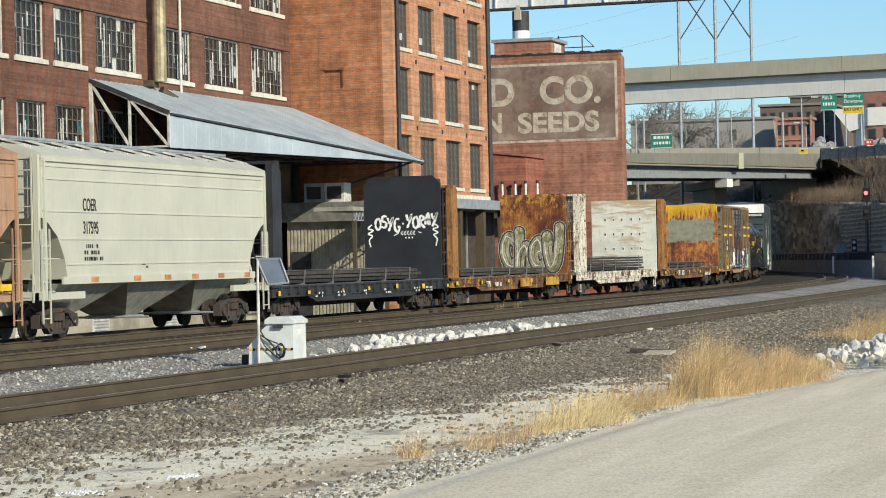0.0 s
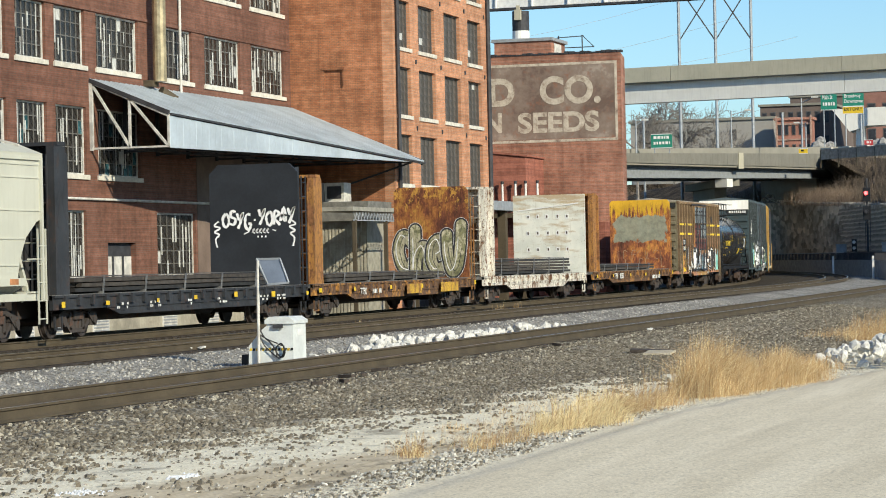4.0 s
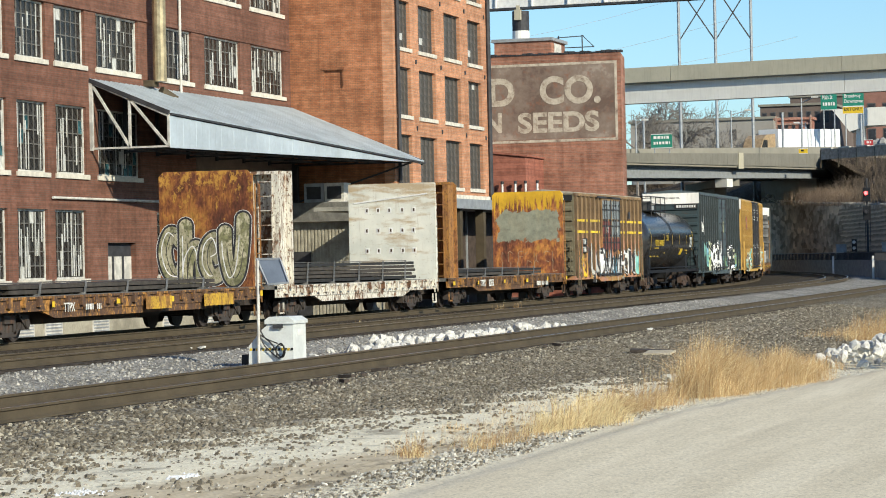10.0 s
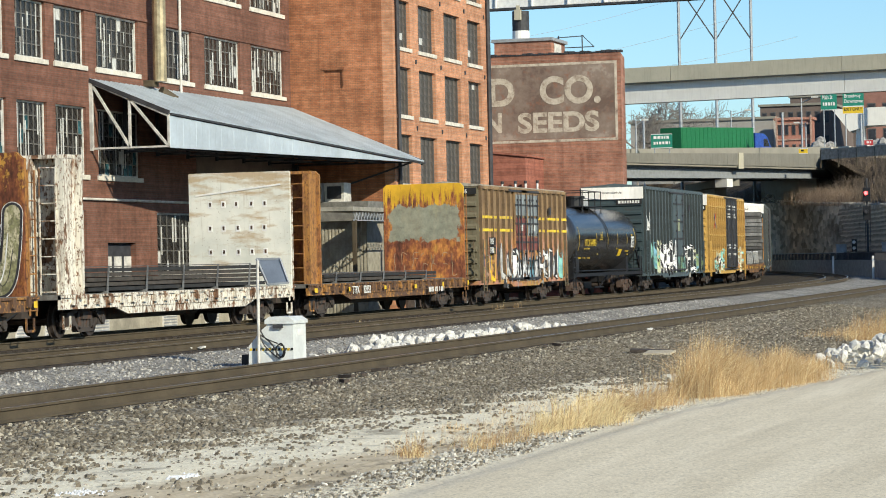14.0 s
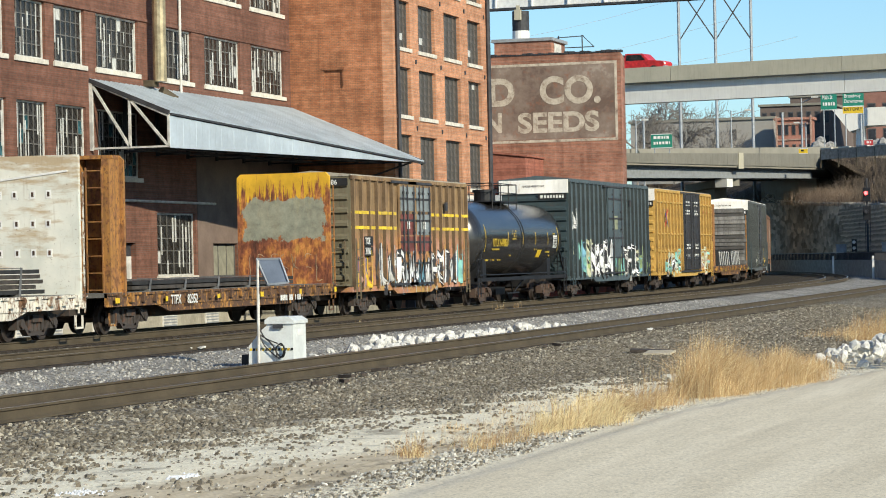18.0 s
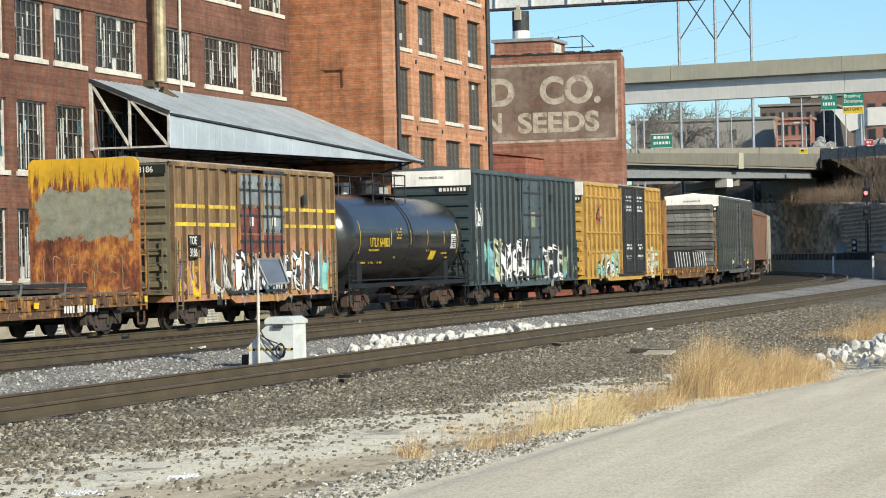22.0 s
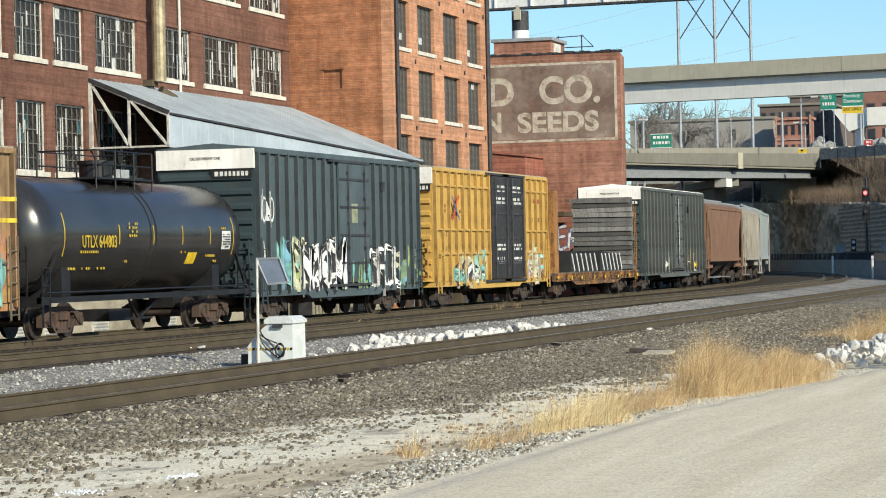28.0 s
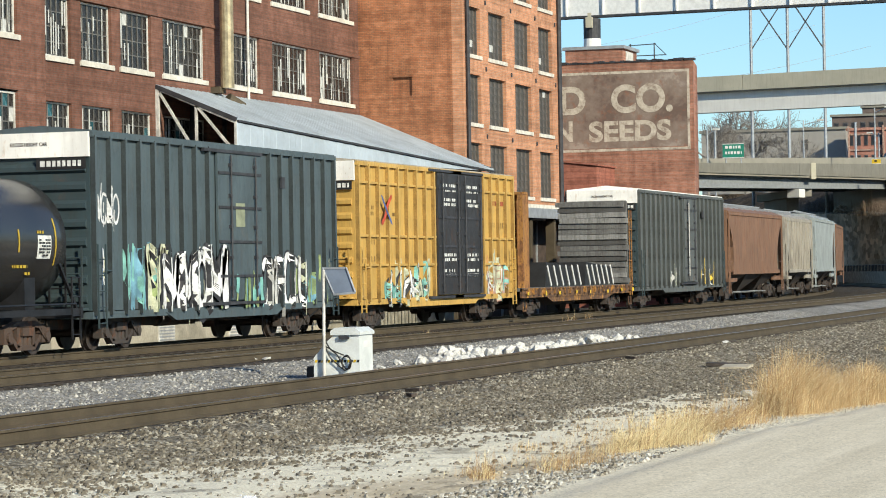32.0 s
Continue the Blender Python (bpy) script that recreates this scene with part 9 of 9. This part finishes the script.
def lorry(label, box, cab, length=14.0, swoosh=None, nose=1.0):
    v = thing("semi_truck", label, "truck", "road traffic")
    part("trailer_box", Mesh().box(-1.25, 1.25, -length, 0.0, 1.15, 4.05), box, v)
    k = Mesh()
    for i in range(18):
        y = -length + 0.3 + i * (length - 0.6) / 17
        k.box(1.25, 1.28, y - 0.04, y + 0.04, 1.2, 4.0).box(-1.28, -1.25, y - 0.04, y + 0.04, 1.2, 4.0)
    part("trailer_rib", k, box, v)
    part("cab", Mesh().prism([(0.2 + (a - 0.2) * nose, z) for a, z in ((0.5, 0.7), (5.4, 0.7), (5.5, 1.6), (3.9, 1.95), (3.2, 3.0), (2.4, 3.4), (0.5, 3.5))], "x", -1.15, 1.15), cab, v)
    part("cab_window", Mesh().prism([(0.2 + (a - 0.2) * nose, z) for a, z in ((3.6, 2.0), (3.1, 2.85), (2.3, 2.85), (2.3, 2.0))], "x", -1.156, 1.156), PANE, v)
    part("chassis", Mesh().box(-0.5, 0.5, -length, 4.8 * nose, 0.8, 1.1), STEEL_DARK, v)
    if swoosh:
        part("swoosh", Mesh().prism([(-length + 5, 1.3), (-length + 3.0, 2.3), (-length + 0.2, 3.1), (-length + 0.2, 1.3)], "x", -1.285, 1.285), swoosh, v)
    put_wheels(v, (-length + 1.2, -length + 2.5, 1.2 * nose, 2.4 * nose, 4.6 * nose), 0.5, 1.05)
    return v


BOX_WHITE = plain("trailer_white", (0.8, 0.8, 0.8), 0.4, vary=0.05)
BOX_GREEN = plain("trailer_green", (0.015, 0.14, 0.05), 0.4, vary=0.1)
def sedan(label, paint):
    v = thing("sedan_car", label, "car", "road traffic")
    part("body", Mesh().prism([(-2.3, 0.35), (2.3, 0.35), (2.35, 0.7), (1.3, 0.92), (0.6, 1.38), (-0.9, 1.42), (-1.7, 0.98), (-2.35, 0.9)], "x", -0.88, 0.88), paint, v)
    part("side_window", Mesh().prism([(1.0, 0.95), (0.5, 1.3), (-0.85, 1.33), (-1.35, 0.97)], "x", -0.886, 0.886), PANE, v)
    put_wheels(v, (-1.4, 1.45), 0.33, 0.8)
    return v


CAR_WHITE = plain("car_white", (0.75, 0.75, 0.74), 0.3, vary=0.05)
TRAFFIC = [
    (pickup("dark grey pickup truck driving on the high overpass", plain("paint_dark", (0.05, 0.055, 0.06), 0.3)), "up", 1, 1.5, 11.1, 19.3),
    (pickup("red pickup truck with a dark flatbed trailer", plain("paint_red", (0.6, 0.03, 0.03), 0.3), True), "up", 1, 18.8, 16.2, 19.0),
    (sedan("dark sedan on the high overpass", plain("paint_black", (0.03, 0.035, 0.04), 0.25)), "up", 1, 20.5, 20.4, 19.0),
    (pickup("white pickup truck on the low overpass", CAR_WHITE), "low", 1, 0.5, 59.8, 18.7),
    (sedan("white sedan on the low overpass", CAR_WHITE), "low", 1, 0.0, 63.7, 18.7),
    (sedan("silver sedan on the low overpass", plain("car_silver", (0.4, 0.41, 0.42), 0.3, 0.3)), "low", 1, 21.5, 54.3, 21.5),
    (lorry("white trailer truck with a tan cab", BOX_WHITE, plain("cab_tan", (0.4, 0.28, 0.16), 0.4), 14.6), "low", -1, 10.0, 58.4, 26.0),
    (lorry("green container truck with a blue cab", BOX_GREEN, plain("cab_blue", (0.03, 0.08, 0.35), 0.4), 15.0), "low", 1, 14.0, 47.6, 22.0),
    (lorry("white box truck with a green swoosh", BOX_WHITE, WHITE, 7.9, BOX_GREEN, 0.5), "low", -1, 21.5, 30.8, 26.0),
    (lorry("white semi trailer truck with a white cab", BOX_WHITE, WHITE, 15.0), "low", 1, 29.5, 49.0, 22.0),
]


def traffic_rows(road, sense, t0, q0, speed):
    """Rows along a bridge: the vehicle waits far off, drives past, and waits beyond."""
    o, d = (UP_O, UP_D) if road == "up" else (LOW_O, LOW_D)
    off = -2.5 if road == "up" else (-15.0 if sense > 0 else -18.0)
    lo, hi = (-170, 180) if road == "up" else (-180, 125)
    turn = math.degrees(math.atan2(-d[0] * sense, d[1] * sense))
    rows = []
    t = 0.0
    while t < 32.01:
        q = min(hi, max(lo, q0 + sense * speed * (t - t0)))
        z = 17.004 if road == "up" else 9.96 + 0.0264 * q
        rows.append((t, pose(*along(o, d, q, off), z, 1.51 * sense if road == "low" else 0, 0, turn)))
        t += 0.25
    return rows



SPEED = 3.7182


def gone(t):
    """Metres that the train has rolled by t."""
    return SPEED * t + 0.0002 * t * t


def motions():
    times = [0.0, 1 / 30] + [0.5 * i for i in range(1, 64)] + [32.0 - 1 / 30, 32.0]
    spin = [0.0, 1 / 30] + [0.15 * i for i in range(1, 213)] + [32.0 - 1 / 30, 32.0]
    for c, mid, half, sets in TRAIN:
        rows = []
        for t in times:
            s = mid - gone(t)
            a, b = on_line(max(-58, s - half)), on_line(max(-58, s) + half)
            if s - half < -58:
                a = (0.0, s - half, 0.0)
                b = (0.0, s + half, 0.0)
            rows.append((t, pose((a[0] + b[0]) / 2, (a[1] + b[1]) / 2, 0, rz=math.degrees(math.atan2(a[0] - b[0], b[1] - a[1])))))
        walk(c, rows)
        for w, d in sets:
            walk(w, [(t, pose(0, d, 0.42, rx=math.degrees(gone(t) / 0.42))) for t in spin])
    for v, road, sense, t0, q0, speed in TRAFFIC:
        walk(v, traffic_rows(road, sense, t0, q0, speed))


motions()
